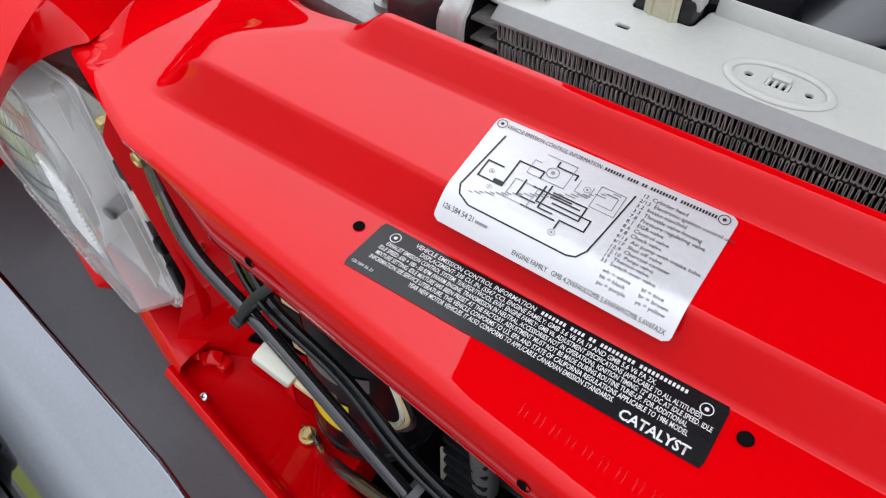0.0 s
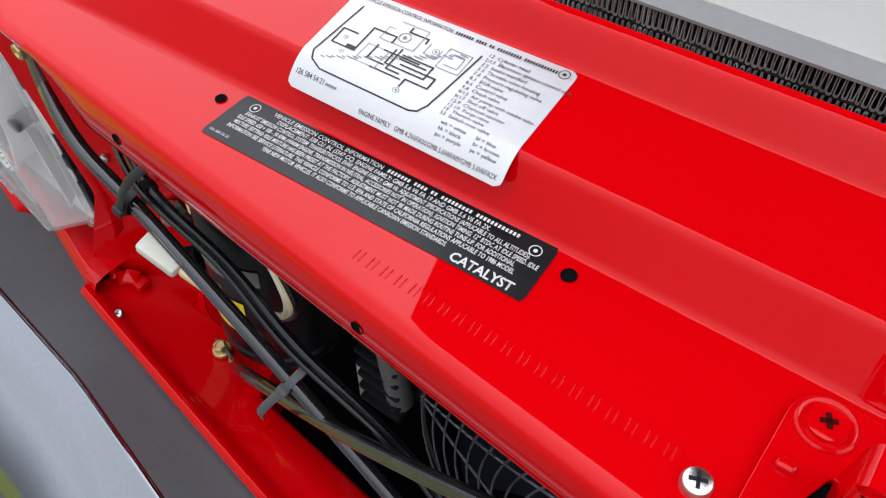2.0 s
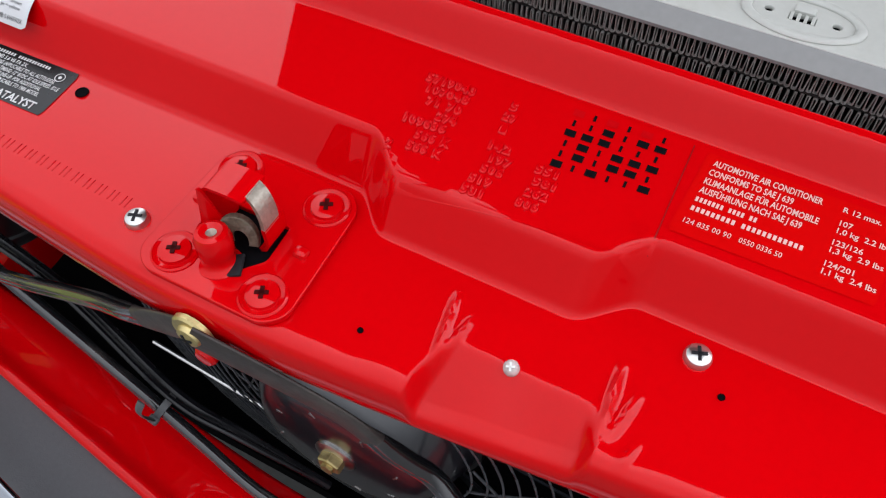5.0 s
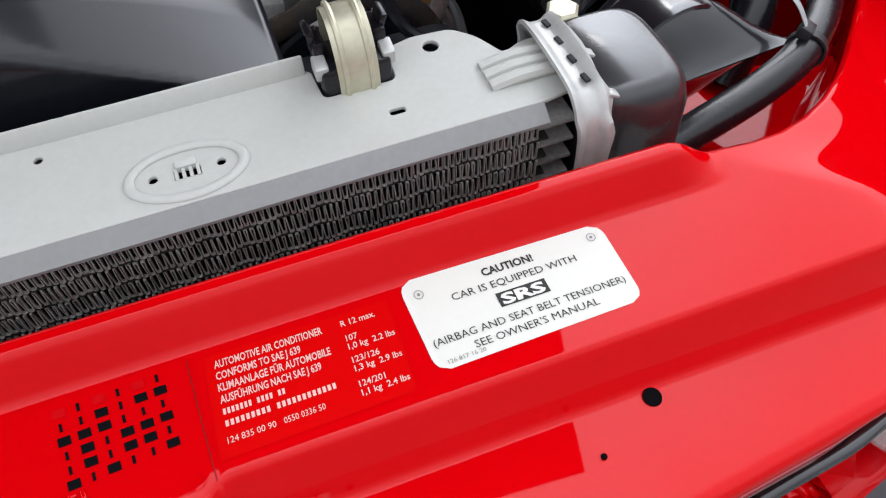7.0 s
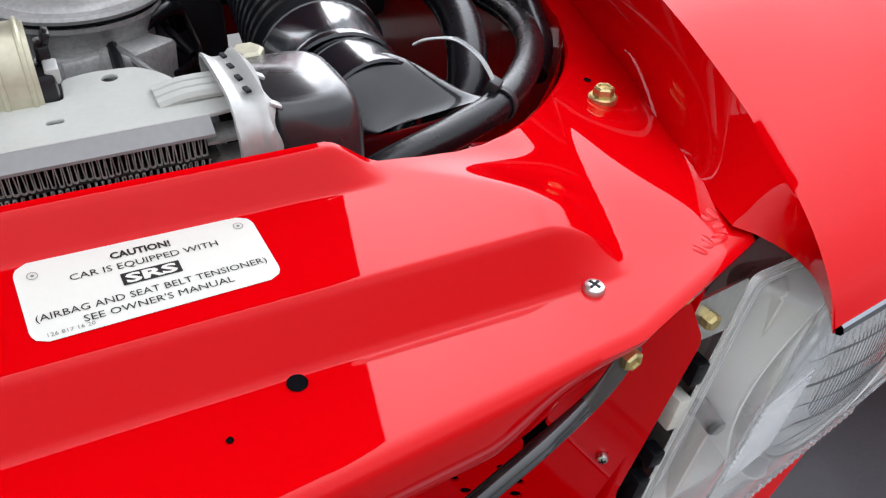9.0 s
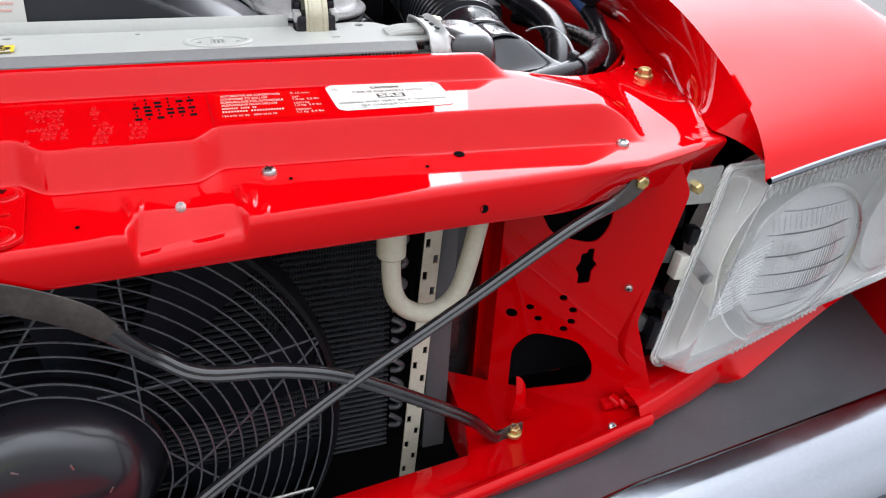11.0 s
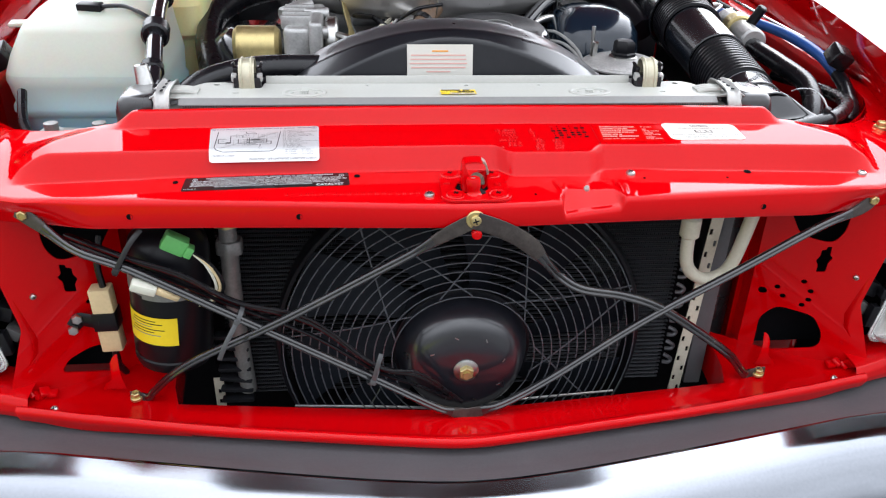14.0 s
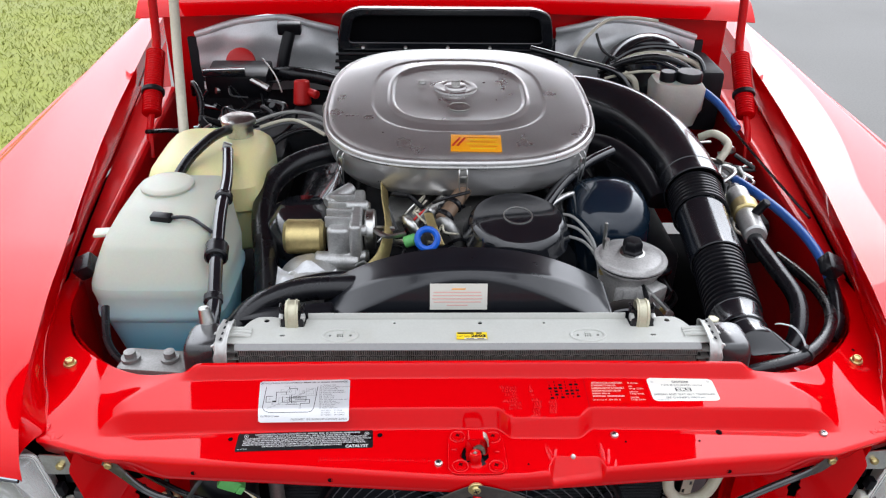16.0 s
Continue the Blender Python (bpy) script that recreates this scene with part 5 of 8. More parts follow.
def zip_tie(at, along, tail, material=TIE, r=0.0085, length=0.045):
    t = thing("cable_tie", "dark nylon cable tie round the loom and brace", "cable tie", at, "cable ties")
    m = frame_of(at, Vector(at) + Vector(along))
    bm = bmesh.new()
    lathe(bm, [(r, -0.0024), (r + 0.0012, -0.0024), (r + 0.0012, 0.0024), (r, 0.0024), (r, -0.0024)], m, 24)
    part("loop", bm, material, t)
    h = Vector(at) + Vector((0, -r - 0.002, 0))
    bm = bmesh.new()
    box(bm, h, (0.007, 0.005, 0.006), (0, 25, 0), 0.001)
    part("lock", bm, material, t)
    bm = bmesh.new()
    d = Vector(tail).normalized() * length
    bow = Vector((0, -0.004, 0.003))
    tube(bm, [h, h + d * 0.35 + bow, h + d * 0.7 + bow * 1.2, h + d], 0.0026, 8, 6, flat=0.28, up=(0, -1, 0.2))
    part("tail", bm, material, t)
    return t


zip_tie((-0.362, 0.040, -0.065), (0.88, 0, -0.45), (0.55, 0.25, 0.8), BLACK_TIE, 0.011, 0.05)
zip_tie((-0.246, 0.033, -0.127), (0.88, 0, -0.45), (-0.45, -0.1, -0.9), TIE, 0.010, 0.05)
zip_tie((-0.104, 0.020, -0.203), (0.88, 0, -0.48), (0.22, -0.1, 0.95), TIE, 0.010, 0.042)

# auxiliary fan
GUARD = mat("grey_black_wire", (0.075, 0.080, 0.092), 0.28, coat=0.6, var=0.3, scale=60, stain=(0.15, 0.15, 0.15), stain_amt=0.5)
FC = Vector((0.005, 0.105, -0.222))
fan = thing("cooling_fan", "black electric cooling fan with wire guard and domed motor", "fan", FC)
FM = Matrix.Translation(FC) @ Matrix(((1, 0, 0, 0), (0, 0, -1, 0), (0, 1, 0, 0), (0, 0, 0, 1)))
bm = bmesh.new()
lathe(bm, [(0.224, -0.03), (0.226, -0.005), (0.223, 0.004), (0.219, 0.004), (0.218, -0.004), (0.218, -0.03)], FM, 64)
part("shroud_ring", bm, BLACK_PLASTIC, fan)


def guard_y(r):
    return 0.010 + 0.022 * math.cos(min(1.0, (r - 0.08) / 0.14) * math.pi / 2)


for k in range(13):
    r = 0.086 + 0.0108 * k
    bm = bmesh.new()
    lathe(bm, [(r + 0.0008 * math.cos(a), guard_y(r) + 0.0008 * math.sin(a)) for a in [i * math.pi / 3 for i in range(7)]], FM, 72)
    part("guard_ring", bm, GUARD, fan)
for k in range(14):
    a = radians(360 / 14 * k + 8)
    b = a + radians(38 if k % 2 else -38)
    bm = bmesh.new()
    p0, p1 = Vector((0.086 * math.cos(a), 0.086 * math.sin(a), 0)), Vector((0.219 * math.cos(b), 0.219 * math.sin(b), 0))
    pts = []
    for i in range(8):
        q = p0.lerp(p1, i / 7)
        pts.append(FM @ Vector((q.x, q.y, guard_y(q.length) - 0.003)))
    tube(bm, pts, 0.0010, 6, 2)
    part("guard_spoke", bm, GUARD, fan)
bm = bmesh.new()
lathe(bm, [(0.080, -0.03), (0.081, 0.012), (0.0785, 0.020), (0.074, 0.032), (0.067, 0.046), (0.058, 0.0535), (0.046, 0.056), (0.022, 0.0565), (0.0, 0.0565)], FM, 56)
motor = part("motor_cover", bm, MOTOR, fan, "domed black motor cover", angle=60)
bm = bmesh.new()
lathe(bm, [(0.0835, 0.006), (0.0845, 0.009), (0.0835, 0.012), (0.080, 0.012)], FM, 56)
part("cover_rim", bm, BLACK_PLASTIC, motor)
bm = bmesh.new()
lathe(bm, [(0.0150, 0.056), (0.0150, 0.0578), (0.0125, 0.059), (0, 0.059)], FM, 28)
part("hub_washer", bm, STEEL, motor)
bm = bmesh.new()
lathe(bm, [(0.0078, 0.059), (0.0078, 0.0645), (0.007, 0.0655), (0.004, 0.0655), (0.004, 0.068), (0, 0.068)], FM, 36, shape=hex_prof(1))
part("hub_nut", bm, BRASS, motor)
for k in range(8):
    a = radians(45 * k + 15)
    bm = bmesh.new()
    box(bm, (0.046 * math.cos(a), 0.046 * math.sin(a), 0.0557), (0.005, 0.0012, 0.0012), (0, 0, 45 * k + 60), m=FM)
    part("stake_mark", bm, STEEL, motor)
for k in range(10):
    a0 = radians(36 * k)
    bm = bmesh.new()

    def blade(u, v):
        r = lerp(0.06, 0.212, u)
        w = lerp(0.24, 0.30, u)
        a = a0 + w * (v - 0.5) * 1.4 + 0.25 * u
        return FM @ Vector((r * math.cos(a), r * math.sin(a), -0.018 + 0.022 * (v - 0.5)))
    sheet(bm, blade, 10, 6)
    thicken(bm, 0.0018)
    part("fan_blade", bm, BLADE, fan)
for sx, z in ((-1, -0.296), (1, -0.292)):
    bm = bmesh.new()
    tube(bm, [(sx * 0.01, 0.075, z - 0.004), (sx * 0.10, 0.078, z + 0.001), (sx * 0.20, 0.082, z + 0.004)], 0.0016, 6)
    part("mount_rod", bm, STEEL, fan)

# condenser behind the fan
cond = thing("condenser", "black finned condenser behind the fan", "condenser", (0, 0.15, -0.3))
# near-black slab in place of the shaded depth between the tubes
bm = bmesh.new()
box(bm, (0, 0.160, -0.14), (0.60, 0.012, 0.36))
part("core", bm, SHADE_BLACK, cond)
for k in range(56):
    z = -0.318 + 0.0060 * k
    bm = bmesh.new()
    tube(bm, [(-0.285, 0.149, z), (0, 0.149 + 0.0006 * math.sin(k), z), (0.285, 0.149, z)], 0.0026, 8, 1, flat=0.36)
    part("flat_tube", bm, COND_TUBE, cond)
fins = []
for k in range(55):
    z = -0.315 + 0.0060 * k
    for i in range(226):
        x = -0.283 + 0.0025 * i
        if abs(x) < 0.19 and (x * x + (z + 0.222) ** 2) < 0.036:
            continue
        fins += [(x, 0.1515, z - 0.0022), (x + 0.0008, 0.1490, z - 0.0022), (x + 0.0008 + 0.0005 * (i % 2), 0.1490, z + 0.0022), (x + 0.0005 * (i % 2), 0.1515, z + 0.0022)]
me = bpy.data.meshes.new("fin_field")
me.from_pydata(fins, [], [(i, i + 1, i + 2, i + 3) for i in range(0, len(fins), 4)])
part("fin_field", me, COND, cond, kind="stuff")
bm = bmesh.new()
for i in range(13):
    z = -0.29 + 0.022 * i
    tube(bm, [(0.286, 0.142, z), (0.292, 0.138, z + 0.002), (0.295, 0.138, z + 0.006), (0.292, 0.138, z + 0.010), (0.286, 0.142, z + 0.012)], 0.0026, 8, 3)
part("return_bend", bm, RETURN_BEND, cond, "dull grey tube bends", kind="stuff")
# pale perforated side strip
strip_me = plate([[(-0.0075, -0.160), (0.0075, -0.160), (0.0075, 0.125), (-0.0075, 0.125)]] + [[(-0.002 + (0.004 if k % 2 else -0.004), z - 0.004), (0.002 + (0.004 if k % 2 else -0.004), z - 0.004), (0.002 + (0.004 if k % 2 else -0.004), z + 0.004), (-0.002 + (0.004 if k % 2 else -0.004), z + 0.004)] for k, z in enumerate([-0.148 + 0.0157 * i for i in range(17)])], 0.0018, pose(0.309, 0.128, -0.19, 90, 3, 0))
part("side_strip", strip_me, CREAM_PIPE, cond, "pale perforated metal strip")
bm = bmesh.new()
box(bm, (0.328, 0.135, -0.17), (0.022, 0.006, 0.30), bevel=0.001)
part("seal_flap", bm, GREY_TRIM, cond)
strip2 = plate([[(-0.006, -0.09), (0.006, -0.09), (0.006, -0.040), (-0.006, -0.040)]] + [[(-0.002, z), (0.002, z), (0.002, z + 0.007), (-0.002, z + 0.007)] for z in (-0.080, -0.064)], 0.0018, pose(-0.298, 0.128, -0.24, 90, 0, 0))
part("side_strip", strip2, CREAM_PIPE, cond, "pale perforated metal strip")

# refrigerant pipe on the right
pipe = thing("refrigerant_pipe", "cream coated bent pipe with union beside the condenser", "pipe", (0.30, 0.10, -0.1))
bm = bmesh.new()
tube(bm, [(0.270, 0.100, 0.02), (0.270, 0.100, -0.05), (0.271, 0.100, -0.100), (0.279, 0.100, -0.124), (0.298, 0.100, -0.136), (0.317, 0.100, -0.132), (0.329, 0.099, -0.116), (0.336, 0.098, -0.085), (0.344, 0.096, -0.03), (0.350, 0.096, 0.02)], 0.0078, 14)
part("bent_pipe", bm, CREAM_PIPE, pipe)
bm = bmesh.new()
cyl(bm, (0.270, 0.100, -0.078), (0.270, 0.100, -0.052), 0.0115, n=24, bevel=0.002)
part("union_nut", bm, CREAM_PIPE, pipe)
bm = bmesh.new()
lathe(bm, [(0.0125, 0), (0.0125, 0.016), (0.010, 0.018), (0, 0.018)], Matrix.Translation((0.270, 0.100, -0.050)), 30, shape=hex_prof(1))
part("hex_collar", bm, CAST, pipe)

# drier bottle, resistor and connectors on the left
dr = thing("drier_bottle", "black drier bottle with yellow label beside the condenser", "bottle", (-0.338, 0.125, -0.26))
DM = Matrix.Translation((-0.336, 0.096, -0.222)) @ pose(0, 0, 0, 0, 4, 0) @ Matrix.Diagonal((1.04, 1.0, 0.90, 1))
bm = bmesh.new()
lathe(bm, [(0, 0), (0.030, 0.0), (0.040, 0.006), (0.0425, 0.014), (0.0425, 0.020), (0.041, 0.022), (0.0425, 0.026), (0.0425, 0.165), (0.039, 0.180), (0.028, 0.192), (0.016, 0.197), (0, 0.198)], DM, 40)
part("bottle", bm, BLACK_PLASTIC, dr)
bm = bmesh.new()
lathe(bm, [(0.0431, 0.050), (0.0431, 0.090)], DM, 22, 188, 100)
lab = part("label_band", bm, YELLOW_LABEL, dr, "yellow label")
for k in range(6):
    bm = bmesh.new()
    lathe(bm, [(0.0434, 0.064 + 0.0040 * k), (0.0434, 0.0652 + 0.0040 * k)], DM, 14, 212 + 3 * (k % 3), 52 - 12 * (k % 2))
    part("text_bar", bm, INK if k % 3 else GREY_INK, lab)
bm = bmesh.new()
lathe(bm, [(0.0432, 0.118), (0.0432, 0.140)], DM, 22, 185, 70)
part("paper_band", bm, OIL_GREY, dr)
bm = bmesh.new()
lathe(bm, [(0.0433, 0.114), (0.0433, 0.130)], DM, 22, 240, 66)
part("tape_band", bm, OIL_GREY, dr)
bm = bmesh.new()
cyl(bm, (-0.334, 0.092, -0.044), (-0.334, 0.092, -0.024), 0.012, n=20, bevel=0.002)
part("top_fitting", bm, CAST, dr)

res = thing("ballast_resistor", "cream ceramic resistor in a black clamp on the red plate", "resistor", (-0.408, 0.105, -0.17))
bm = bmesh.new()
box(bm, (-0.409, 0.106, -0.171), (0.024, 0.019, 0.084), (0, -2, 0), 0.002)
part("ceramic_block", bm, CREAM, res)
bm = bmesh.new()
box(bm, (-0.409, 0.105, -0.171), (0.0265, 0.0225, 0.023), (0, -2, 0), 0.001)
tube(bm, [(-0.415, 0.096, -0.171), (-0.428, 0.098, -0.169), (-0.438, 0.100, -0.169), (-0.447, 0.097, -0.176)], 0.009, 8, flat=0.3, up=(0, -1, 0))
part("clamp", bm, BLACK_PLASTIC, res)
for x, y, z in ((-0.440, 0.0985, -0.166), (-0.4455, 0.0955, -0.179)):
    bm = bmesh.new()
    lathe(bm, [(0.0052, 0), (0.0052, 0.004), (0.0045, 0.005), (0, 0.005)], frame_of((x, y, z), (x + 0.03, 0, z)), 24, shape=hex_prof(1))
    part("clamp_bolt", bm, STEEL, res)
for z, zz in ((-0.130, -0.07), (-0.213, -0.258)):
    bm = bmesh.new()
    tube(bm, [(-0.407, 0.106, z), (-0.409, 0.108, (z + zz) / 2), (-0.404, 0.118, zz)], 0.004, 8)
    part("lead", bm, RUBBER, res)

gc = thing("green_connector", "green plastic plug with pale wires by the drier", "connector", (-0.31, 0.075, -0.07))
bm = bmesh.new()
box(bm, (-0.3085, 0.060, -0.0515), (0.026, 0.017, 0.019), (0, 32, 8), 0.0025)
part("plug", bm, GREEN, gc)
bm = bmesh.new()
box(bm, (-0.2945, 0.0575, -0.0602), (0.008, 0.013, 0.013), (0, 32, 8), 0.0015)
part("plug_nose", bm, GREEN, gc)
for k in range(3):
    bm = bmesh.new()
    tube(bm, [(-0.290, 0.056, -0.063), (-0.278 + 0.003 * k, 0.054, -0.076), (-0.270 + 0.004 * k, 0.053, -0.100), (-0.276 + 0.002 * k, 0.053, -0.118), (-0.290, 0.052, -0.124)], 0.0017, 6)
    part("wire", bm, (IVORY, CREAM, RUBBER)[k], gc)
wc = thing("white_connector", "ivory plug with brown paper tape lying under the panel edge", "connector", (-0.34, 0.04, -0.09))
bm = bmesh.new()
box(bm, (-0.338, 0.029, -0.086), (0.026, 0.013, 0.010), (10, 24, 8), 0.002)
part("plug_body", bm, IVORY, wc)
bm = bmesh.new()
box(bm, (-0.316, 0.034, -0.0975), (0.026, 0.009, 0.009), (20, 32, 14), 0.003)
part("taped_end", bm, CREAM, wc)
# dark fittings left of the fan
lf = thing("refrigerant_union", "dusty grey refrigerant union beside the fan", "pipe", (-0.262, 0.12, -0.1))
bm = bmesh.new()
tube(bm, [(-0.264, 0.125, 0.01), (-0.264, 0.120, -0.06), (-0.266, 0.122, -0.16), (-0.262, 0.13, -0.30)], 0.0105, 12)
part("pipe", bm, OIL_GREY, lf)
for z in (-0.045, -0.080):
    bm = bmesh.new()
    lathe(bm, [(0.0145, 0), (0.0145, 0.014), (0.013, 0.016), (0, 0.016)], Matrix.Translation((-0.264, 0.120, z - 0.015)), 30, shape=hex_prof(1))
    part("union_nut", bm, OIL_GREY if z < -0.06 else BRASS, lf)
for i in range(7):
    bm = bmesh.new()
    box(bm, (-0.275, 0.125, -0.31 + 0.016 * i), (0.040, 0.014, 0.006), (0, 4 * (i % 3), 0), 0.002)
    part("return_tube", bm, BLACK_MATT, lf)


# ---- headlamps ----
LAMP_GREY = mat("lamp_housing_grey", (0.10, 0.10, 0.10), 0.5, var=0.2, scale=20)
LAMP_SILVER = mat("lamp_silver_bowl", (0.93, 0.93, 0.90), 0.30, metal=0.12, var=0.06, scale=30, bump=0.12, bscale=60, stain=(0.50, 0.49, 0.46), stain_amt=0.35)
LAMP_CLEAR = clear("clear_lamp_plastic", (0.97, 0.975, 0.975), rough=0.07, trans=0.82)
LAMP_DULL = mat("dull_yellowed_silver", (0.74, 0.72, 0.65), 0.4, metal=0.15, var=0.10, scale=25, stain=(0.40, 0.37, 0.30), stain_amt=0.4)
BEAM = (0.640, -0.108)


def lamp_face(x):
    return 0.043 + 0.12 * max(0.0, x - 0.55)


def loft(bm, rings, cap_front=False, cap_back=False):
    vs = [[bm.verts.new(p) for p in ring] for ring in rings]
    n = len(vs[0])
    for a, b in zip(vs, vs[1:]):
        for k in range(n):
            bm.faces.new((a[k], a[(k + 1) % n], b[(k + 1) % n], b[k]))
    if cap_front:
        bm.faces.new(vs[0][::-1])
    if cap_back:
        bm.faces.new(vs[-1])
    return bm


def headlamp(sg):
    """A clear moulded cover over a silver bowl with a round beam, a fog beam beside it and an empty inner corner."""
    t = thing("headlamp", "clear plastic headlamp with a round fluted beam in a silver housing", "headlamp", (sg * 0.62, 0.07, -0.2), "headlamps")
    rear = [(0.553, -0.021), (0.70, -0.012), (0.82, -0.002), (0.83, -0.140), (0.715, -0.172), (0.63, -0.193), (0.5265, -0.2145), (0.5195, -0.206)]
    front = [(0.569, -0.024), (0.70, -0.013), (0.81, -0.007), (0.82, -0.136), (0.715, -0.168), (0.63, -0.189), (0.5345, -0.2105), (0.5275, -0.203)]
    F = Matrix(((1, 0, 0, 0), (0, 0, 1, 0), (0, 1, 0, 0), (0, 0, 0, 1)))

    def ring(pts, r, yf, grow=0.0):
        cx, cz = 0.665, -0.105
        q = [(x + grow * math.copysign(1, x - cx), z + grow * math.copysign(1, z - cz)) for x, z in pts]
        return [Vector((sg * x, yf(x), z)) for x, z in round_poly(q, r, 4)]

    def clear_part(name, bm, material, parent, label="", angle=40):
        ob = part(name, bm, material, parent, label, angle)
        ob.visible_shadow = False
        return ob

    bm = bmesh.new()
    loft(bm, [ring(rear, 0.006, lambda x: 0.0735), ring(rear, 0.006, lambda x: 0.066), ring(front, 0.005, lambda x: lamp_face(x) + 0.004), ring(front, 0.005, lamp_face, -0.002)], cap_back=True)
    bmesh.ops.triangulate(bm, faces=[f for f in bm.faces if len(f.verts) > 4])
    thicken(bm, 0.0022)
    clear_part("lens_cover", bm, LAMP_CLEAR, t, "clear scuffed plastic cover")
    bm = bmesh.new()
    loft(bm, [ring(rear, 0.006, lambda x: 0.0745, 0.0005), ring(rear, 0.006, lambda x: 0.0745, 0.0042), ring(rear, 0.006, lambda x: 0.0715, 0.0046), ring(rear, 0.006, lambda x: 0.0690, 0.0036), ring(rear, 0.006, lambda x: 0.0690, 0.0005)])
    clear_part("lens_rim", bm, LAMP_CLEAR, t, "clear moulded rim")
    bm = bmesh.new()
    loft(bm, [ring(rear, 0.006, lambda x: 0.075, 0.002), ring(rear, 0.006, lambda x: 0.084, -0.010), ring(rear, 0.010, lambda x: 0.122, -0.034)], cap_back=True)
    thicken(bm, 0.0025)
    part("housing", bm, LAMP_SILVER, t, "silvered lamp bowl", angle=50)
    # wall round the beam that closes the inner corner off
    bx, bz = BEAM
    bm = bmesh.new()
    sheet(bm, lambda u, v: Vector((sg * (bx + lerp(0.082, 0.088, v) * math.cos(radians(lerp(98, 248, u)))), lerp(0.112, 0.054, v), bz + lerp(0.082, 0.090, v) * math.sin(radians(lerp(98, 248, u))))), 36, 4)
    thicken(bm, 0.0018)
    part("inner_wall", bm, LAMP_SILVER, t)
    bm = bmesh.new()
    sheet(bm, lambda u, v: Vector((sg * (lerp(0.538, 0.572, v) + lerp(0.0, 0.020, u)), lerp(0.066, 0.088, u), lerp(-0.200, -0.030, v))), 6, 10)
    thicken(bm, 0.0015)
    part("corner_reflector", bm, LAMP_DULL, t, "dull yellowed silver panel")
    for k in range(15):
        bm = bmesh.new()
        z = -0.142 + 0.0040 * k
        x0 = lerp(0.547, 0.561, k / 14)
        tube(bm, [(sg * (x0 + q), lamp_face(x0 + q) - 0.0003, z - 0.006 + 0.30 * q) for q in (-0.004, 0.010, 0.024, 0.034)], 0.0012, 6, 2)
        clear_part("prism_rib", bm, LENS_FLUTE, t)
    bm = bmesh.new()
    cyl(bm, (sg * 0.545, 0.058, -0.118), (sg * 0.548, 0.084, -0.116), 0.006, n=16, bevel=0.001)
    part("bulb_stem", bm, LAMP_GREY, t)
    # round beam
    BM = Matrix.Translation((sg * bx, 0.066, bz)) @ pose(0, 0, 0, 90, 0, sg * 5)
    bm = bmesh.new()
    lathe(bm, [(0.070, -0.012), (0.0745, -0.004), (0.0755, 0.004), (0.0735, 0.009), (0.070, 0.010), (0.0675, 0.005)], BM, 56)
    beam = part("beam_ring", bm, STEEL, t, "bright beam ring")
    bm = bmesh.new()
    lathe(bm, [(0.0, 0.017), (0.03, 0.0150), (0.055, 0.009), (0.068, 0.003), (0.068, 0.0005), (0.055, 0.0065), (0.03, 0.0125), (0, 0.0145)], BM, 56)
    clear_part("beam_glass", bm, LENS_FLUTE, beam)
    # clear ribs drawn in opaque grey for the dark lines light makes there
    for k in range(6):
        z = -0.050 + 0.020 * k
        half = math.sqrt(0.066 ** 2 - z * z) * (0.94 if k % 2 else 0.84)
        bm = bmesh.new()
        tube(bm, [BM @ Vector((lerp(-half, half, i / 6) + 0.006 * (k % 3 - 1), z, 0.0022 + 0.0150 * max(0.0, 1 - (lerp(-half, half, i / 6) ** 2 + z * z) / 0.0046) ** 0.8)) for i in range(7)], 0.0007, 5, 2)
        part("lens_rib", bm, LAMP_GREY, beam)
    for k in range(16):
        x = -0.045 + 0.006 * k
        bm = bmesh.new()
        tube(bm, [BM @ Vector((x, 0.034, 0.0130 - 1.6 * x * x)), BM @ Vector((x, 0.048 - 2.2 * x * x, 0.0085 - 1.6 * x * x))], 0.0011, 5, 1)
        clear_part("glass_flute", bm, LAMP_CLEAR, beam)
    bm = bmesh.new()
    lathe(bm, [(0.0685, 0.001), (0.062, -0.004), (0.048, -0.009), (0.028, -0.012), (0.012, -0.013), (0, -0.013)], BM, 56)
    part("reflector", bm, REFLECTOR, beam)
    bm = bmesh.new()
    lathe(bm, [(0.0, 0.004), (0.007, 0.002), (0.008, -0.004), (0.008, -0.013)], BM, 24)
    part("bulb_shield", bm, STEEL, beam)
    # fog beam beside it
    GM = Matrix.Translation((sg * 0.762, 0.080, -0.098)) @ pose(0, 0, 0, 90, 0, sg * 7)
    oval = lambda a: 1 / math.sqrt(math.cos(a) ** 2 / 0.72 + math.sin(a) ** 2 / 1.25)
    bm = bmesh.new()
    lathe(bm, [(0.046, -0.012), (0.049, -0.002), (0.0495, 0.003), (0.047, 0.007), (0.045, 0.004)], GM, 48, shape=oval)
    fog = part("fog_ring", bm, STEEL, t, "bright oval ring")
    bm = bmesh.new()
    lathe(bm, [(0.0, 0.010), (0.025, 0.008), (0.045, 0.003), (0.045, 0.001), (0.025, 0.006), (0, 0.008)], GM, 48, shape=oval)
    clear_part("fog_glass", bm, LENS_FLUTE, fog)
    bm = bmesh.new()
    lathe(bm, [(0.045, 0.0), (0.038, -0.014), (0.020, -0.022), (0, -0.024)], GM, 48, shape=oval)
    part("fog_reflector", bm, REFLECTOR, fog)
    # moulded flutes along the top and the foot of the cover
    for k in range(34):
        x = 0.572 + 0.0066 * k
        bm = bmesh.new()
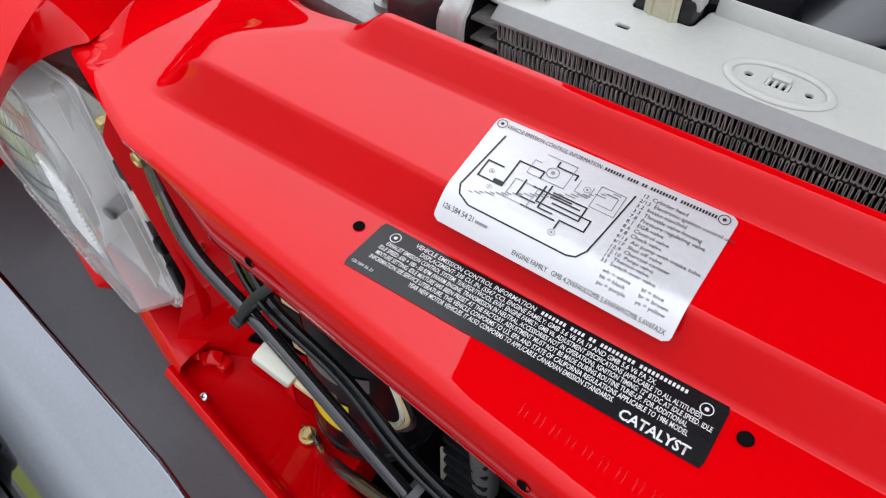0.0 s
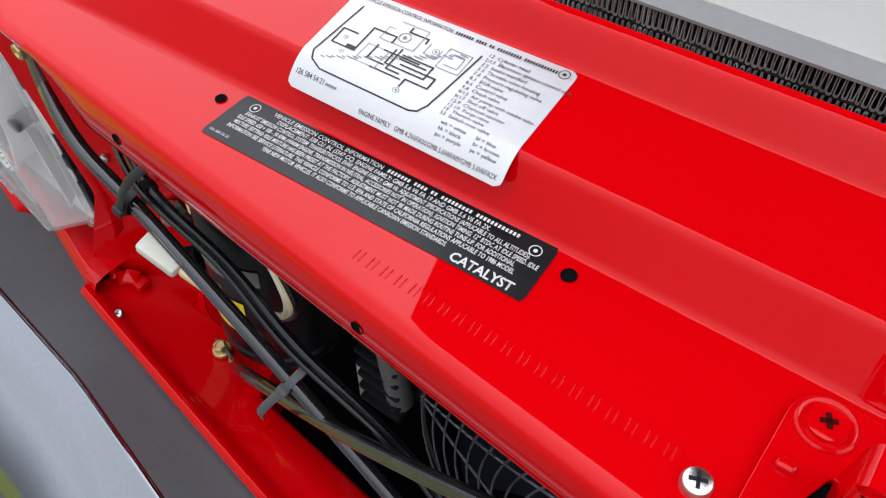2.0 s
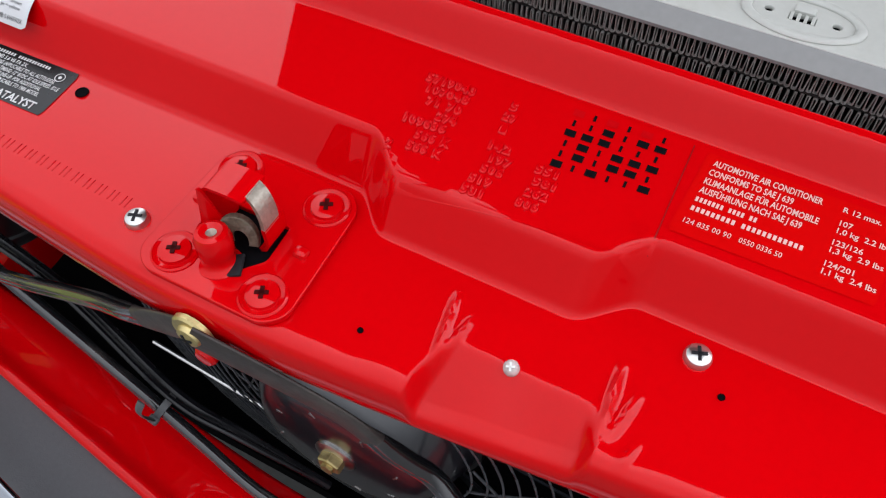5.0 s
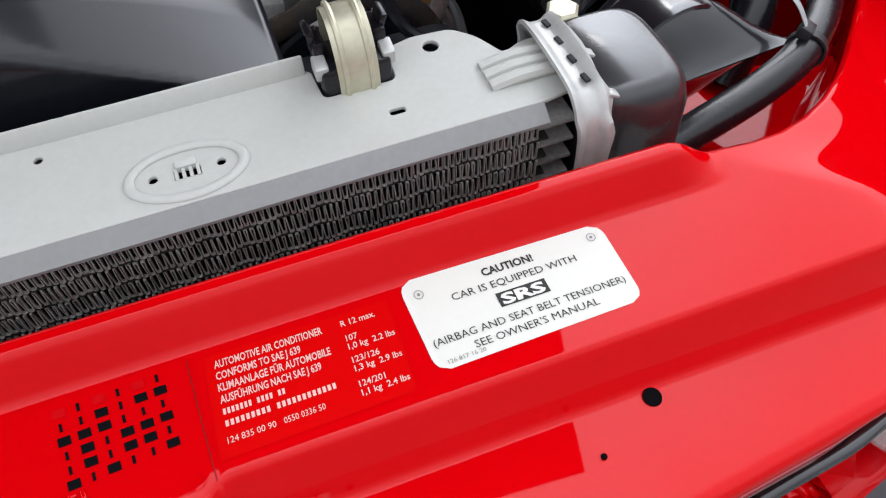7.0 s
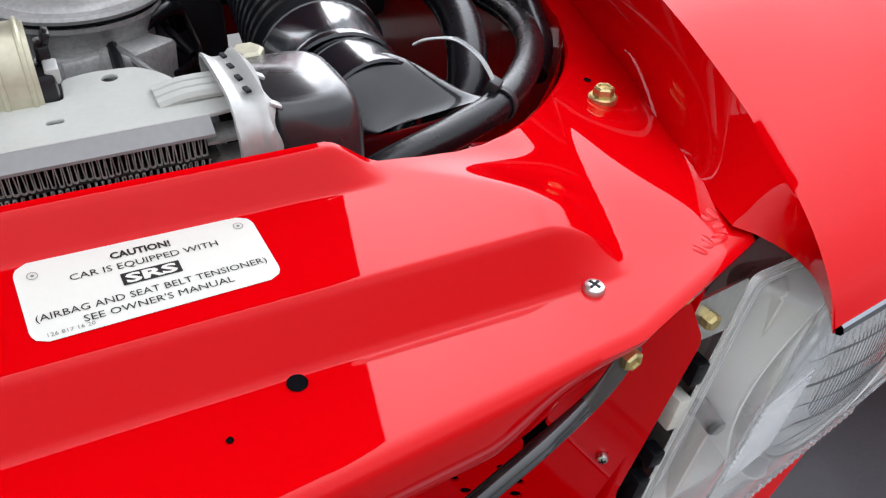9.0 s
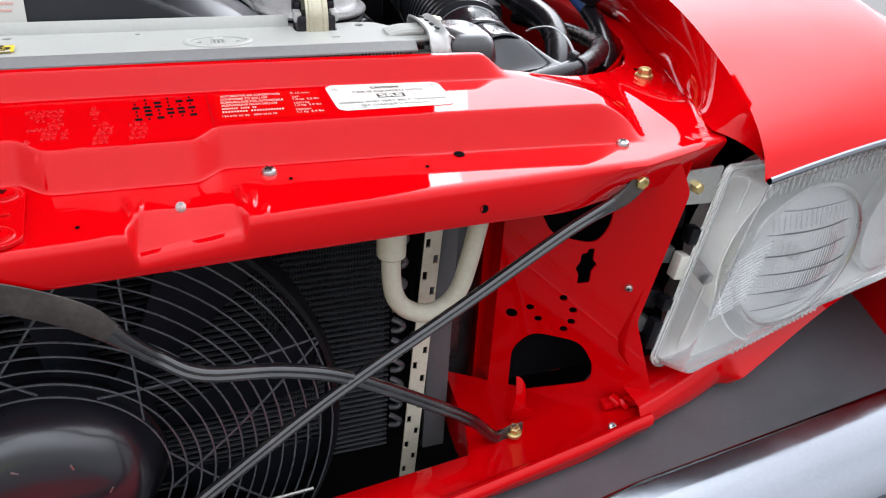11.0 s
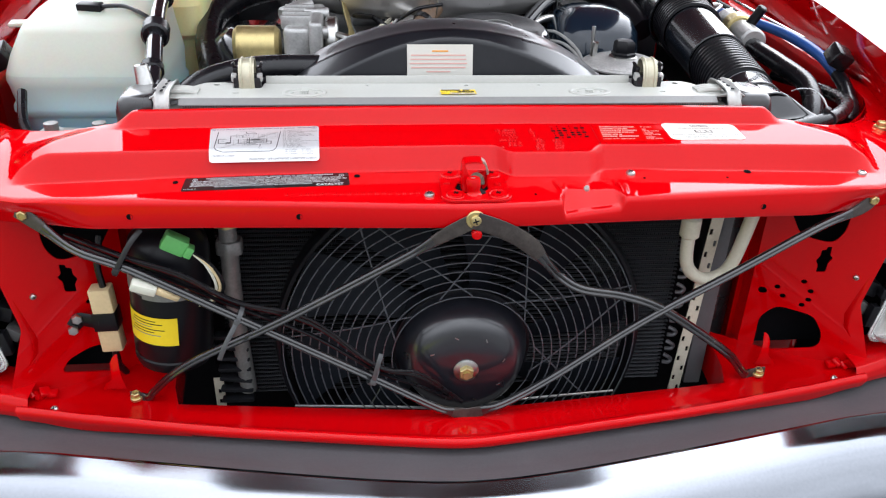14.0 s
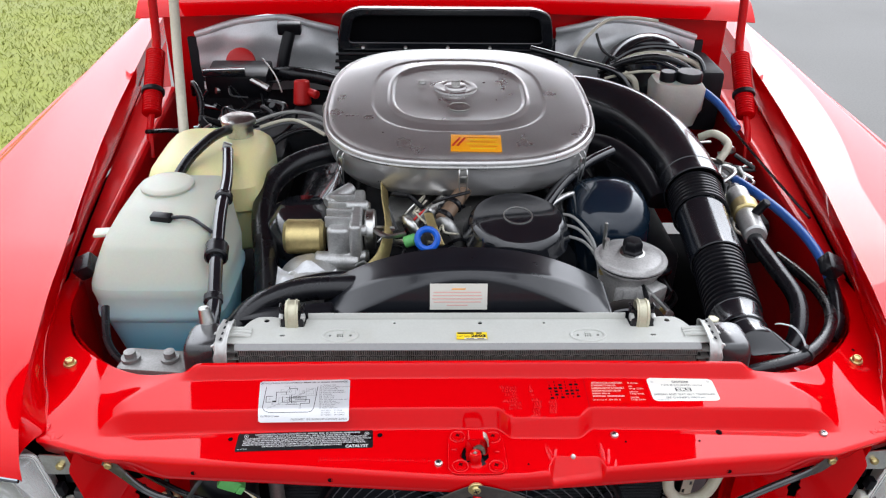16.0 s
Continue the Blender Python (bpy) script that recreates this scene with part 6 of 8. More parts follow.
        box(bm, (sg * x, lamp_face(x) - 0.0006, -0.0265 + 0.05 * (x - 0.572)), (0.0030, 0.0022, 0.020), (0, 0, 0), 0.0008, 1)
        clear_part("cover_flute", bm, LAMP_CLEAR, t)
    for k in range(20):
        x = 0.585 + 0.0052 * k
        bm = bmesh.new()
        box(bm, (sg * x, lamp_face(x) - 0.0004, -0.1945 + 0.23 * (x - 0.585)), (0.0026, 0.0018, 0.008), (0, 0, 0), 0.0006, 1)
        clear_part("cover_flute", bm, LAMP_CLEAR, t)
    # fixing tab, side lugs and dark adjuster parts in the gap
    P = lambda pts, r: round_poly([(sg * a, b) for a, b in pts], r)
    tab = plate([P([(0.508, -0.016), (0.546, -0.016), (0.541, -0.050), (0.503, -0.046)], 0.004), circle(sg * 0.520, -0.032, 0.003, 12)], 0.0016, F)
    for v in tab.vertices:
        v.co.y += 0.071 + 0.1 * (abs(v.co.x) - 0.52)
    part("fixing_tab", tab, STEEL, t, "grey metal fixing tab")
    bm = bmesh.new()
    lathe(bm, [(0.0045, 0), (0.0045, 0.004), (0.003, 0.0055), (0, 0.0055)], frame_of((sg * 0.520, 0.070, -0.032), (sg * 0.520, 0, -0.032)), 24, shape=hex_prof(1))
    part("tab_bolt", bm, BRASS, t)
    for k, (x, z, h) in enumerate(((0.533, -0.082, 0.016), (0.527, -0.112, 0.024), (0.521, -0.150, 0.012), (0.514, -0.182, 0.030))):
        bm = bmesh.new()
        box(bm, (sg * x, 0.078, z), (0.010, 0.012, h), (0, sg * 9, 0), 0.0015)
        part("side_lug", bm, LAMP_DULL if k == 1 else BLACK_PLASTIC, t)
    for k, (z, s) in enumerate(((-0.07, 0.012), (-0.105, 0.010), (-0.15, 0.012), (-0.178, 0.009))):
        bm = bmesh.new()
        box(bm, (sg * (0.520 - 0.10 * (-z - 0.07)), 0.100, z), (0.018, 0.03, s * 1.6), (0, 10 * k, 0), 0.002)
        part("adjuster", bm, (BLACK_PLASTIC, LAMP_GREY)[k % 2], t)
    return t


headlamp(-1)
headlamp(1)

# ---- radiator ----
def rounded_tank(bm, levels, n=48, e=0.42):
    """Stacks of rounded rectangles: centre x, y, half sizes, height."""
    rings = []
    for cx, cy, hx, hy, z in levels:
        ring = []
        for k in range(n):
            a = 2 * math.pi * k / n
            c, s = math.cos(a), math.sin(a)
            ring.append(bm.verts.new((cx + hx * math.copysign(abs(c) ** e, c), cy + hy * math.copysign(abs(s) ** e, s), z)))
        rings.append(ring)
    for a, b in zip(rings, rings[1:]):
        for k in range(n):
            bm.faces.new((a[k], a[(k + 1) % n], b[(k + 1) % n], b[k]))
    bm.faces.new(rings[0][::-1])
    bm.faces.new(rings[-1])
    return bm


rad = thing("radiator", "radiator with pale grey top plate, dark fins and plastic end tanks", "radiator", (0, 0.21, -0.3))
# near-black slab that gives the fins their dark depth
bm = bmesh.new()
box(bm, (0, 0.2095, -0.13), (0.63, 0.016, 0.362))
part("core_block", bm, SHADE_BLACK, rad)
for r in range(4):
    z0 = 0.0505 - 0.0118 * r
    pitch, hh = 0.00142, 0.0050
    rr = pitch / 2
    fa = []
    for k in range(440):
        x = -0.312 + pitch * k + 0.0002 * math.sin(k * 0.7 + r)
        y = 0.1905 + 0.0006 * math.sin(k * 0.55 + r)
        q = 1 if k % 2 else -1
        ln = 0.00025 * math.sin(k * 0.37 + 2 * r)
        fa += [(x - ln, y, z0 - q * (hh - rr)), (x + ln, y, z0 + q * (hh - rr))]
        fa += [(x + rr - rr * math.cos(a), y, z0 + q * (hh - rr + rr * math.sin(a))) for a in (0.7, 1.571, 2.44)]
    n = len(fa) - 1
    # light and shade of the folds painted: bright front edge, near-black depth
    for d0, d1, wall, mt, nm in ((0.0, 0.0014, 0.0005, FIN, "lit_fin_edge"), (0.0018, 0.010, 0.0005, FIN_SHADED, "shaded_fin_strip")):
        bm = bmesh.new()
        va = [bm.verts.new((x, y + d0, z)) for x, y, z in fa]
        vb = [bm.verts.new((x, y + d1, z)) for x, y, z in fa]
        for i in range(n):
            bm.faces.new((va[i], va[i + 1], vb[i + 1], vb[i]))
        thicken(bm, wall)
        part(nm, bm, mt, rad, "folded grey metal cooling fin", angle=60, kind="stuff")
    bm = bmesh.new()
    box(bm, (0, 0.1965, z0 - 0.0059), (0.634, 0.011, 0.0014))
    part("flat_tube", bm, FIN_SHADED, rad)
for sx in (-1, 1):
    for k in range(4):
        bm = bmesh.new()
        box(bm, (sx * 0.3215, 0.200, 0.0505 - 0.0118 * k), (0.018, 0.016, 0.0016))
        part("tube_end", bm, FIN, rad)
holes = [round_poly([(x - 0.0042, y - 0.0024), (x + 0.0042, y - 0.0024), (x + 0.0042, y + 0.0024), (x - 0.0042, y + 0.0024)], 0.0022) for x, y in ((-0.255, 0.2145), (0.255, 0.2145))]
holes += [circle(x, y, r, 12) for x, y, r in ((-0.2815, 0.2485, 0.0045), (0.2825, 0.2485, 0.0045), (0.017, 0.2425, 0.0038), (-0.103, 0.2425, 0.0026), (0.107, 0.2425, 0.0026), (-0.190, 0.2140, 0.0026), (-0.162, 0.2140, 0.0026), (0.150, 0.2140, 0.0026), (0.178, 0.2140, 0.0026))]
holes += [[(x - 0.006, 0.2100), (x + 0.006, 0.2100), (x + 0.006, 0.2160), (x - 0.006, 0.2160)] for x in (-0.176, 0.164)]
half = [(0.316, 0.1972), (0.334, 0.200), (0.334, 0.2365), (0.322, 0.236), (0.312, 0.2310), (0.304, 0.247), (0.295, 0.256), (0.276, 0.2575), (0.2625, 0.254), (0.2615, 0.233), (0.227, 0.233), (0.226, 0.2535)]
edge = half + [(-x, y) for x, y in reversed(half)]
top = plate([round_poly(edge, 0.004)] + holes, 0.0022, Matrix.Translation((0, 0, 0.0615)), 0.0006)
part("top_plate", top, RAD_PAINT, rad, "pale grey-white painted top plate")
bm = bmesh.new()
# near-black box: the shade seen through the plate's holes
box(bm, (0, 0.217, 0.048), (0.60, 0.030, 0.014))
part("plate_core", bm, SHADE_BLACK, rad)
bm = bmesh.new()
FP = [(0.1974, 0.0625), (0.1966, 0.0621), (0.1945, 0.0606), (0.1905, 0.0580), (0.1888, 0.0568), (0.1885, 0.0555), (0.1920, 0.0553)]
sheet(bm, lambda u, v: Vector((lerp(-0.316, 0.316, u), *FP[round(v * 6)])), 4, 6)
part("front_flange", bm, RAD_GREY, rad, "grey metal flange")
bm = bmesh.new()
box(bm, (0, 0.2530, 0.0665), (0.448, 0.0022, 0.010), (-14, 0, 0), 0.0008)
part("rear_flange", bm, RAD_PAINT, rad)
for sx in (-1, 1):
    cx = 0.164 if sx > 0 else -0.176
    bm = bmesh.new()
    ring = [Vector((cx + 0.0235 * math.cos(radians(q)), 0.2135 + 0.0135 * math.sin(radians(q)), 0.0630)) for q in range(0, 360, 10)]
    sheet(bm, lambda u, v: ring[round(u * 36) % 36] + (ring[round(u * 36) % 36] - Vector((cx, 0.2135, 0.063))).normalized() * 0.0024 * math.cos(2 * math.pi * v) + Vector((0, 0, 0.0013 * math.sin(2 * math.pi * v))), 36, 10)
    part("pressed_ridge", bm, RAD_PAINT, rad, angle=70)
    for k in range(4):
        bm = bmesh.new()
        box(bm, ((0.164 if sx > 0 else -0.176) - 0.0045 + 0.003 * k, 0.2128, 0.0618), (0.0014, 0.006, 0.0022))
        part("grille_bar", bm, RAD_PAINT, rad)
    bm = bmesh.new()
    box(bm, ((0.164 if sx > 0 else -0.176), 0.2175, 0.0632), (0.009, 0.004, 0.003), (15, 0, 0), 0.001)
    part("lug", bm, RAD_PAINT, rad)
    # end tank and clamp band
    bm = bmesh.new()
    rounded_tank(bm, [(sx * 0.361, 0.2115, 0.026, 0.034, -0.28), (sx * 0.361, 0.2115, 0.0265, 0.0335, 0.030), (sx * 0.361, 0.2115, 0.0262, 0.0325, 0.050), (sx * 0.360, 0.2115, 0.0245, 0.0305, 0.0600), (sx * 0.3585, 0.2115, 0.0215, 0.0275, 0.0655), (sx * 0.3565, 0.2115, 0.0185, 0.0240, 0.0675)], e=0.55)
    part("end_tank", bm, TANK_BLACK, rad, "black moulded plastic end tank", angle=50)
    BP = curve_pts([(0, 0.179, -0.06), (0, 0.177, 0.030), (0, 0.178, 0.054), (0, 0.184, 0.0660), (0, 0.196, 0.0708), (0, 0.230, 0.0712), (0, 0.243, 0.065), (0, 0.245, 0.045)], 5)
    bm = bmesh.new()

    def band(u, v):
        p = BP[min(len(BP) - 1, round(u * (len(BP) - 1)))]
        wave = 0.0012 * math.sin(u * 31) * S(0.8, 1, v)
        lip = 0.0035 * S(0.55, 0.8, v) - 0.004 * S(0.85, 1, v) + 0.003 * S(0.3, 0.0, v)
        return Vector((sx * (lerp(0.3235, 0.3415, v) + wave), p.y - lip * (1 if p.z < 0.06 else 0), p.z + lip * (1 if p.z > 0.05 else 0)))
    sheet(bm, band, len(BP) - 1, 12)
    thicken(bm, 0.0018)
    cb_ = part("clamp_band", bm, CLAMP, rad, "grey crimped metal clamp band")
    # black blocks drawn for the shade in the band's slots
    for k in range(4):
        bm = bmesh.new()
        box(bm, (sx * 0.333, 0.194 + 0.013 * k, 0.0722 - 0.0002 * k), (0.0022, 0.005, 0.0012), (0, 0, 8 * sx))
        part("crimp_slot_shade", bm, BLACK_MATT, cb_)
    for k in range(2):
        bm = bmesh.new()
        box(bm, (sx * 0.3425, 0.186 + 0.024 * k, 0.0672 + 0.003 * k), (0.006, 0.005, 0.0016), (0, sx * 30, 0), 0.0005)
        part("crimp_tab", bm, CLAMP, cb_)
    for k in range(3):
        bm = bmesh.new()
        tube(bm, [(sx * 0.298, 0.213 + 0.0065 * k, 0.0625), (sx * 0.310, 0.2125 + 0.0065 * k, 0.0652), (sx * 0.327, 0.212 + 0.0065 * k, 0.0655)], 0.0032, 8, 3)
        part("stiffening_rib", bm, RAD_PAINT, rad)
    # spring clip
    cl = thing("radiator_clip", "yellow zinc spring clip in a black rubber mount", "clip", (sx * 0.246, 0.253, 0.065), "radiator clips")
    bm = bmesh.new()
    box(bm, (sx * 0.2443, 0.2455, 0.062), (0.032, 0.023, 0.026), bevel=0.003)
    part("rubber_mount", bm, RUBBER, cl)
    for q in (-1, 1):
        bm = bmesh.new()
        box(bm, (sx * 0.2443 + q * 0.0135, 0.250, 0.078), (0.006, 0.014, 0.012), bevel=0.0015)
        part("mount_ear", bm, RUBBER, cl)
    bm = bmesh.new()
    tube(bm, [(sx * 0.2443, 0.2325, 0.060), (sx * 0.2443, 0.2335, 0.076), (sx * 0.2443, 0.2400, 0.088), (sx * 0.2443, 0.2500, 0.0925), (sx * 0.2443, 0.260, 0.088), (sx * 0.2443, 0.262, 0.068)], 0.0095, 10, 5, flat=0.12, up=(0, -1, 0.3))
    spring = part("spring_strip", bm, CLIP, cl)
    for q in (-0.0056, 0.0056):
        bm = bmesh.new()
        tube(bm, [(sx * 0.2443 + q, 0.2318, 0.060), (sx * 0.2443 + q, 0.2328, 0.0765), (sx * 0.2443 + q, 0.2395, 0.0890), (sx * 0.2443 + q, 0.2500, 0.0938), (sx * 0.2443 + q, 0.2608, 0.0890), (sx * 0.2443 + q, 0.263, 0.068)], 0.0014, 8, 5)
        part("pressed_rib", bm, CLIP, spring)
    for q in (-1, 1):
        bm = bmesh.new()
        box(bm, (sx * 0.2443 + q * 0.0150, 0.2405, 0.0735), (0.006, 0.009, 0.008), (12, 0, 0), 0.001)
        part("pale_pad", bm, CLAMP, cl)
        bm = bmesh.new()
        box(bm, (sx * 0.2443 + q * 0.0160, 0.2500, 0.0860), (0.003, 0.010, 0.006), (0, 20 * q, 0), 0.0008)
        part("rubber_horn", bm, RUBBER, cl)
bm = bmesh.new()
lathe(bm, [(0.0085, -0.02), (0.0085, 0.003), (0.007, 0.0045), (0, 0.0045)], Matrix.Translation((0.3475, 0.2450, 0.0635)), 6)
part("drain_plug", bm, CLIP, rad, "dull pale hexagonal plug")
bm = bmesh.new()
cyl(bm, (-0.362, 0.240, 0.062), (-0.366, 0.246, 0.088), 0.010, 0.008, 16, 0.002)
part("bleed_neck", bm, STEEL, rad)
bm = bmesh.new()
box(bm, (0.004, 0.2105, 0.0641), (0.042, 0.0155, 0.0006))
yl = solo("part_label", bm, YELLOW_LABEL, "yellow part label on the radiator top plate", "label", (0.004, 0.2105, 0.0641))
bm = bmesh.new()
box(bm, (0.0085, 0.2037, 0.0645), (0.030, 0.0028, 0.0004))
part("pale_strip", bm, WHITE_LABEL, yl)
for x, w, h, y in ((-0.0045, 0.022, 0.0026, 0.2156), (0.014, 0.008, 0.0026, 0.2156), (0.0015, 0.010, 0.0012, 0.2037), (0.0155, 0.009, 0.0012, 0.2037)):
    bm = bmesh.new()
    box(bm, (x, y, 0.0647), (w, h, 0.0003))
    part("text_bar", bm, INK, yl)
for txt, x, h, w in (("107 500", -0.0155, 0.0030, 0.0165), ("2603", 0.0025, 0.0052, 0.0205)):
    me = letters(txt, h, w, bold=0.0004 if h > 0.004 else 0.0)
    me.transform(Matrix.Translation((x, 0.2072, 0.0647)))
    part("figures", me, INK, yl)

# ---- fan shroud ----
shr = thing("fan_shroud", "black plastic fan shroud arch with a white label", "shroud", (0, 0.29, 0.0))
bm = bmesh.new()


def arch_h(x):
    """Rim height of the arch: a low segment of a circle."""
    return math.sqrt(max(0.0, 0.330 ** 2 - x * x)) - 0.2494


def shroud_skin(u, v):
    """Flat front face, then a bevel, broad at the ends, leaning back to the rim."""
    x = -0.216 * math.cos(math.pi * u)
    r = min(1.0, 0.02 + 1.19 * v)
    end = (x / 0.216) ** 2
    k = ramp(1 - 0.10 - 0.55 * end, 1.0, r, 0.02)
    back = 0.055 * max(0.0, v - 0.824) / 0.176
    return Vector((0.004 + x, 0.270 + 0.018 * r * (1 - end) + (0.012 + 0.045 * end) * k + back, 0.036 + r * max(0.002, arch_h(x)) + 0.003 * S(0.824, 1, v)))


sheet(bm, shroud_skin, 64, 40)
bmesh.ops.remove_doubles(bm, verts=bm.verts, dist=1e-5)
part("arch", bm, SHROUD, shr, angle=60)
for sx in (-1, 1):
    bm = bmesh.new()
    box(bm, (sx * 0.26, 0.285, 0.030 if sx < 0 else -0.015), (0.14, 0.03, 0.05), (0, sx * 6, 0), 0.006)
    part("side_wing", bm, BLACK_PLASTIC, shr)
fl = thing("fan_warning_label", "white label with faint orange lines on the fan shroud", "label", (-0.012, 0.282, 0.09))
bm = bmesh.new()
lm = Matrix.Translation((-0.012, 0.2775, 0.083)) @ pose(0, 0, 0, 79, 0, 0)
box(bm, (0, 0, 0), (0.082, 0.040, 0.0006), m=lm)
part("film", bm, WHITE_LABEL, fl)
for k in range(6):
    bm = bmesh.new()
    w = (0.02, 0.068, 0.070, 0.072, 0.068, 0.03)[k]
    box(bm, (0 if k in (0,) else -0.002, 0.012 - 0.005 * k, 0.0006), (w, 0.0016, 0.0003), m=lm)
    part("text_bar", bm, PINK_INK if k else ORANGE_LABEL, fl)

# ---- air cleaner ----
ac = thing("air_cleaner", "large brushed aluminium air cleaner with rounded lid and spring clips", "air cleaner", (0.008, 0.91, 0.08))
AC_C, AC_A, AC_B = (0.008, 0.905), 0.268, 0.285


def ac_out(a, f=1.0):
    c, s = math.cos(a), math.sin(a)
    e = 2 / 2.9
    return AC_A * f * math.copysign(abs(c) ** e, c), AC_B * f * math.copysign(abs(s) ** e, s)


def ac_ring(bm, levels, n=72):
    rings = []
    for f, z in levels:
        if f == 0:
            rings.append([bm.verts.new((AC_C[0], AC_C[1], z + 0.02))])
            continue
        ring = []
        for k in range(n):
            x, y = ac_out(2 * math.pi * k / n, f)
            ring.append(bm.verts.new((AC_C[0] + x, AC_C[1] + y, z + 0.02 + 0.055 * y)))
        rings.append(ring)
    for a, b in zip(rings, rings[1:]):
        for k in range(n):
            j = (k + 1) % n
            if len(b) == 1:
                bm.faces.new((a[k], a[j], b[0]))
            else:
                bm.faces.new((a[k], a[j], b[j], b[k]))
    return bm


part("lid", ac_ring(bmesh.new(), [(0.985, 0.118), (1.004, 0.122), (1.006, 0.128), (0.998, 0.1325), (0.984, 0.1335), (0.975, 0.1325), (0.968, 0.1335), (0.955, 0.1365), (0.93, 0.1385), (0.80, 0.1412), (0.665, 0.1435), (0.650, 0.1432), (0.640, 0.1418), (0.628, 0.1420), (0.545, 0.1425), (0.535, 0.1430), (0.522, 0.1468), (0.510, 0.1476), (0.497, 0.1468), (0.485, 0.1436), (0.475, 0.1430), (0.30, 0.1440), (0.10, 0.1445), (0, 0.1445)]), AC_ALU, ac, "brushed aluminium lid", angle=50)
part("lid_bead", ac_ring(bmesh.new(), [(0.998, 0.1175), (1.010, 0.119), (1.014, 0.122), (1.010, 0.125), (0.998, 0.1265)]), STEEL, ac)
part("bowl", ac_ring(bmesh.new(), [(0.86, 0.045), (0.93, 0.055), (0.975, 0.075), (0.992, 0.105), (0.992, 0.119)]), AC_ALU, ac, "aluminium lower bowl")
KM = Matrix.Translation((0.004, 0.925, 0.1665)) @ Matrix.Diagonal((0.9, 0.9, 0.8, 1))
bm = bmesh.new()
lathe(bm, [(0.050, -0.003), (0.049, 0.002), (0.044, 0.004), (0.034, 0.001), (0.026, 0.001), (0.024, 0.006), (0.018, 0.008), (0, 0.008)], KM, 40)
kn = part("centre_dish", bm, AC_ALU, ac)
bm = bmesh.new()
lathe(bm, [(0.010, 0.008), (0.010, 0.018), (0.008, 0.020), (0, 0.020)], KM, 24, shape=hex_prof(1))
part("centre_nut", bm, STEEL, kn)
bm = bmesh.new()
lathe(bm, [(0.022, 0), (0.022, 0.0015), (0.0195, 0.0015), (0.0195, 0.0005), (0, 0.0005)], Matrix.Translation((0.008, 0.828, 0.1612)) @ pose(0, 0, 0, 3, 0, 0), 32)
part("round_emblem", bm, STEEL, ac)
bm = bmesh.new()
lathe(bm, [(0.008, 0), (0.007, 0.005), (0, 0.006)], Matrix.Translation((-0.066, 0.950, 0.1675)), 18)
part("lid_screw", bm, STEEL, ac)
for a in (270, 222, 318, 180, 0, 140, 40):
    x, y = ac_out(radians(a), 1.0)
    o = Vector((AC_C[0] + x, AC_C[1] + y, 0.125 + 0.055 * y))
    d = Vector((x, y, 0)).normalized()
    sd = Vector((-d.y, d.x, 0))
    bm = bmesh.new()
    for q in (-1, 1):
        tube(bm, [o - d * 0.010 + sd * 0.006 * q + Vector((0, 0, 0.018)), o + d * 0.008 + sd * 0.007 * q + Vector((0, 0, 0.010)), o + d * 0.009 + sd * 0.007 * q + Vector((0, 0, -0.015)), o + d * 0.004 + sd * 0.003 * q + Vector((0, 0, -0.052))], 0.0014, 6, 4)
    box(bm, o + d * 0.006 + Vector((0, 0, -0.004)), (0.014, 0.005, 0.012), (0, 0, math.degrees(math.atan2(d.y, d.x)) + 90), 0.001)
    part("spring_clip", bm, STEEL, ac)
ol = thing("orange_label", "orange warning label on the aluminium air cleaner lid", "label", (0.032, 0.672, 0.15))
om = Matrix.Translation((0.033, 0.674, 0.1495)) @ pose(0, 0, 0, 6, 0, -2)
bm = bmesh.new()
box(bm, (0, 0, 0), (0.092, 0.062, 0.0008), m=om, bevel=0.0003)
part("film", bm, ORANGE_LABEL, ol)
for k in range(6):
    bm = bmesh.new()
    box(bm, (0.012, 0.020 - 0.008 * k, 0.0007), (0.058 - 0.006 * (k % 3), 0.0022, 0.0003), m=om)
    part("text_bar", bm, YELLOW_LABEL if k % 2 else mat("label_print_%d" % k, (0.7, 0.22, 0.01), 0.5), ol)
for k in range(2):
    bm = bmesh.new()
    box(bm, (-0.036 + 0.009 * k, 0.004, 0.0007), (0.004, 0.034, 0.0004), (0, 0, -24), m=om)
    part("flash_mark", bm, RED_PLASTIC, ol)

# ---- intake duct ----
duct = thing("intake_duct", "glossy black intake duct with ribbed bellows", "duct", (0.42, 0.6, 0.0))
path = [(0.235, 1.06, 0.085), (0.31, 1.05, 0.085), (0.385, 0.99, 0.080), (0.428, 0.89, 0.072), (0.446, 0.78, 0.064), (0.447, 0.70, 0.058)]
bm = bmesh.new()
tube(bm, path, lambda t: lerp(0.064, 0.055, t), 24, 8)
part("rear_elbow", bm, DUCT, duct)
segs = [((0.447, 0.71, 0.058), (0.446, 0.665, 0.054), 0.0575, 0), ((0.446, 0.665, 0.054), (0.436, 0.585, 0.047), 0.050, 1), ((0.436, 0.585, 0.047), (0.424, 0.445, 0.036), 0.0445, 0), ((0.424, 0.445, 0.036), (0.408, 0.312, 0.025), 0.0415, 1), ((0.408, 0.312, 0.025), (0.405, 0.268, 0.021), 0.0385, 0), ((0.405, 0.268, 0.021), (0.410, 0.240, 0.018), 0.0365, 0)]
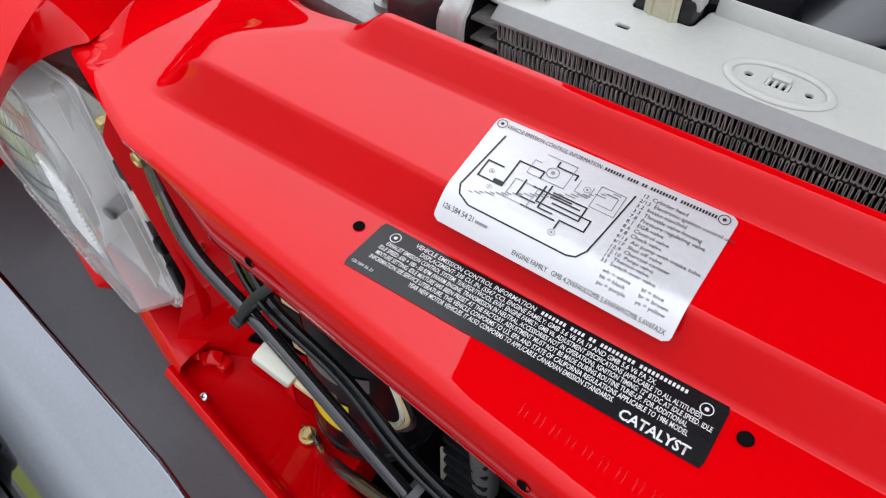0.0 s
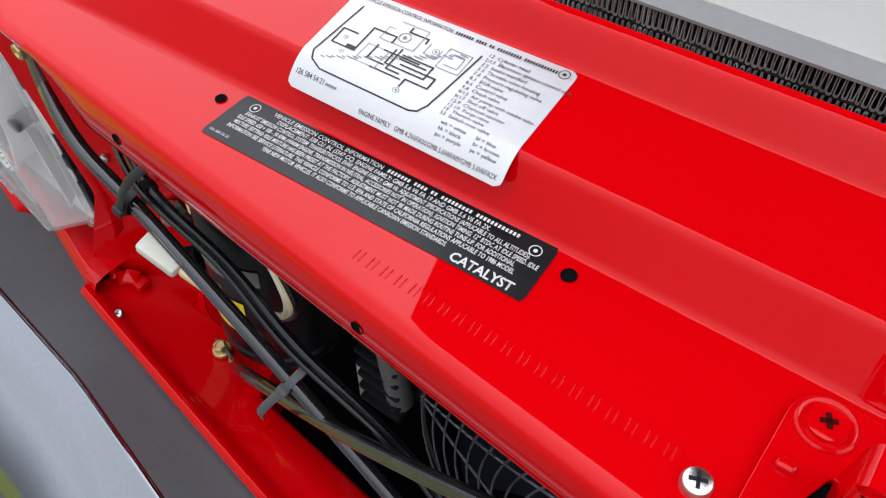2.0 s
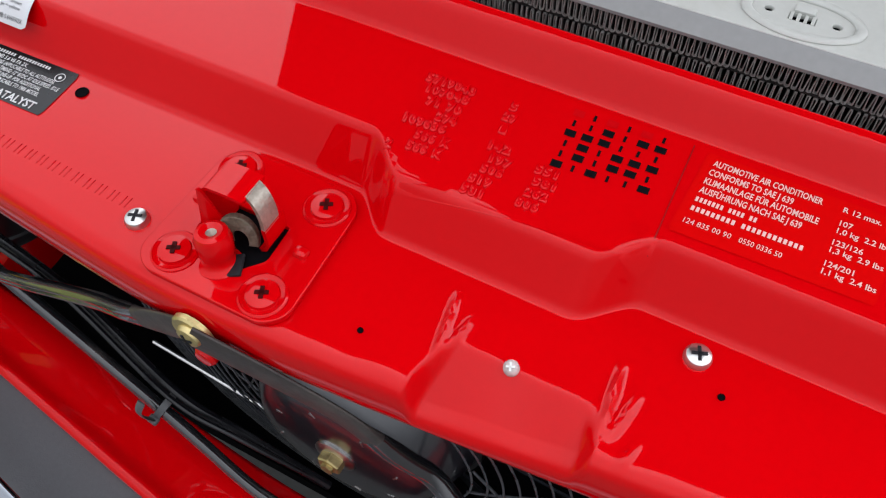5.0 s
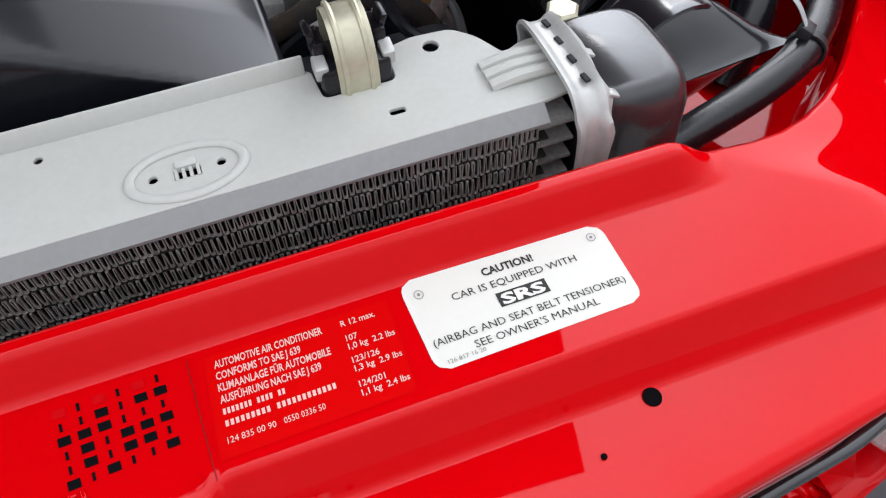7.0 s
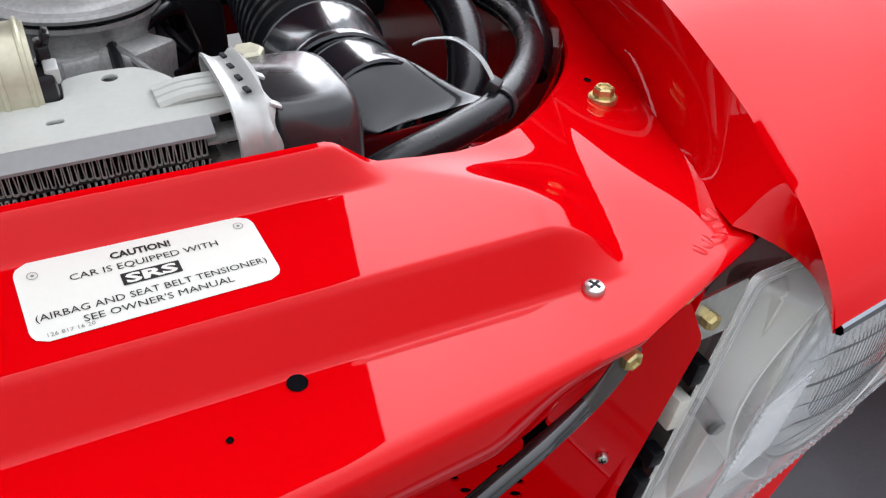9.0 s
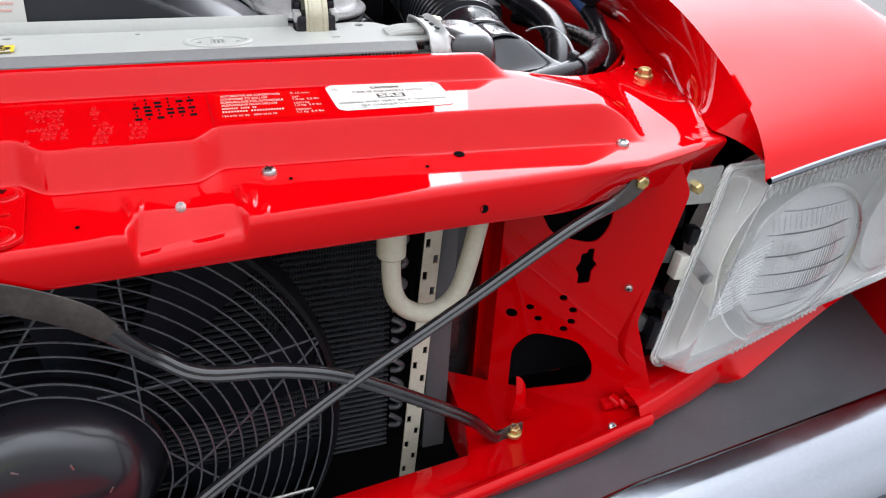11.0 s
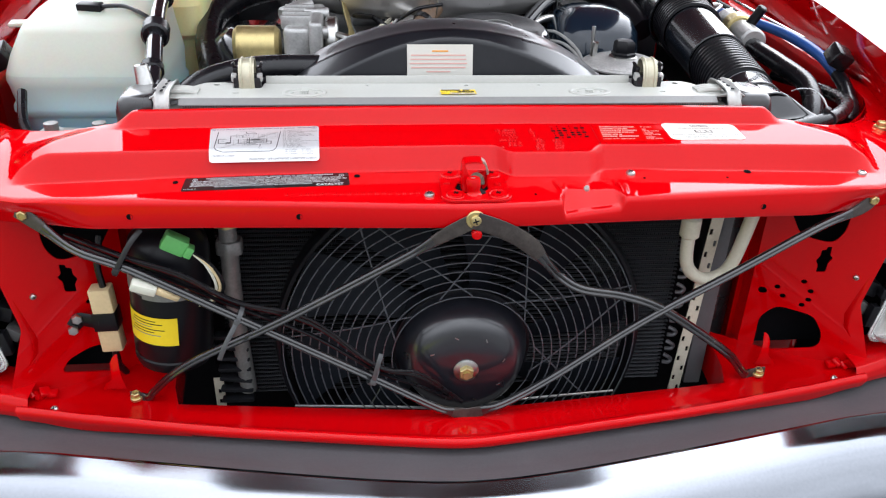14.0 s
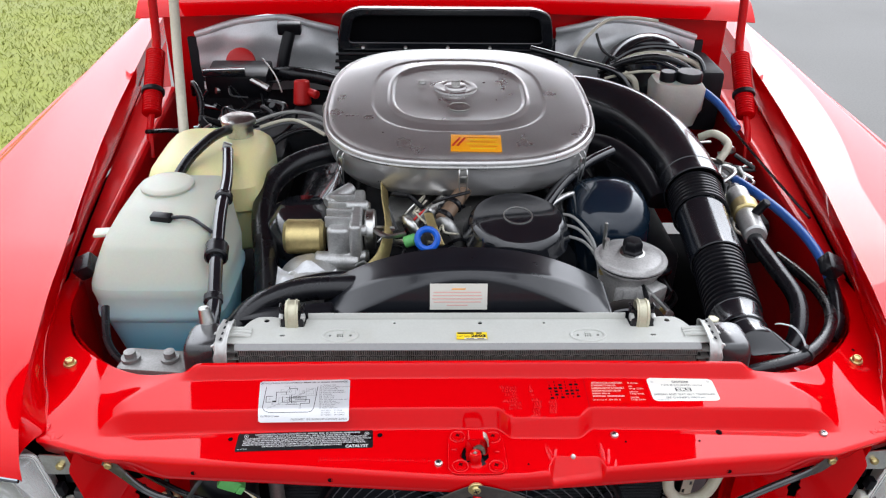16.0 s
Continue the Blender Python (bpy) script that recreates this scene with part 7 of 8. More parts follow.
for a, b, r, ribbed in segs:
    L = (Vector(b) - Vector(a)).length
    bm = bmesh.new()
    if ribbed:
        n = max(8, round(L / 0.0105))
        prof = []
        for i in range(n):
            z0 = L * i / n
            prof += [(r - 0.004, z0), (r - 0.004, z0 + L / n * 0.3), (r, z0 + L / n * 0.45), (r, z0 + L / n * 0.85)]
        prof.append((r - 0.004, L))
    else:
        prof = [(r * 0.97, -0.002), (r, 0.0), (r, L * 0.1), (r * 0.985, L * 0.12), (r * 0.985, L - 0.006), (r, L - 0.005), (r, L), (r * 0.96, L + 0.001)]
    lathe(bm, prof, frame_of(a, b), 40)
    part("bellows" if ribbed else "sleeve", bm, BLACK_PLASTIC if ribbed else DUCT, duct, angle=30)
bm = bmesh.new()
def snout(u, v):
    """From the round pipe to a flat lip that points into the corner."""
    a = 2 * math.pi * u
    k = S(0, 1, v)
    c = Vector((0.410, 0.242, 0.018)).lerp(Vector((0.444, 0.222, 0.022)), v)
    along, thick = Vector((1.0, 0.02, 0.08)).normalized(), Vector((0.0, 0.55, -0.83)).normalized()
    round_x, round_z = Vector((1, 0.1, 0)), Vector((0, 0.12, 1))
    p = (round_x * math.cos(a) + round_z * math.sin(a)) * 0.036
    q = along * 0.038 * math.cos(a) - thick * 0.0045 * math.sin(a)
    return c + p.lerp(q, k)


sheet(bm, snout, 40, 10, closed_u=True)
part("front_snout", bm, DUCT, duct)

# black rubber cable round the right corner with its tie
cb = thing("bay_edge_hose", "thick black hose tied along the rim of the bay", "hose", (0.5, 0.2, 0.03))
bm = bmesh.new()
tube(bm, [(0.366, 0.186, 0.010), (0.400, 0.191, 0.018), (0.442, 0.200, 0.023), (0.478, 0.215, 0.025), (0.510, 0.242, 0.024), (0.541, 0.281, 0.020), (0.568, 0.331, 0.012), (0.584, 0.390, 0.004), (0.586, 0.460, -0.004), (0.57, 0.54, -0.010)], 0.0094, 14)
part("hose", bm, RUBBER, cb)
zt = thing("cable_tie", "grey nylon cable tie with a long raised tail", "cable tie", (0.478, 0.208, 0.026), "cable ties")
tm = frame_of((0.478, 0.215, 0.025), (0.51, 0.242, 0.024))
bm = bmesh.new()
lathe(bm, [(0.0096, -0.0024), (0.0108, -0.0024), (0.0108, 0.0024), (0.0096, 0.0024), (0.0096, -0.0024)], tm, 24)
part("loop", bm, BLACK_TIE, zt)
bm = bmesh.new()
box(bm, (0.475, 0.217, 0.0365), (0.009, 0.007, 0.007), (20, 0, 40), 0.001)
part("lock", bm, BLACK_TIE, zt)
bm = bmesh.new()
tube(bm, [(0.475, 0.217, 0.0385), (0.470, 0.226, 0.050), (0.461, 0.238, 0.057), (0.450, 0.250, 0.054), (0.444, 0.255, 0.050)], 0.0034, 8, 8, flat=0.25, up=(0.3, 0, 1))
tail = part("tail", bm, mat("pale_nylon_tie", (0.36, 0.38, 0.38), 0.5, var=0.1), zt, "pale grey ridged tail")
for k in range(16):
    c = Vector((0.4715, 0.2235, 0.0480)).lerp(Vector((0.4605, 0.2385, 0.0580)), k / 15)
    c.z += 0.0022 * math.sin(k / 15 * math.pi)
    bm = bmesh.new()
    box(bm, c, (0.0042, 0.00035, 0.0006), (35, 0, 38))
    part("ridge", bm, BLACK_TIE, tail)


# ---- hoses and lines ----
def hose(name, pts, r, material, label, category="hose", n=12):
    bm = bmesh.new()
    c = Vector(pts[len(pts) // 2])
    tube(bm, pts, r, n)
    return solo(name, bm, material, label, category, c)


cool_hose = hose("coolant_hose", [(0.535, 0.70, 0.045), (0.520, 0.60, 0.045), (0.505, 0.50, 0.045), (0.510, 0.42, 0.040), (0.515, 0.34, 0.030), (0.492, 0.275, 0.008), (0.462, 0.25, -0.025)], 0.0135, RUBBER, "thick black coolant hose curving into the bay corner")
bm = bmesh.new()
lathe(bm, [(0.0137, -0.006), (0.0148, -0.006), (0.0148, 0.006), (0.0137, 0.006), (0.0137, -0.006)], frame_of((0.5215, 0.61, 0.045), (0.519, 0.58, 0.045)), 28)
band = part("hose_clamp", bm, STEEL, cool_hose, "bright steel clamp band")
bm = bmesh.new()
box(bm, (0.5215, 0.61, 0.062), (0.010, 0.014, 0.007), (0, 0, 8), 0.001)
part("clamp_screw", bm, STEEL, band)
fit = thing("hose_fitting", "brass and grey metal fitting joining two hoses", "fitting", (0.515, 0.58, 0.045))
bm = bmesh.new()
cyl(bm, (0.527, 0.665, 0.052), (0.505, 0.505, 0.052), 0.020, n=24, bevel=0.003)
part("sleeve", bm, CAST, fit)
bm = bmesh.new()
cyl(bm, (0.521, 0.612, 0.054), (0.514, 0.575, 0.054), 0.024, n=24, bevel=0.003)
part("collar", bm, BRASS, fit)
bm = bmesh.new()
cyl(bm, (0.516, 0.56, 0.06), (0.530, 0.545, 0.098), 0.008, n=14, bevel=0.002)
part("valve", bm, BLACK_PLASTIC, fit)
blue = hose("blue_hose", [(0.545, 0.74, 0.05), (0.568, 0.66, 0.052), (0.590, 0.56, 0.050), (0.600, 0.47, 0.040), (0.594, 0.39, 0.024)], 0.0085, BLUE, "blue vacuum hose along the rail")
bm = bmesh.new()
tube(bm, [(0.5955, 0.405, 0.028), (0.593, 0.38, 0.021), (0.586, 0.35, 0.012), (0.576, 0.32, 0.002), (0.56, 0.30, -0.010)], 0.0100, 12)
part("end_sleeve", bm, RUBBER, blue, "black rubber sleeve")
hose("vacuum_hose", [(0.50, 1.22, 0.09), (0.56, 1.18, 0.10), (0.61, 1.08, 0.085), (0.63, 0.97, 0.06)], 0.009, BLUE, "blue hose near the brake tank")
hose("breather_hose", [(-0.175, 0.80, 0.085), (-0.24, 0.785, 0.082), (-0.31, 0.755, 0.070), (-0.352, 0.70, 0.050), (-0.355, 0.62, 0.025), (-0.335, 0.52, 0.00), (-0.325, 0.44, -0.04)], 0.021, RUBBER, "large black bent hose under the air cleaner", n=16)
hose("radiator_hose", [(-0.345, 0.262, 0.020), (-0.31, 0.305, 0.045), (-0.25, 0.335, 0.055), (-0.17, 0.345, 0.055), (-0.08, 0.36, 0.045)], 0.018, RUBBER, "black top radiator hose beside the shroud", n=16)
hose("oil_line", [(-0.37, 0.27, 0.0), (-0.30, 0.36, 0.03), (-0.22, 0.41, 0.03), (-0.12, 0.43, 0.02)], 0.009, RUBBER, "thin black hose behind the radiator hose")
strut = thing("tied_pipe", "black pipe with clamps beside the washer tank", "pipe", (-0.385, 0.4, 0.1))
bm = bmesh.new()
tube(bm, [(-0.425, 0.705, 0.120), (-0.405, 0.60, 0.112), (-0.392, 0.48, 0.104), (-0.374, 0.36, 0.088), (-0.362, 0.28, 0.066), (-0.362, 0.248, 0.05)], 0.0105, 14)
part("pipe", bm, BLACK_GLOSS, strut)
for p, q, r in (((-0.399, 0.545, 0.108), (-0.397, 0.530, 0.107), 0.015), ((-0.380, 0.400, 0.095), (-0.376, 0.370, 0.090), 0.018), ((-0.366, 0.300, 0.072), (-0.364, 0.285, 0.066), 0.014)):
    bm = bmesh.new()
    cyl(bm, p, q, r, n=18, bevel=0.003)
    part("clamp", bm, RUBBER, strut)
bm = bmesh.new()
box(bm, (-0.427, 0.708, 0.125), (0.016, 0.010, 0.018), (0, 20, 0), 0.002)
part("end_bracket", bm, STEEL, strut)
hose("tank_hose", [(-0.438, 0.815, 0.120), (-0.462, 0.75, 0.128), (-0.490, 0.68, 0.115), (-0.505, 0.63, 0.095)], 0.0095, RUBBER, "black hose draped across the tanks")
for k in range(2):
    hose("vacuum_line", [(-0.395, 0.86, 0.098 + 0.006 * k), (-0.33, 0.88, 0.106 + 0.006 * k), (-0.26, 0.84 - 0.01 * k, 0.100)], 0.0035, CREAM_PIPE if k else TIE, "thin pale vacuum line by the air cleaner", "hose", 8)

# ---- tanks ----
wash = thing("washer_tank", "milky plastic washer tank half full of blue fluid", "tank", (-0.48, 0.47, -0.2))


def fluid_shell(name, col, fluid, z0, z1):
    """Milky plastic with fluid behind it: the fluid's colour fades in below its level."""
    m = mat(name, col, 0.38, var=0.04, scale=10, sss=0.4, bump=0.06, bscale=60)
    n, l = m.node_tree.nodes, m.node_tree.links
    b = n["Principled BSDF"]
    src = b.inputs["Base Color"].links[0].from_socket
    co = n.new("ShaderNodeTexCoord")
    sp = n.new("ShaderNodeSeparateXYZ")
    l.new(co.outputs["Object"], sp.inputs[0])
    r = n.new("ShaderNodeMapRange")
    r.interpolation_type = "SMOOTHSTEP"
    r.inputs["From Min"].default_value, r.inputs["From Max"].default_value, r.inputs["To Min"].default_value, r.inputs["To Max"].default_value = z0, z1, 1.0, 0.0
    l.new(sp.outputs["Z"], r.inputs["Value"])
    mx = n.new("ShaderNodeMix")
    mx.data_type = "RGBA"
    mx.inputs["B"].default_value = (*fluid, 1)
    l.new(r.outputs["Result"], mx.inputs["Factor"])
    l.new(src, mx.inputs["A"])
    l.new(mx.outputs["Result"], b.inputs["Base Color"])
    return m


FLUID = fluid_shell("milky_tank_with_blue_fluid", (0.44, 0.45, 0.38), (0.13, 0.42, 0.56), 0.13, 0.265)
part("upper_shell", rounded_tank(bmesh.new(), [(-0.479, 0.468, 0.102, 0.1105, 0.040), (-0.480, 0.480, 0.096, 0.108, 0.060), (-0.480, 0.500, 0.087, 0.104, 0.086), (-0.480, 0.508, 0.0845, 0.104, 0.092), (-0.479, 0.540, 0.081, 0.086, 0.102), (-0.479, 0.556, 0.075, 0.070, 0.1070), (-0.479, 0.560, 0.066, 0.062, 0.109)], e=0.33), FLUID, wash, "milky white upper shell")
part("lower_shell", rounded_tank(bmesh.new(), [(-0.448, 0.425, 0.050, 0.064, -0.190), (-0.450, 0.427, 0.062, 0.076, -0.172), (-0.460, 0.434, 0.078, 0.089, -0.085), (-0.470, 0.448, 0.0945, 0.1015, -0.012)], e=0.33), FLUID, wash, "blue fluid showing through the shell")
part("fluid_band", rounded_tank(bmesh.new(), [(-0.472, 0.450, 0.0975, 0.1035, -0.012), (-0.473, 0.452, 0.102, 0.108, -0.006), (-0.473, 0.453, 0.102, 0.108, 0.000), (-0.473, 0.453, 0.0985, 0.105, 0.005), (-0.477, 0.462, 0.1015, 0.1090, 0.026), (-0.478, 0.464, 0.103, 0.1105, 0.032), (-0.479, 0.468, 0.102, 0.1105, 0.040)], e=0.33), FLUID, wash)
bm = bmesh.new()
lathe(bm, [(0.043, 0), (0.0445, 0.002), (0.0445, 0.006), (0.042, 0.0085), (0.034, 0.0095), (0, 0.0095)], Matrix.Translation((-0.503, 0.580, 0.107)), 36)
part("filler_cap", bm, WHITE_TANK, wash)
bm = bmesh.new()
box(bm, (-0.565, 0.455, 0.088), (0.045, 0.024, 0.006), (0, 0, 8), 0.002)
part("fixing_ear", bm, WHITE_TANK, wash)
bm = bmesh.new()
box(bm, (-0.482, 0.468, 0.1075), (0.034, 0.016, 0.012), (8, 0, -10), 0.002)
part("level_plug", bm, BLACK_PLASTIC, wash)
bm = bmesh.new()
tube(bm, [(-0.466, 0.466, 0.109), (-0.435, 0.462, 0.110), (-0.405, 0.440, 0.104), (-0.388, 0.43, 0.094)], 0.003, 8)
part("plug_lead", bm, RUBBER, wash)
cool = thing("expansion_tank", "yellowed plastic coolant expansion tank with metal cap", "tank", (-0.47, 0.76, -0.1))
part("shell", rounded_tank(bmesh.new(), [(-0.452, 0.75, 0.070, 0.075, -0.075), (-0.456, 0.75, 0.088, 0.095, -0.060), (-0.460, 0.75, 0.094, 0.102, 0.005), (-0.462, 0.75, 0.096, 0.104, 0.018), (-0.464, 0.75, 0.106, 0.114, 0.028), (-0.466, 0.75, 0.107, 0.115, 0.074), (-0.467, 0.757, 0.101, 0.108, 0.090), (-0.468, 0.763, 0.090, 0.098, 0.099), (-0.470, 0.77, 0.076, 0.086, 0.103)], e=0.36), YELLOW_TANK, cool, "yellowed plastic shell")
bm = bmesh.new()
lathe(bm, [(0.027, -0.02), (0.027, 0.010), (0.033, 0.012), (0.034, 0.018), (0.033, 0.024), (0.024, 0.028), (0, 0.028)], Matrix.Translation((-0.428, 0.822, 0.115)), 36, shape=lambda a: 1 + 0.03 * math.cos(8 * a))
part("metal_cap", bm, STEEL, cool, "dull metal pressure cap")

# ---- engine ----
eng = thing("engine_block", "dark engine block below the air cleaner", "engine", (0, 0.85, -0.4))
bm = bmesh.new()
box(bm, (0, 0.90, -0.17), (0.46, 0.66, 0.30), bevel=0.02)
part("block", bm, BLACK_MATT, eng)
for sx in (-1, 1):
    bm = bmesh.new()
    box(bm, (sx * 0.25, 0.88, -0.03), (0.13, 0.56, 0.09), (0, sx * 32, 0), 0.025, 4)
    part("cam_cover", bm, BLACK_GLOSS, eng, "glossy black cam cover")
bm = bmesh.new()
box(bm, (0.0, 0.66, 0.0), (0.26, 0.12, 0.06), bevel=0.012)
part("intake_manifold", bm, OIL_GREY, eng)
for k in range(4):
    bm = bmesh.new()
    x = -0.10 + 0.066 * k
    tube(bm, [(x, 0.60, 0.03), (x + 0.01, 0.57, 0.045), (x + 0.03, 0.56, 0.02), (x + 0.04, 0.57, -0.02)], 0.010, 10)
    part("fuel_pipe", bm, (STEEL, CAST, BLACK_GLOSS, OIL_GREY)[k], eng)
rg = random.Random(11)
for k in range(26):
    x, y = rg.uniform(-0.14, 0.05), rg.uniform(0.48, 0.66)
    bm = bmesh.new()
    pts = [(x, y, rg.uniform(0.0, 0.05))]
    for i in range(3):
        p = pts[-1]
        pts.append((p[0] + rg.uniform(-0.035, 0.035), p[1] + rg.uniform(-0.03, 0.03), max(-0.03, min(0.06, p[2] + rg.uniform(-0.03, 0.03)))))
    tube(bm, pts, rg.choice((0.002, 0.003, 0.0045)), 6, 5)
    part("wire", bm, rg.choice((BLACK_PLASTIC, BLACK_PLASTIC, RUBBER, STEEL, CREAM_PIPE, TIE)), eng)
bm = bmesh.new()
cyl(bm, (-0.052, 0.60, 0.040), (-0.022, 0.635, 0.050), 0.016, n=20, bevel=0.003)
part("hose_clamp", bm, STEEL, eng)

# distributor cover
dist = thing("distributor_cover", "glossy black round cover with a raised round emblem", "cover", (0.10, 0.54, 0.0))
DC = Matrix.Translation((0.102, 0.563, -0.018)) @ pose(0, 0, 0, 6, 0, 0)
bm = bmesh.new()
lathe(bm, [(0.082, -0.05), (0.085, 0.030), (0.086, 0.040), (0.094, 0.042), (0.0955, 0.046), (0.092, 0.052), (0.087, 0.066), (0.083, 0.076), (0.077, 0.0805), (0.073, 0.080), (0.068, 0.0800), (0.040, 0.083), (0, 0.084)], DC, 60, shape=lambda a: 1.0 - 0.045 * math.exp(-((math.degrees(a) % 360 - 340) / 7.0) ** 2) - 0.045 * math.exp(-((math.degrees(a) % 360 - 235) / 7.0) ** 2))
part("cover", bm, BLACK_GLOSS, dist)
bm = bmesh.new()
lathe(bm, [(0.026, 0.0835), (0.026, 0.0850), (0.0238, 0.0850), (0.0238, 0.0838)], DC, 36)
part("round_emblem", bm, STEEL, dist)
for k in range(3):
    bm = bmesh.new()
    tube(bm, [(0.178 - 0.004 * k, 0.60 - 0.022 * k, 0.044 - 0.008 * k), (0.205 + 0.006 * k, 0.575 - 0.022 * k, 0.050 - 0.012 * k), (0.232 + 0.004 * k, 0.530 - 0.016 * k, 0.030 - 0.014 * k), (0.238, 0.49 - 0.01 * k, 0.0 - 0.014 * k)], 0.0026, 8)
    part("ignition_lead", bm, PALE_LEAD, dist)

# steering pump reservoir
ps_ = thing("steering_reservoir", "grey metal power steering reservoir with black cap", "reservoir", (0.272, 0.425, -0.05))
PM = Matrix.Translation((0.288, 0.478, -0.056))
bm = bmesh.new()
lathe(bm, [(0.040, -0.09), (0.042, -0.02), (0.047, -0.012), (0.049, 0.055), (0.054, 0.068), (0.0575, 0.0715), (0.0575, 0.0750)], PM, 48)
part("can", bm, PUMP_GREY, ps_, "oily grey cast body")
bm = bmesh.new()
lathe(bm, [(0.0560, 0.0752), (0.0570, 0.0756), (0.0570, 0.0778), (0.0560, 0.0782), (0.03, 0.0782)], PM, 48)
part("gasket", bm, BLACK_MATT, ps_)
bm = bmesh.new()
lathe(bm, [(0.057, 0.0784), (0.0605, 0.0790), (0.0612, 0.0815), (0.0600, 0.0838), (0.0530, 0.0842), (0.0510, 0.0866), (0.0480, 0.0882), (0.0300, 0.0900), (0.018, 0.0915), (0, 0.0915)], PM, 60)
part("lid", bm, PUMP_GREY, ps_, "pale grey pressed lid with a rim")
bm = bmesh.new()
lathe(bm, [(0.0165, 0.0905), (0.0165, 0.098), (0.0145, 0.100), (0.0145, 0.113), (0.0115, 0.117), (0, 0.118)], PM, 36, shape=hex_prof(1))
part("cap_nut", bm, BLACK_PLASTIC, ps_)
bm = bmesh.new()
lathe(bm, [(0.021, 0.0900), (0.0215, 0.0935), (0.018, 0.0948), (0.0, 0.0948)], PM, 36)
part("cap_washer", bm, STEEL, ps_)
bm = bmesh.new()
cyl(bm, (0.247, 0.505, 0.028), (0.247, 0.510, 0.075), 0.0032, n=10, bevel=0.0005)
part("filler_rod", bm, STEEL, ps_)
bm = bmesh.new()
box(bm, (0.292, 0.431, -0.024), (0.056, 0.018, 0.044), (-6, 0, 14), 0.004)
part("front_boss", bm, PUMP_GREY, ps_)
bm = bmesh.new()
box(bm, (0.316, 0.430, -0.020), (0.050, 0.030, 0.040), (0, 6, 40), 0.005)
part("side_boss", bm, PUMP_GREY, ps_)
bm = bmesh.new()
box(bm, (0.268, 0.424, -0.026), (0.030, 0.008, 0.050), (-4, 4, 6), 0.002)
part("cover_plate", bm, PUMP_GREY, ps_)
bm = bmesh.new()
box(bm, (0.334, 0.425, -0.052), (0.022, 0.040, 0.030), (0, 30, 30), 0.004)
part("bracket_arm", bm, PUMP_GREY, ps_)
bm = bmesh.new()
tube(bm, [(0.318, 0.452, 0.0), (0.338, 0.458, 0.008), (0.352, 0.470, 0.004), (0.358, 0.50, -0.02)], 0.0065, 10)
part("return_pipe", bm, RUBBER, ps_)
bm = bmesh.new()
box(bm, (0.225, 0.440, -0.044), (0.032, 0.016, 0.028), (0, 14, 10), 0.005)
part("belt_tensioner", bm, PUMP_GREY, ps_)
for x, y, z in ((0.219, 0.431, -0.044), (0.240, 0.470, 0.004), (0.333, 0.411, -0.036)):
    bm = bmesh.new()
    lathe(bm, [(0.007, 0), (0.007, 0.003), (0.0045, 0.003), (0.0045, 0.008), (0, 0.008)], frame_of((x, y, z), (x + 0.002, y - 0.03, z + 0.006)), 6)
    part("bolt", bm, BRASS, ps_)

belt_p = thing("belt_pulley", "black belt pulley with worn brown belt beside the radiator", "pulley", (0.270, 0.40, -0.08))
bm = bmesh.new()
lathe(bm, [(0.0, 0.004), (0.030, 0.004), (0.050, 0.010), (0.058, 0.004), (0.064, 0.004), (0.065, 0.008), (0.059, 0.018), (0.065, 0.028), (0.063, 0.031), (0.03, 0.031), (0, 0.028)], frame_of((0.272, 0.418, -0.082), (0.272, 0.30, -0.082)), 48)
part("wheel", bm, BLACK_GLOSS, belt_p)
bm = bmesh.new()
bpts = [(0.272 + 0.0665 * math.cos(radians(a)), 0.400, -0.082 + 0.0665 * math.sin(radians(a))) for a in range(10, 121, 12)] + [(0.20, 0.400, -0.036), (0.14, 0.400, -0.07), (0.10, 0.400, -0.095)]
tube(bm, bpts, 0.0095, 10, 4, flat=0.38, up=(0, 1, 0))
worn = part("belt", bm, mat("worn_belt", (0.040, 0.034, 0.032), 0.62, var=0.35, scale=40, stain=(0.16, 0.09, 0.04), stain_amt=0.5), belt_p)
for k in range(9):
    c, d = Vector(bpts[10]), Vector(bpts[11])
    q = c.lerp(d, k / 11 - 0.1)
    bm = bmesh.new()
    box(bm, (q.x, q.y - 0.001, q.z + 0.0042), (0.0036, 0.011, 0.0010), (0, -29, 0), 0.0003)
    part("worn_rib", bm, WORN_RIB, worn, "brown worn rib")

# black dome cover and belt housing
dome = thing("air_pump_cover", "glossy dark blue-black domed cover", "cover", (0.28, 0.59, 0.0))
bm = bmesh.new()
rounded_tank(bm, [(x, y + 0.05, a, b, z + 0.02) for x, y, a, b, z in ((0.278, 0.58, 0.072, 0.075, -0.08), (0.278, 0.58, 0.075, 0.080, -0.01), (0.279, 0.585, 0.072, 0.076, 0.025), (0.280, 0.595, 0.060, 0.062, 0.046), (0.281, 0.602, 0.040, 0.040, 0.055), (0.282, 0.605, 0.015, 0.015, 0.058))], e=0.7)
part("dome", bm, NAVY_GLOSS, dome, angle=70)
bm = bmesh.new()
tube(bm, [(0.248, 0.50, -0.03), (0.247, 0.495, 0.03), (0.247, 0.49, 0.055)], 0.0045, 8)
part("dipstick", bm, STEEL, dome)

# compressor and fuel pump on the left
cmpr = thing("air_pump", "grey cast air pump with yellow zinc motor can", "pump", (-0.21, 0.53, 0.0))
bm = bmesh.new()
cyl(bm, (-0.300, 0.525, 0.040), (-0.232, 0.525, 0.040), 0.030, n=32, bevel=0.006)
part("motor_can", bm, BRASS, cmpr)
bm = bmesh.new()
box(bm, (-0.203, 0.545, 0.034), (0.040, 0.125, 0.085), (0, 0, 0), 0.008, 3)
pump_body = part("casting", bm, CAST, cmpr)
bm = bmesh.new()
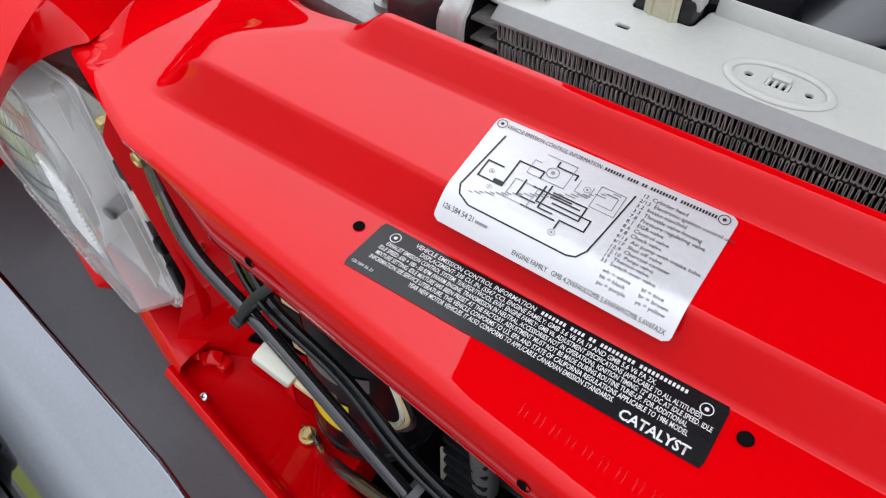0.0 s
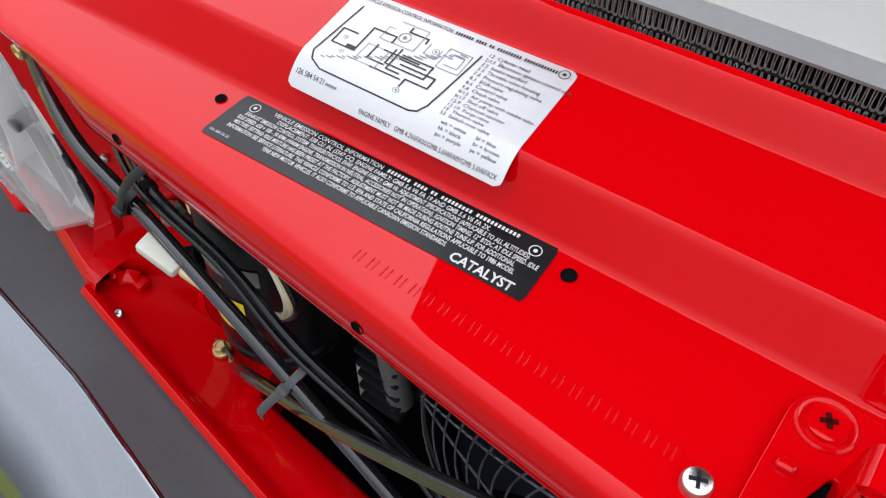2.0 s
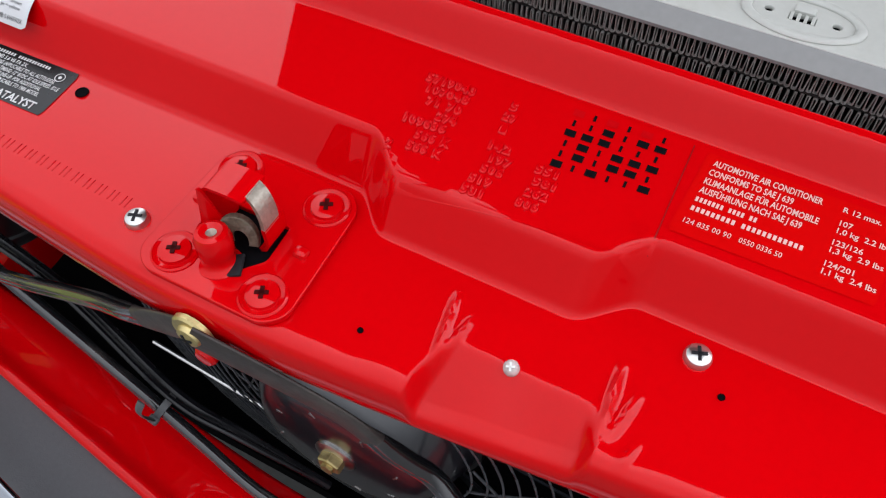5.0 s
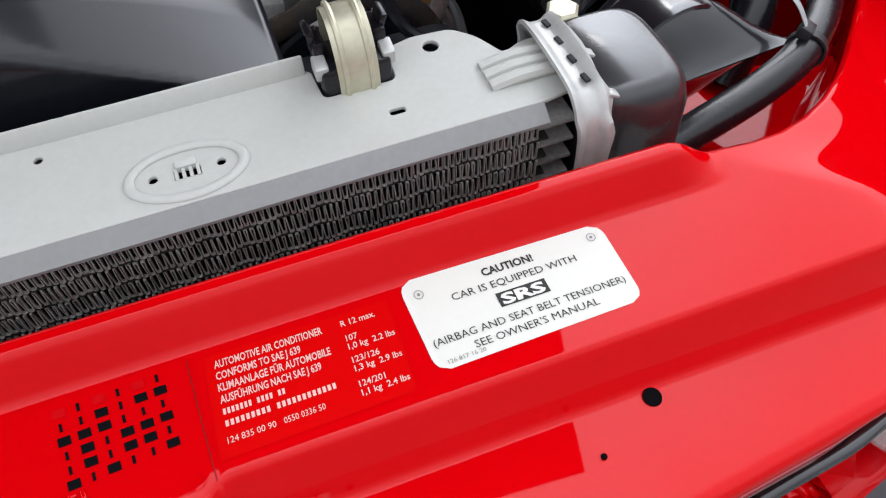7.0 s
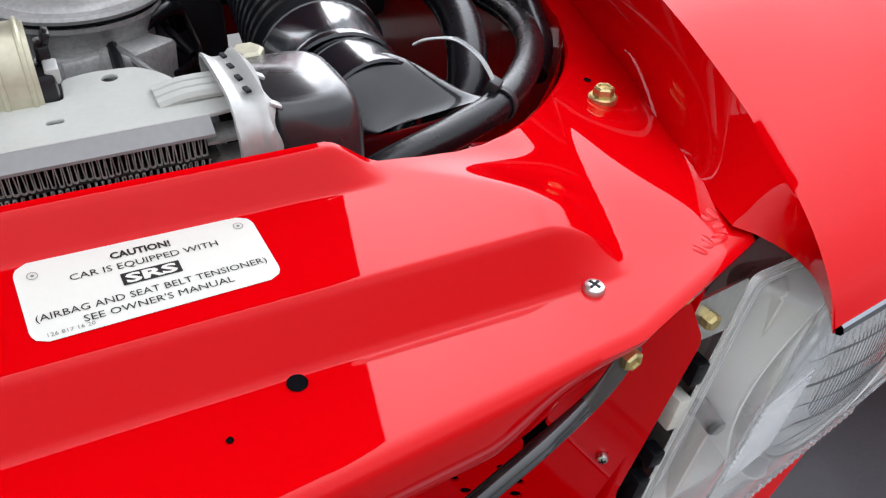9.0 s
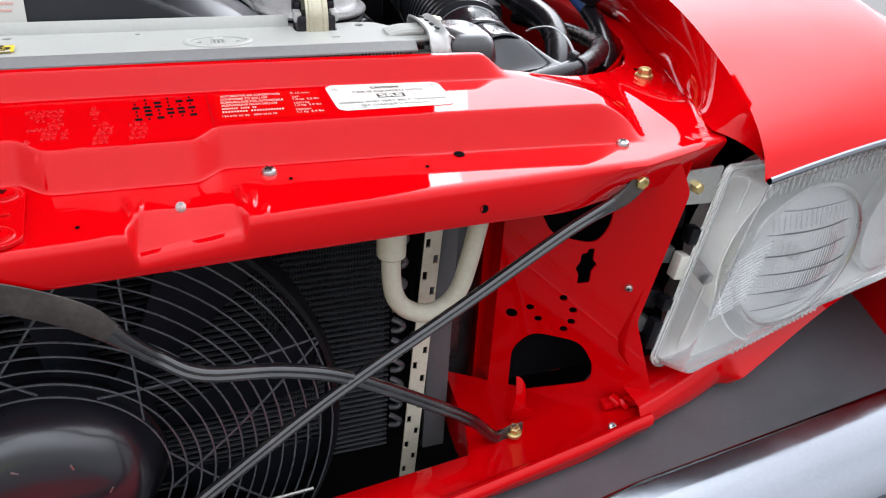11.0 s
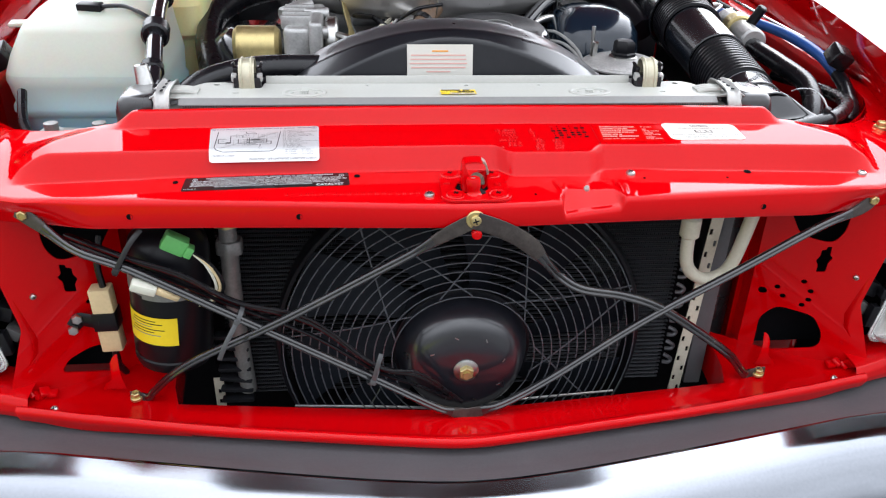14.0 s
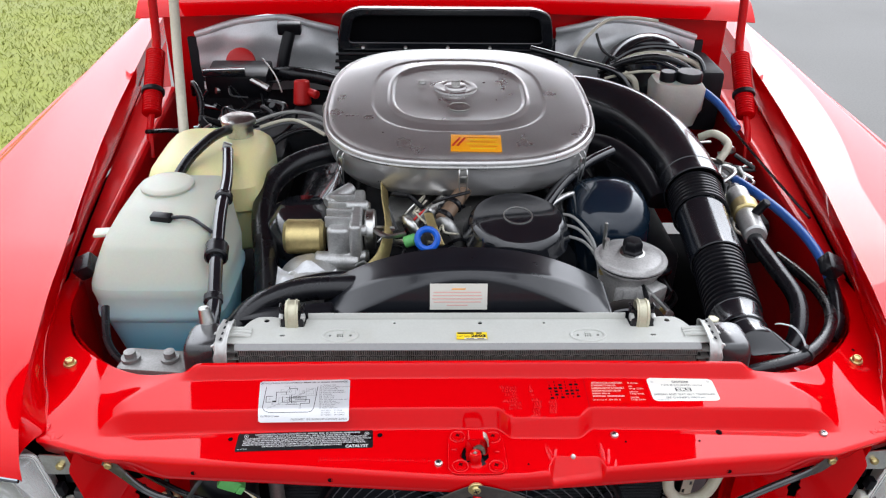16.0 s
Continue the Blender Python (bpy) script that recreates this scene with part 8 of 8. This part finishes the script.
box(bm, (-0.176, 0.548, 0.036), (0.020, 0.140, 0.098), (0, 0, 0), 0.006, 3)
part("cover_plate", bm, CAST, cmpr)
for k in range(6):
    bm = bmesh.new()
    a = radians(60 * k + 20)
    cyl(bm, (-0.196, 0.548 + 0.064 * math.cos(a), 0.038 + 0.044 * math.sin(a)), (-0.158, 0.548 + 0.064 * math.cos(a), 0.038 + 0.044 * math.sin(a)), 0.0095, n=16, bevel=0.002)
    part("bolt_boss", bm, CAST, cmpr)
for k in range(4):
    bm = bmesh.new()
    box(bm, (-0.205, 0.505 + 0.027 * k, 0.080), (0.044, 0.006, 0.020), (0, 0, 0), 0.002)
    part("cooling_rib", bm, CAST, cmpr)
bm = bmesh.new()
cyl(bm, (-0.232, 0.585, 0.072), (-0.190, 0.625, 0.082), 0.013, n=18, bevel=0.003)
part("outlet", bm, CAST, cmpr)
bm = bmesh.new()
cyl(bm, (-0.245, 0.485, 0.018), (-0.170, 0.485, 0.014), 0.015, n=18, bevel=0.003)
part("foot", bm, CAST, cmpr)
bm = bmesh.new()
cyl(bm, (-0.163, 0.54, 0.045), (-0.145, 0.54, 0.045), 0.036, n=28, bevel=0.003)
part("pulley", bm, STEEL, cmpr)
bm = bmesh.new()
tube(bm, [(-0.135, 0.660, 0.070), (-0.130, 0.600, 0.062), (-0.122, 0.530, 0.046), (-0.132, 0.470, 0.030), (-0.150, 0.44, 0.02)], 0.017, 10, flat=0.18, up=(1, 0, 0.4))
part("mounting_bracket", bm, BRASS, cmpr)
bm = bmesh.new()
lathe(bm, [(0.014, 0), (0.014, 0.010), (0, 0.010)], frame_of((-0.160, 0.435, 0.030), (-0.160, 0.30, 0.06)), 30, shape=hex_prof(1))
part("nut", bm, STEEL, cmpr)
alt = thing("alternator", "dark alternator with bright foil lead behind the radiator", "alternator", (-0.25, 0.43, -0.03))
bm = bmesh.new()
cyl(bm, (-0.25, 0.50, -0.035), (-0.25, 0.40, -0.035), 0.062, n=36, bevel=0.01)
part("case", bm, CAST, alt)
bm = bmesh.new()
sheet(bm, lambda u, v: Vector((lerp(-0.30, -0.205, u), lerp(0.40, 0.445, v), 0.030 + 0.012 * math.sin(u * 9) * math.sin(v * 5) - 0.02 * (1 - v))), 12, 8)
part("foil_sleeve", bm, INSUL, alt)
belt = thing("hose_housing", "large black curved plastic housing beside the tank", "housing", (-0.28, 0.62, 0.0))
bm = bmesh.new()
rounded_tank(bm, [(-0.285, 0.61, 0.062, 0.07, -0.10), (-0.285, 0.61, 0.066, 0.075, 0.0), (-0.284, 0.615, 0.060, 0.066, 0.035), (-0.283, 0.62, 0.04, 0.045, 0.048)], e=0.8)
part("shell", bm, BLACK_GLOSS, belt, angle=70)
lift = thing("lifting_eye", "blue painted ring on a pale bracket", "bracket", (-0.055, 0.485, 0.055))
bm = bmesh.new()
lathe(bm, [(0.0165 + 0.0055 * math.cos(a), 0.0055 * math.sin(a)) for a in [i * math.pi / 4 for i in range(9)]], Matrix.Translation((-0.056, 0.478, 0.062)) @ pose(0, 0, 0, 60, 0, 0), 28)
part("ring", bm, BLUE_BRIGHT, lift)
bm = bmesh.new()
tube(bm, [(-0.034, 0.478, 0.050), (-0.046, 0.515, 0.062), (-0.054, 0.560, 0.066)], 0.008, 8, flat=0.25, up=(0, 0.3, 1))
part("arm", bm, BRASS, lift)
grn = thing("small_valve", "small green and teal vacuum valve", "valve", (-0.088, 0.49, 0.05))
bm = bmesh.new()
cyl(bm, (-0.095, 0.495, 0.045), (-0.074, 0.497, 0.052), 0.010, n=16, bevel=0.002)
part("body", bm, GREEN, grn)
tl = thing("teal_sensor", "teal plastic sensor plug with black lead", "sensor", (0.155, 0.695, 0.07))
bm = bmesh.new()
cyl(bm, (0.150, 0.672, 0.060), (0.152, 0.690, 0.094), 0.0105, 0.009, 16, 0.002)
part("plug", bm, TEAL, tl)
bm = bmesh.new()
tube(bm, [(0.150, 0.690, 0.094), (0.12, 0.690, 0.100), (0.08, 0.665, 0.090), (0.03, 0.655, 0.080)], 0.0035, 8)
part("lead", bm, RUBBER, tl)
hose("fuel_rail", [(0.16, 0.62, 0.05), (0.20, 0.67, 0.075), (0.25, 0.72, 0.090), (0.305, 0.765, 0.095)], 0.0105, BLACK_GLOSS, "black metal pipe below the air cleaner", "pipe")
hose("fuel_line", [(0.15, 0.61, 0.04), (0.19, 0.64, 0.055), (0.22, 0.655, 0.055), (0.22, 0.62, 0.04)], 0.006, STEEL, "bright bent fuel line", "pipe")
hose("air_hose", [(0.26, 0.86, 0.07), (0.31, 0.83, 0.075), (0.36, 0.76, 0.06), (0.385, 0.68, 0.03)], 0.022, BLACK_PLASTIC, "black corrugated hose beside the intake duct")

# ---- rear of the bay ----
mc = thing("brake_reservoir", "cloudy plastic brake fluid reservoir with black caps", "reservoir", (0.53, 1.12, 0.05))
bm = bmesh.new()
rounded_tank(bm, [(0.535, 1.13, 0.045, 0.040, 0.015), (0.535, 1.13, 0.052, 0.046, 0.045), (0.533, 1.13, 0.060, 0.050, 0.055), (0.532, 1.13, 0.062, 0.052, 0.105), (0.530, 1.13, 0.054, 0.046, 0.118)], e=0.5)
part("tank", bm, BRAKE_TANK, mc)
for x, r in ((0.555, 0.030), (0.505, 0.018)):
    bm = bmesh.new()
    lathe(bm, [(r, 0), (r, 0.022), (r * 0.9, 0.026), (0, 0.026)], Matrix.Translation((x, 1.12, 0.114)), 32, shape=lambda a: 1 + 0.02 * math.cos(16 * a))
    part("cap", bm, BLACK_PLASTIC, mc)
bm = bmesh.new()
cyl(bm, (0.53, 1.04, -0.01), (0.53, 1.22, 0.0), 0.026, n=24, bevel=0.004)
part("master_cylinder", bm, CAST, mc)
boost = thing("brake_booster", "black round brake booster in the rear corner", "booster", (0.52, 1.30, 0.02))
bm = bmesh.new()
lathe(bm, [(0.125, 0.0), (0.125, 0.03), (0.115, 0.045), (0.105, 0.048), (0.10, 0.06), (0.05, 0.075), (0, 0.078)], frame_of((0.52, 1.37, 0.035), (0.52, 1.2, 0.035)), 48)
part("drum", bm, BLACK_GLOSS, boost)
for k, (z, r) in enumerate(((0.145, 0.10), (0.128, 0.115))):
    bm = bmesh.new()
    tube(bm, [(0.40, 1.26, z - 0.03), (0.46, 1.27, z + 0.002), (0.54, 1.275, z + 0.006), (0.62, 1.27, z - 0.02), (0.64, 1.25, z - 0.06)], 0.006, 8)
    part("wrapped_line", bm, (BLACK_GLOSS, CREAM_PIPE)[k], boost)
# bulkhead vent
vent = thing("bulkhead_vent", "black air intake grille in the bulkhead", "vent", (0, 1.40, 0.15))
bm = bmesh.new()
me = plate([round_poly([(-0.285, -0.045), (0.275, -0.045), (0.262, 0.045), (0.225, 0.058), (-0.235, 0.058), (-0.268, 0.045)], 0.02), round_poly([(-0.262, -0.028), (0.252, -0.028), (0.240, 0.036), (0.215, 0.046), (-0.225, 0.046), (-0.246, 0.036)], 0.016)], 0.03, Matrix.Translation((0, 1.405, 0.150)) @ pose(0, 0, 0, 90, 0, 0), 0.004)
part("surround", me, BLACK_GLOSS, vent)
# near-black flat in place of the shaded vent duct
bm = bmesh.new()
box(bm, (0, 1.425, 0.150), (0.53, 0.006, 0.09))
part("dark_mouth", bm, SHADE_BLACK, vent)
for k in range(3):
    bm = bmesh.new()
    tube(bm, [(-0.29, 1.375 - 0.02 * k, 0.098 - 0.012 * k), (0, 1.370 - 0.02 * k, 0.100 - 0.012 * k), (0.285, 1.375 - 0.02 * k, 0.098 - 0.012 * k)], 0.008, 8, flat=0.5)
    part("sealing_lip", bm, BLACK_GLOSS, vent)
for k in range(5):
    bm = bmesh.new()
    lathe(bm, [(0.005, 0), (0.004, 0.003), (0, 0.004)], frame_of((-0.22 + 0.11 * k, 1.385, 0.112), (-0.22 + 0.11 * k, 1.2, 0.25)), 14)
    part("rivet", bm, STEEL, vent)
for sx in (-1, 1):
    pad = thing("insulation_pad", "crumpled silver heat insulation on the bulkhead", "insulation", (sx * 0.47, 1.43, 0.1), "insulation pads")
    bm = bmesh.new()

    def foil(u, v):
        x = lerp(0.29, 0.66, u)
        z = lerp(-0.02, 0.180 - 0.06 * abs(u - 0.45) ** 1.5 * 2, v)
        return Vector((sx * x, 1.435 - 0.035 * math.sin(u * math.pi) * math.sin(v * 2.6) - 0.006 * math.sin(u * 17 + v * 5) - 0.005 * math.sin(v * 13 - u * 4), z))
    sheet(bm, foil, 40, 26)
    part("foil", bm, INSUL, pad)
    bm = bmesh.new()
    tube(bm, [foil(u / 10, 1.0) for u in range(11)], 0.009, 10, 3)
    part("rolled_edge", bm, INSUL, pad)
rel = thing("relay_box", "black relay box with red cover and wiring", "relay", (-0.52, 1.27, 0.06))
bm = bmesh.new()
box(bm, (-0.52, 1.27, 0.065), (0.15, 0.10, 0.06), (6, 0, 0), 0.006)
part("box", bm, BLACK_PLASTIC, rel)
bm = bmesh.new()
lathe(bm, [(0.038, 0), (0.036, 0.010), (0.028, 0.014), (0, 0.014)], frame_of((-0.53, 1.34, 0.085), (-0.53, 1.19, 0.15)), 30)
part("red_cover", bm, RED_PLASTIC, rel)
bm = bmesh.new()
box(bm, (-0.545, 1.22, 0.10), (0.10, 0.02, 0.016), (0, 0, 6), 0.002)
part("terminal_strip", bm, BLACK_GLOSS, rel)
rg = random.Random(23)
for k in range(16):
    bm = bmesh.new()
    x0, y0 = rg.uniform(-0.58, -0.40), rg.uniform(0.98, 1.25)
    pts = [(x0, y0, rg.uniform(0.0, 0.08))]
    for i in range(3):
        p = pts[-1]
        pts.append((p[0] + rg.uniform(-0.06, 0.07), p[1] + rg.uniform(-0.06, 0.05), max(-0.02, min(0.09, p[2] + rg.uniform(-0.05, 0.04)))))
    tube(bm, pts, rg.choice((0.003, 0.005, 0.008)), 8, 5)
    part("cable", bm, rg.choice((BLACK_PLASTIC, RUBBER, BLACK_GLOSS, STEEL)), rel)
brk = thing("bracket_plug", "black plug on a raised bracket at the bulkhead", "bracket", (-0.395, 1.39, 0.15))
bm = bmesh.new()
box(bm, (-0.405, 1.375, 0.165), (0.06, 0.03, 0.03), (10, 0, 4), 0.005)
part("plug", bm, BLACK_PLASTIC, brk)
bm = bmesh.new()
tube(bm, [(-0.405, 1.37, 0.155), (-0.42, 1.35, 0.10), (-0.43, 1.34, 0.05)], 0.016, 10)
part("stem", bm, BLACK_PLASTIC, brk)
rc = thing("red_terminal_cap", "red plastic terminal cap on the jump post", "cap", (-0.357, 1.20, 0.07))
bm = bmesh.new()
cyl(bm, (-0.357, 1.185, 0.030), (-0.357, 1.20, 0.088), 0.022, 0.019, 18, 0.004)
part("cap", bm, RED_PLASTIC, rc)
bm = bmesh.new()
cyl(bm, (-0.340, 1.19, 0.062), (-0.318, 1.17, 0.060), 0.010, n=14, bevel=0.002)
part("side_spout", bm, RED_PLASTIC, rc)
hose("bulkhead_hose", [(-0.46, 1.33, 0.055), (-0.40, 1.30, 0.07), (-0.33, 1.29, 0.065), (-0.28, 1.27, 0.06)], 0.018, RUBBER, "black hose along the bulkhead")
cov = thing("dark_equipment", "dark equipment housings and an added dark filler low behind the engine", "housing", (-0.42, 1.1, -0.05))
# the box at x 0.655 is only added to darken the gap by the rail
for x, y, z, a, b, c in ((-0.47, 1.10, -0.06, 0.20, 0.30, 0.12), (0.655, 1.33, 0.02, 0.07, 0.18, 0.16), (-0.33, 1.12, -0.02, 0.10, 0.16, 0.10), (0.42, 1.05, -0.06, 0.16, 0.30, 0.10), (0.58, 0.85, -0.08, 0.10, 0.30, 0.10), (0.36, 0.72, -0.09, 0.12, 0.24, 0.10), (-0.25, 0.34, -0.08, 0.20, 0.10, 0.12), (0.20, 0.33, -0.08, 0.28, 0.08, 0.12)):
    bm = bmesh.new()
    box(bm, (x, y, z), (a, b, c), bevel=0.015)
    part("housing", bm, BLACK_MATT, cov)
rg = random.Random(31)
lines = thing("brake_lines", "tangle of thin pipes and hoses beside the intake duct", "pipe", (0.54, 0.85, 0.03))
for k in range(14):
    bm = bmesh.new()
    x0, y0 = rg.uniform(0.50, 0.60), rg.uniform(0.70, 0.98)
    pts = [(x0, y0, rg.uniform(0.0, 0.05))]
    for i in range(3):
        p = pts[-1]
        pts.append((min(0.63, p[0] + rg.uniform(-0.05, 0.05)), p[1] + rg.uniform(-0.07, 0.06), max(-0.03, min(0.06, p[2] + rg.uniform(-0.03, 0.03)))))
    tube(bm, pts, rg.choice((0.003, 0.005, 0.009)), 8, 5)
    part("line", bm, rg.choice((BLACK_PLASTIC, RUBBER, STEEL, CREAM_PIPE, CAST)), lines)

# ---- bonnet hinges, springs and stay ----
for sx in (-1, 1):
    hg = thing("spring_strut", "red painted bonnet coil spring strut with rubber collar", "strut", (sx * 0.68, 1.1, 0.1), "bonnet struts")
    a, b = Vector((sx * 0.672, 1.035, 0.062)), Vector((sx * 0.682, 1.165, 0.165))
    L = (b - a).length
    bm = bmesh.new()
    prof = [(0, 0), (0.018, 0)]
    for i in range(26):
        prof += [(0.0195, L * (i + 0.15) / 26), (0.0215, L * (i + 0.5) / 26), (0.0195, L * (i + 0.85) / 26)]
    prof += [(0.018, L), (0, L)]
    lathe(bm, prof, frame_of(a, b), 24)
    part("spring_tube", bm, RED_DARK, hg)
    bm = bmesh.new()
    m = a.lerp(b, 0.32)
    cyl(bm, m, m + (b - a).normalized() * 0.012, 0.0255, n=24, bevel=0.002)
    part("collar", bm, BLACK_PLASTIC, hg)
    bm = bmesh.new()
    tube(bm, [b, b + Vector((0, 0.02, 0.03)), b + Vector((sx * 0.004, 0.05, 0.12)), b + Vector((sx * 0.008, 0.10, 0.26))], 0.010, 10)
    part("upper_arm", bm, RED_DARK, hg)
    bm = bmesh.new()
    tube(bm, [a, a + Vector((0, -0.03, -0.03)), a + Vector((sx * -0.004, -0.06, -0.08))], 0.008, 10, flat=0.6)
    part("lower_arm", bm, RED_DARK, hg)
    cp = solo("rail_buffer", box(bmesh.new(), (sx * 0.590, 0.405, 0.055), (0.030, 0.034, 0.026), (20, sx * 25, 0), 0.004), RUBBER, "black rubber bonnet buffer on the rail", "buffer", (sx * 0.59, 0.405, 0.05), "rail buffers")
st = thing("bonnet_stay", "pale yellow metal stay rod beside the tank", "rod", (-0.62, 1.1, 0.1))
bm = bmesh.new()
tube(bm, [(-0.575, 0.93, 0.03), (-0.60, 1.04, 0.12), (-0.615, 1.12, 0.22), (-0.62, 1.18, 0.36)], 0.011, 10)
part("rod", bm, CREAM_PIPE, st)
bm = bmesh.new()
tube(bm, [(0.62, 1.02, 0.06), (0.632, 0.80, 0.045), (0.642, 0.60, 0.036)], 0.0028, 8)
solo("release_rod", bm, BLACK_GLOSS, "thin black rod along the rail", "rod", (0.625, 0.8, 0.065))
# metal bracket low in the left front corner
cbk = thing("corner_bracket", "grubby metal bracket in the front corner of the bay", "bracket", (-0.44, 0.21, 0.0))
bm = bmesh.new()
box(bm, (-0.44, 0.232, 0.0), (0.10, 0.05, 0.016), (0, 0, -6), 0.005)
part("plate", bm, OIL_GREY, cbk)
for x in (-0.475, -0.42):
    bm = bmesh.new()
    lathe(bm, [(0.013, 0.008), (0.013, 0.013), (0.008, 0.013), (0.008, 0.022), (0, 0.023)], Matrix.Translation((x, 0.232, 0.0)), 24)
    part("stud", bm, OIL_GREY, cbk)
bm = bmesh.new()
tube(bm, [(-0.540, 0.33, 0.03), (-0.525, 0.28, 0.0), (-0.49, 0.25, -0.02), (-0.45, 0.24, -0.03)], 0.006, 8)
part("cable", bm, RUBBER, cbk)

# ---- leads and lines between the reservoir and the duct ----
rq = random.Random(31)
for k in range(11):
    x0, y0 = rq.uniform(0.31, 0.36), rq.uniform(0.30, 0.52)
    pts = [(x0, y0, rq.uniform(-0.08, -0.02))]
    for i in range(3):
        p = pts[-1]
        pts.append((min(0.375, max(0.30, p[0] + rq.uniform(-0.03, 0.03))), p[1] + rq.uniform(0.02, 0.07), min(0.0, p[2] + rq.uniform(-0.02, 0.03))))
    hose("engine_lead", pts, rq.choice((0.003, 0.004, 0.006)), rq.choice((RUBBER, BLACK_PLASTIC, TIE, OIL_GREY, RED_PLASTIC, CREAM_PIPE)), "thin lead among the engine parts beside the duct", "cable", 8)
bkt = thing("pump_bracket", "dusty grey cast bracket below the steering reservoir", "bracket", (0.30, 0.42, -0.09))
for c, sz, rt in (((0.295, 0.420, -0.085), (0.09, 0.05, 0.07), (0, 12, 10)), ((0.345, 0.445, -0.10), (0.05, 0.06, 0.05), (0, -20, 0)), ((0.20, 0.44, -0.10), (0.08, 0.06, 0.06), (10, 0, -15))):
    bm = bmesh.new()
    box(bm, c, sz, rt, 0.010, 3)
    part("casting", bm, OIL_GREY, bkt)
for k in range(3):
    bm = bmesh.new()
    cyl(bm, (0.27 + 0.03 * k, 0.398, -0.075 - 0.01 * k), (0.27 + 0.03 * k, 0.385, -0.075 - 0.01 * k), 0.009, n=18, bevel=0.002)
    part("bolt_head", bm, BRASS if k == 1 else STEEL, bkt)

# ---- lines at the bulkhead and round the air cleaner ----
# by the brake reservoir
for pts, r, m, lab in (
        ([(0.20, 1.26, 0.150), (0.30, 1.23, 0.132), (0.40, 1.20, 0.112), (0.44, 1.18, 0.070)], 0.0075, BLACK_GLOSS, "black hose along the bulkhead"),
        ([(0.38, 1.24, 0.100), (0.43, 1.22, 0.132), (0.50, 1.21, 0.146), (0.57, 1.20, 0.125), (0.61, 1.19, 0.08)], 0.0080, RUBBER, "black hose looped over the brake reservoir"),
        ([(0.37, 1.25, 0.095), (0.43, 1.235, 0.120), (0.50, 1.225, 0.132), (0.56, 1.21, 0.110)], 0.0060, BLACK_GLOSS, "black hose looped over the brake reservoir"),
        ([(0.38, 1.215, 0.090), (0.44, 1.20, 0.110), (0.50, 1.195, 0.114), (0.545, 1.19, 0.095)], 0.0035, CREAM_PIPE, "cream vacuum line beside the brake reservoir"),
        ([(0.30, 1.26, 0.105), (0.33, 1.27, 0.165), (0.39, 1.31, 0.205), (0.46, 1.34, 0.205), (0.53, 1.35, 0.195)], 0.0042, CREAM_PIPE, "pale cable arched over the silver insulation"),
        ([(0.36, 1.27, 0.185), (0.375, 1.25, 0.150), (0.41, 1.24, 0.130)], 0.0035, RUBBER, "thin black cable on the silver insulation"),
        ([(0.425, 1.21, 0.105), (0.450, 1.20, 0.088), (0.458, 1.19, 0.045)], 0.0085, CREAM_PIPE, "cream elbow hose beside the intake duct")):
    hose("engine_line", pts, r, m, lab, "hose", 10)
# behind the tank and the relay box
for pts, r, m, lab in (
        ([(-0.425, 0.93, 0.085), (-0.36, 0.96, 0.097), (-0.30, 0.97, 0.088), (-0.255, 0.95, 0.070)], 0.0038, PALE_LEAD, "pale grey vacuum line behind the tank"),
        ([(-0.420, 0.92, 0.072), (-0.35, 0.95, 0.080), (-0.30, 0.96, 0.078), (-0.255, 0.94, 0.064)], 0.0038, PALE_LEAD, "pale grey vacuum line behind the tank"),
        ([(-0.40, 0.90, 0.030), (-0.36, 0.93, 0.055), (-0.31, 0.95, 0.062), (-0.26, 0.95, 0.05)], 0.0050, RUBBER, "thin black hose behind the tank"),
        ([(-0.62, 1.20, 0.05), (-0.60, 1.14, 0.10), (-0.575, 1.10, 0.07), (-0.57, 1.04, 0.02)], 0.0060, RUBBER, "black lead beside the stay rod"),
        ([(-0.45, 1.22, 0.135), (-0.42, 1.20, 0.10), (-0.405, 1.19, 0.06)], 0.0020, STEEL, "thin bright wire at the relay box")):
    hose("engine_line", pts, r, m, lab, "hose", 10)
# under the air cleaner and beside the rail
for pts, r, m, lab in (
        ([(-0.053, 0.575, 0.070), (-0.070, 0.57, 0.050), (-0.086, 0.565, 0.026)], 0.0022, PALE_LEAD, "thin pale wire under the air cleaner"),
        ([(-0.060, 0.580, 0.062), (-0.078, 0.572, 0.048), (-0.098, 0.565, 0.020)], 0.0022, RED_PLASTIC, "thin red wire under the air cleaner"),
        ([(-0.045, 0.60, 0.066), (-0.02, 0.585, 0.084), (0.02, 0.60, 0.088)], 0.0030, RUBBER, "thin black wire under the air cleaner"),
        ([(0.535, 0.93, 0.055), (0.56, 0.915, 0.070), (0.582, 0.885, 0.058), (0.562, 0.865, 0.030)], 0.0085, CREAM_PIPE, "cream elbow hose beside the rail")):
    hose("engine_line", pts, r, m, lab, "hose", 10)
cn = thing("hose_connector", "brown plastic connector with black rings under the air cleaner", "connector", (-0.01, 0.60, 0.07))
a, b = Vector((-0.030, 0.575, 0.044)), Vector((0.014, 0.640, 0.076))
bm = bmesh.new()
cyl(bm, a, b, 0.014, n=20, bevel=0.002)
part("body", bm, mat("brown_plastic", (0.20, 0.13, 0.085), 0.45, var=0.2, scale=60), cn)
for t in (0.05, 0.42):
    bm = bmesh.new()
    p = a.lerp(b, t)
    cyl(bm, p, p + (b - a).normalized() * 0.010, 0.0175, n=20, bevel=0.002)
    part("ring", bm, RUBBER, cn)
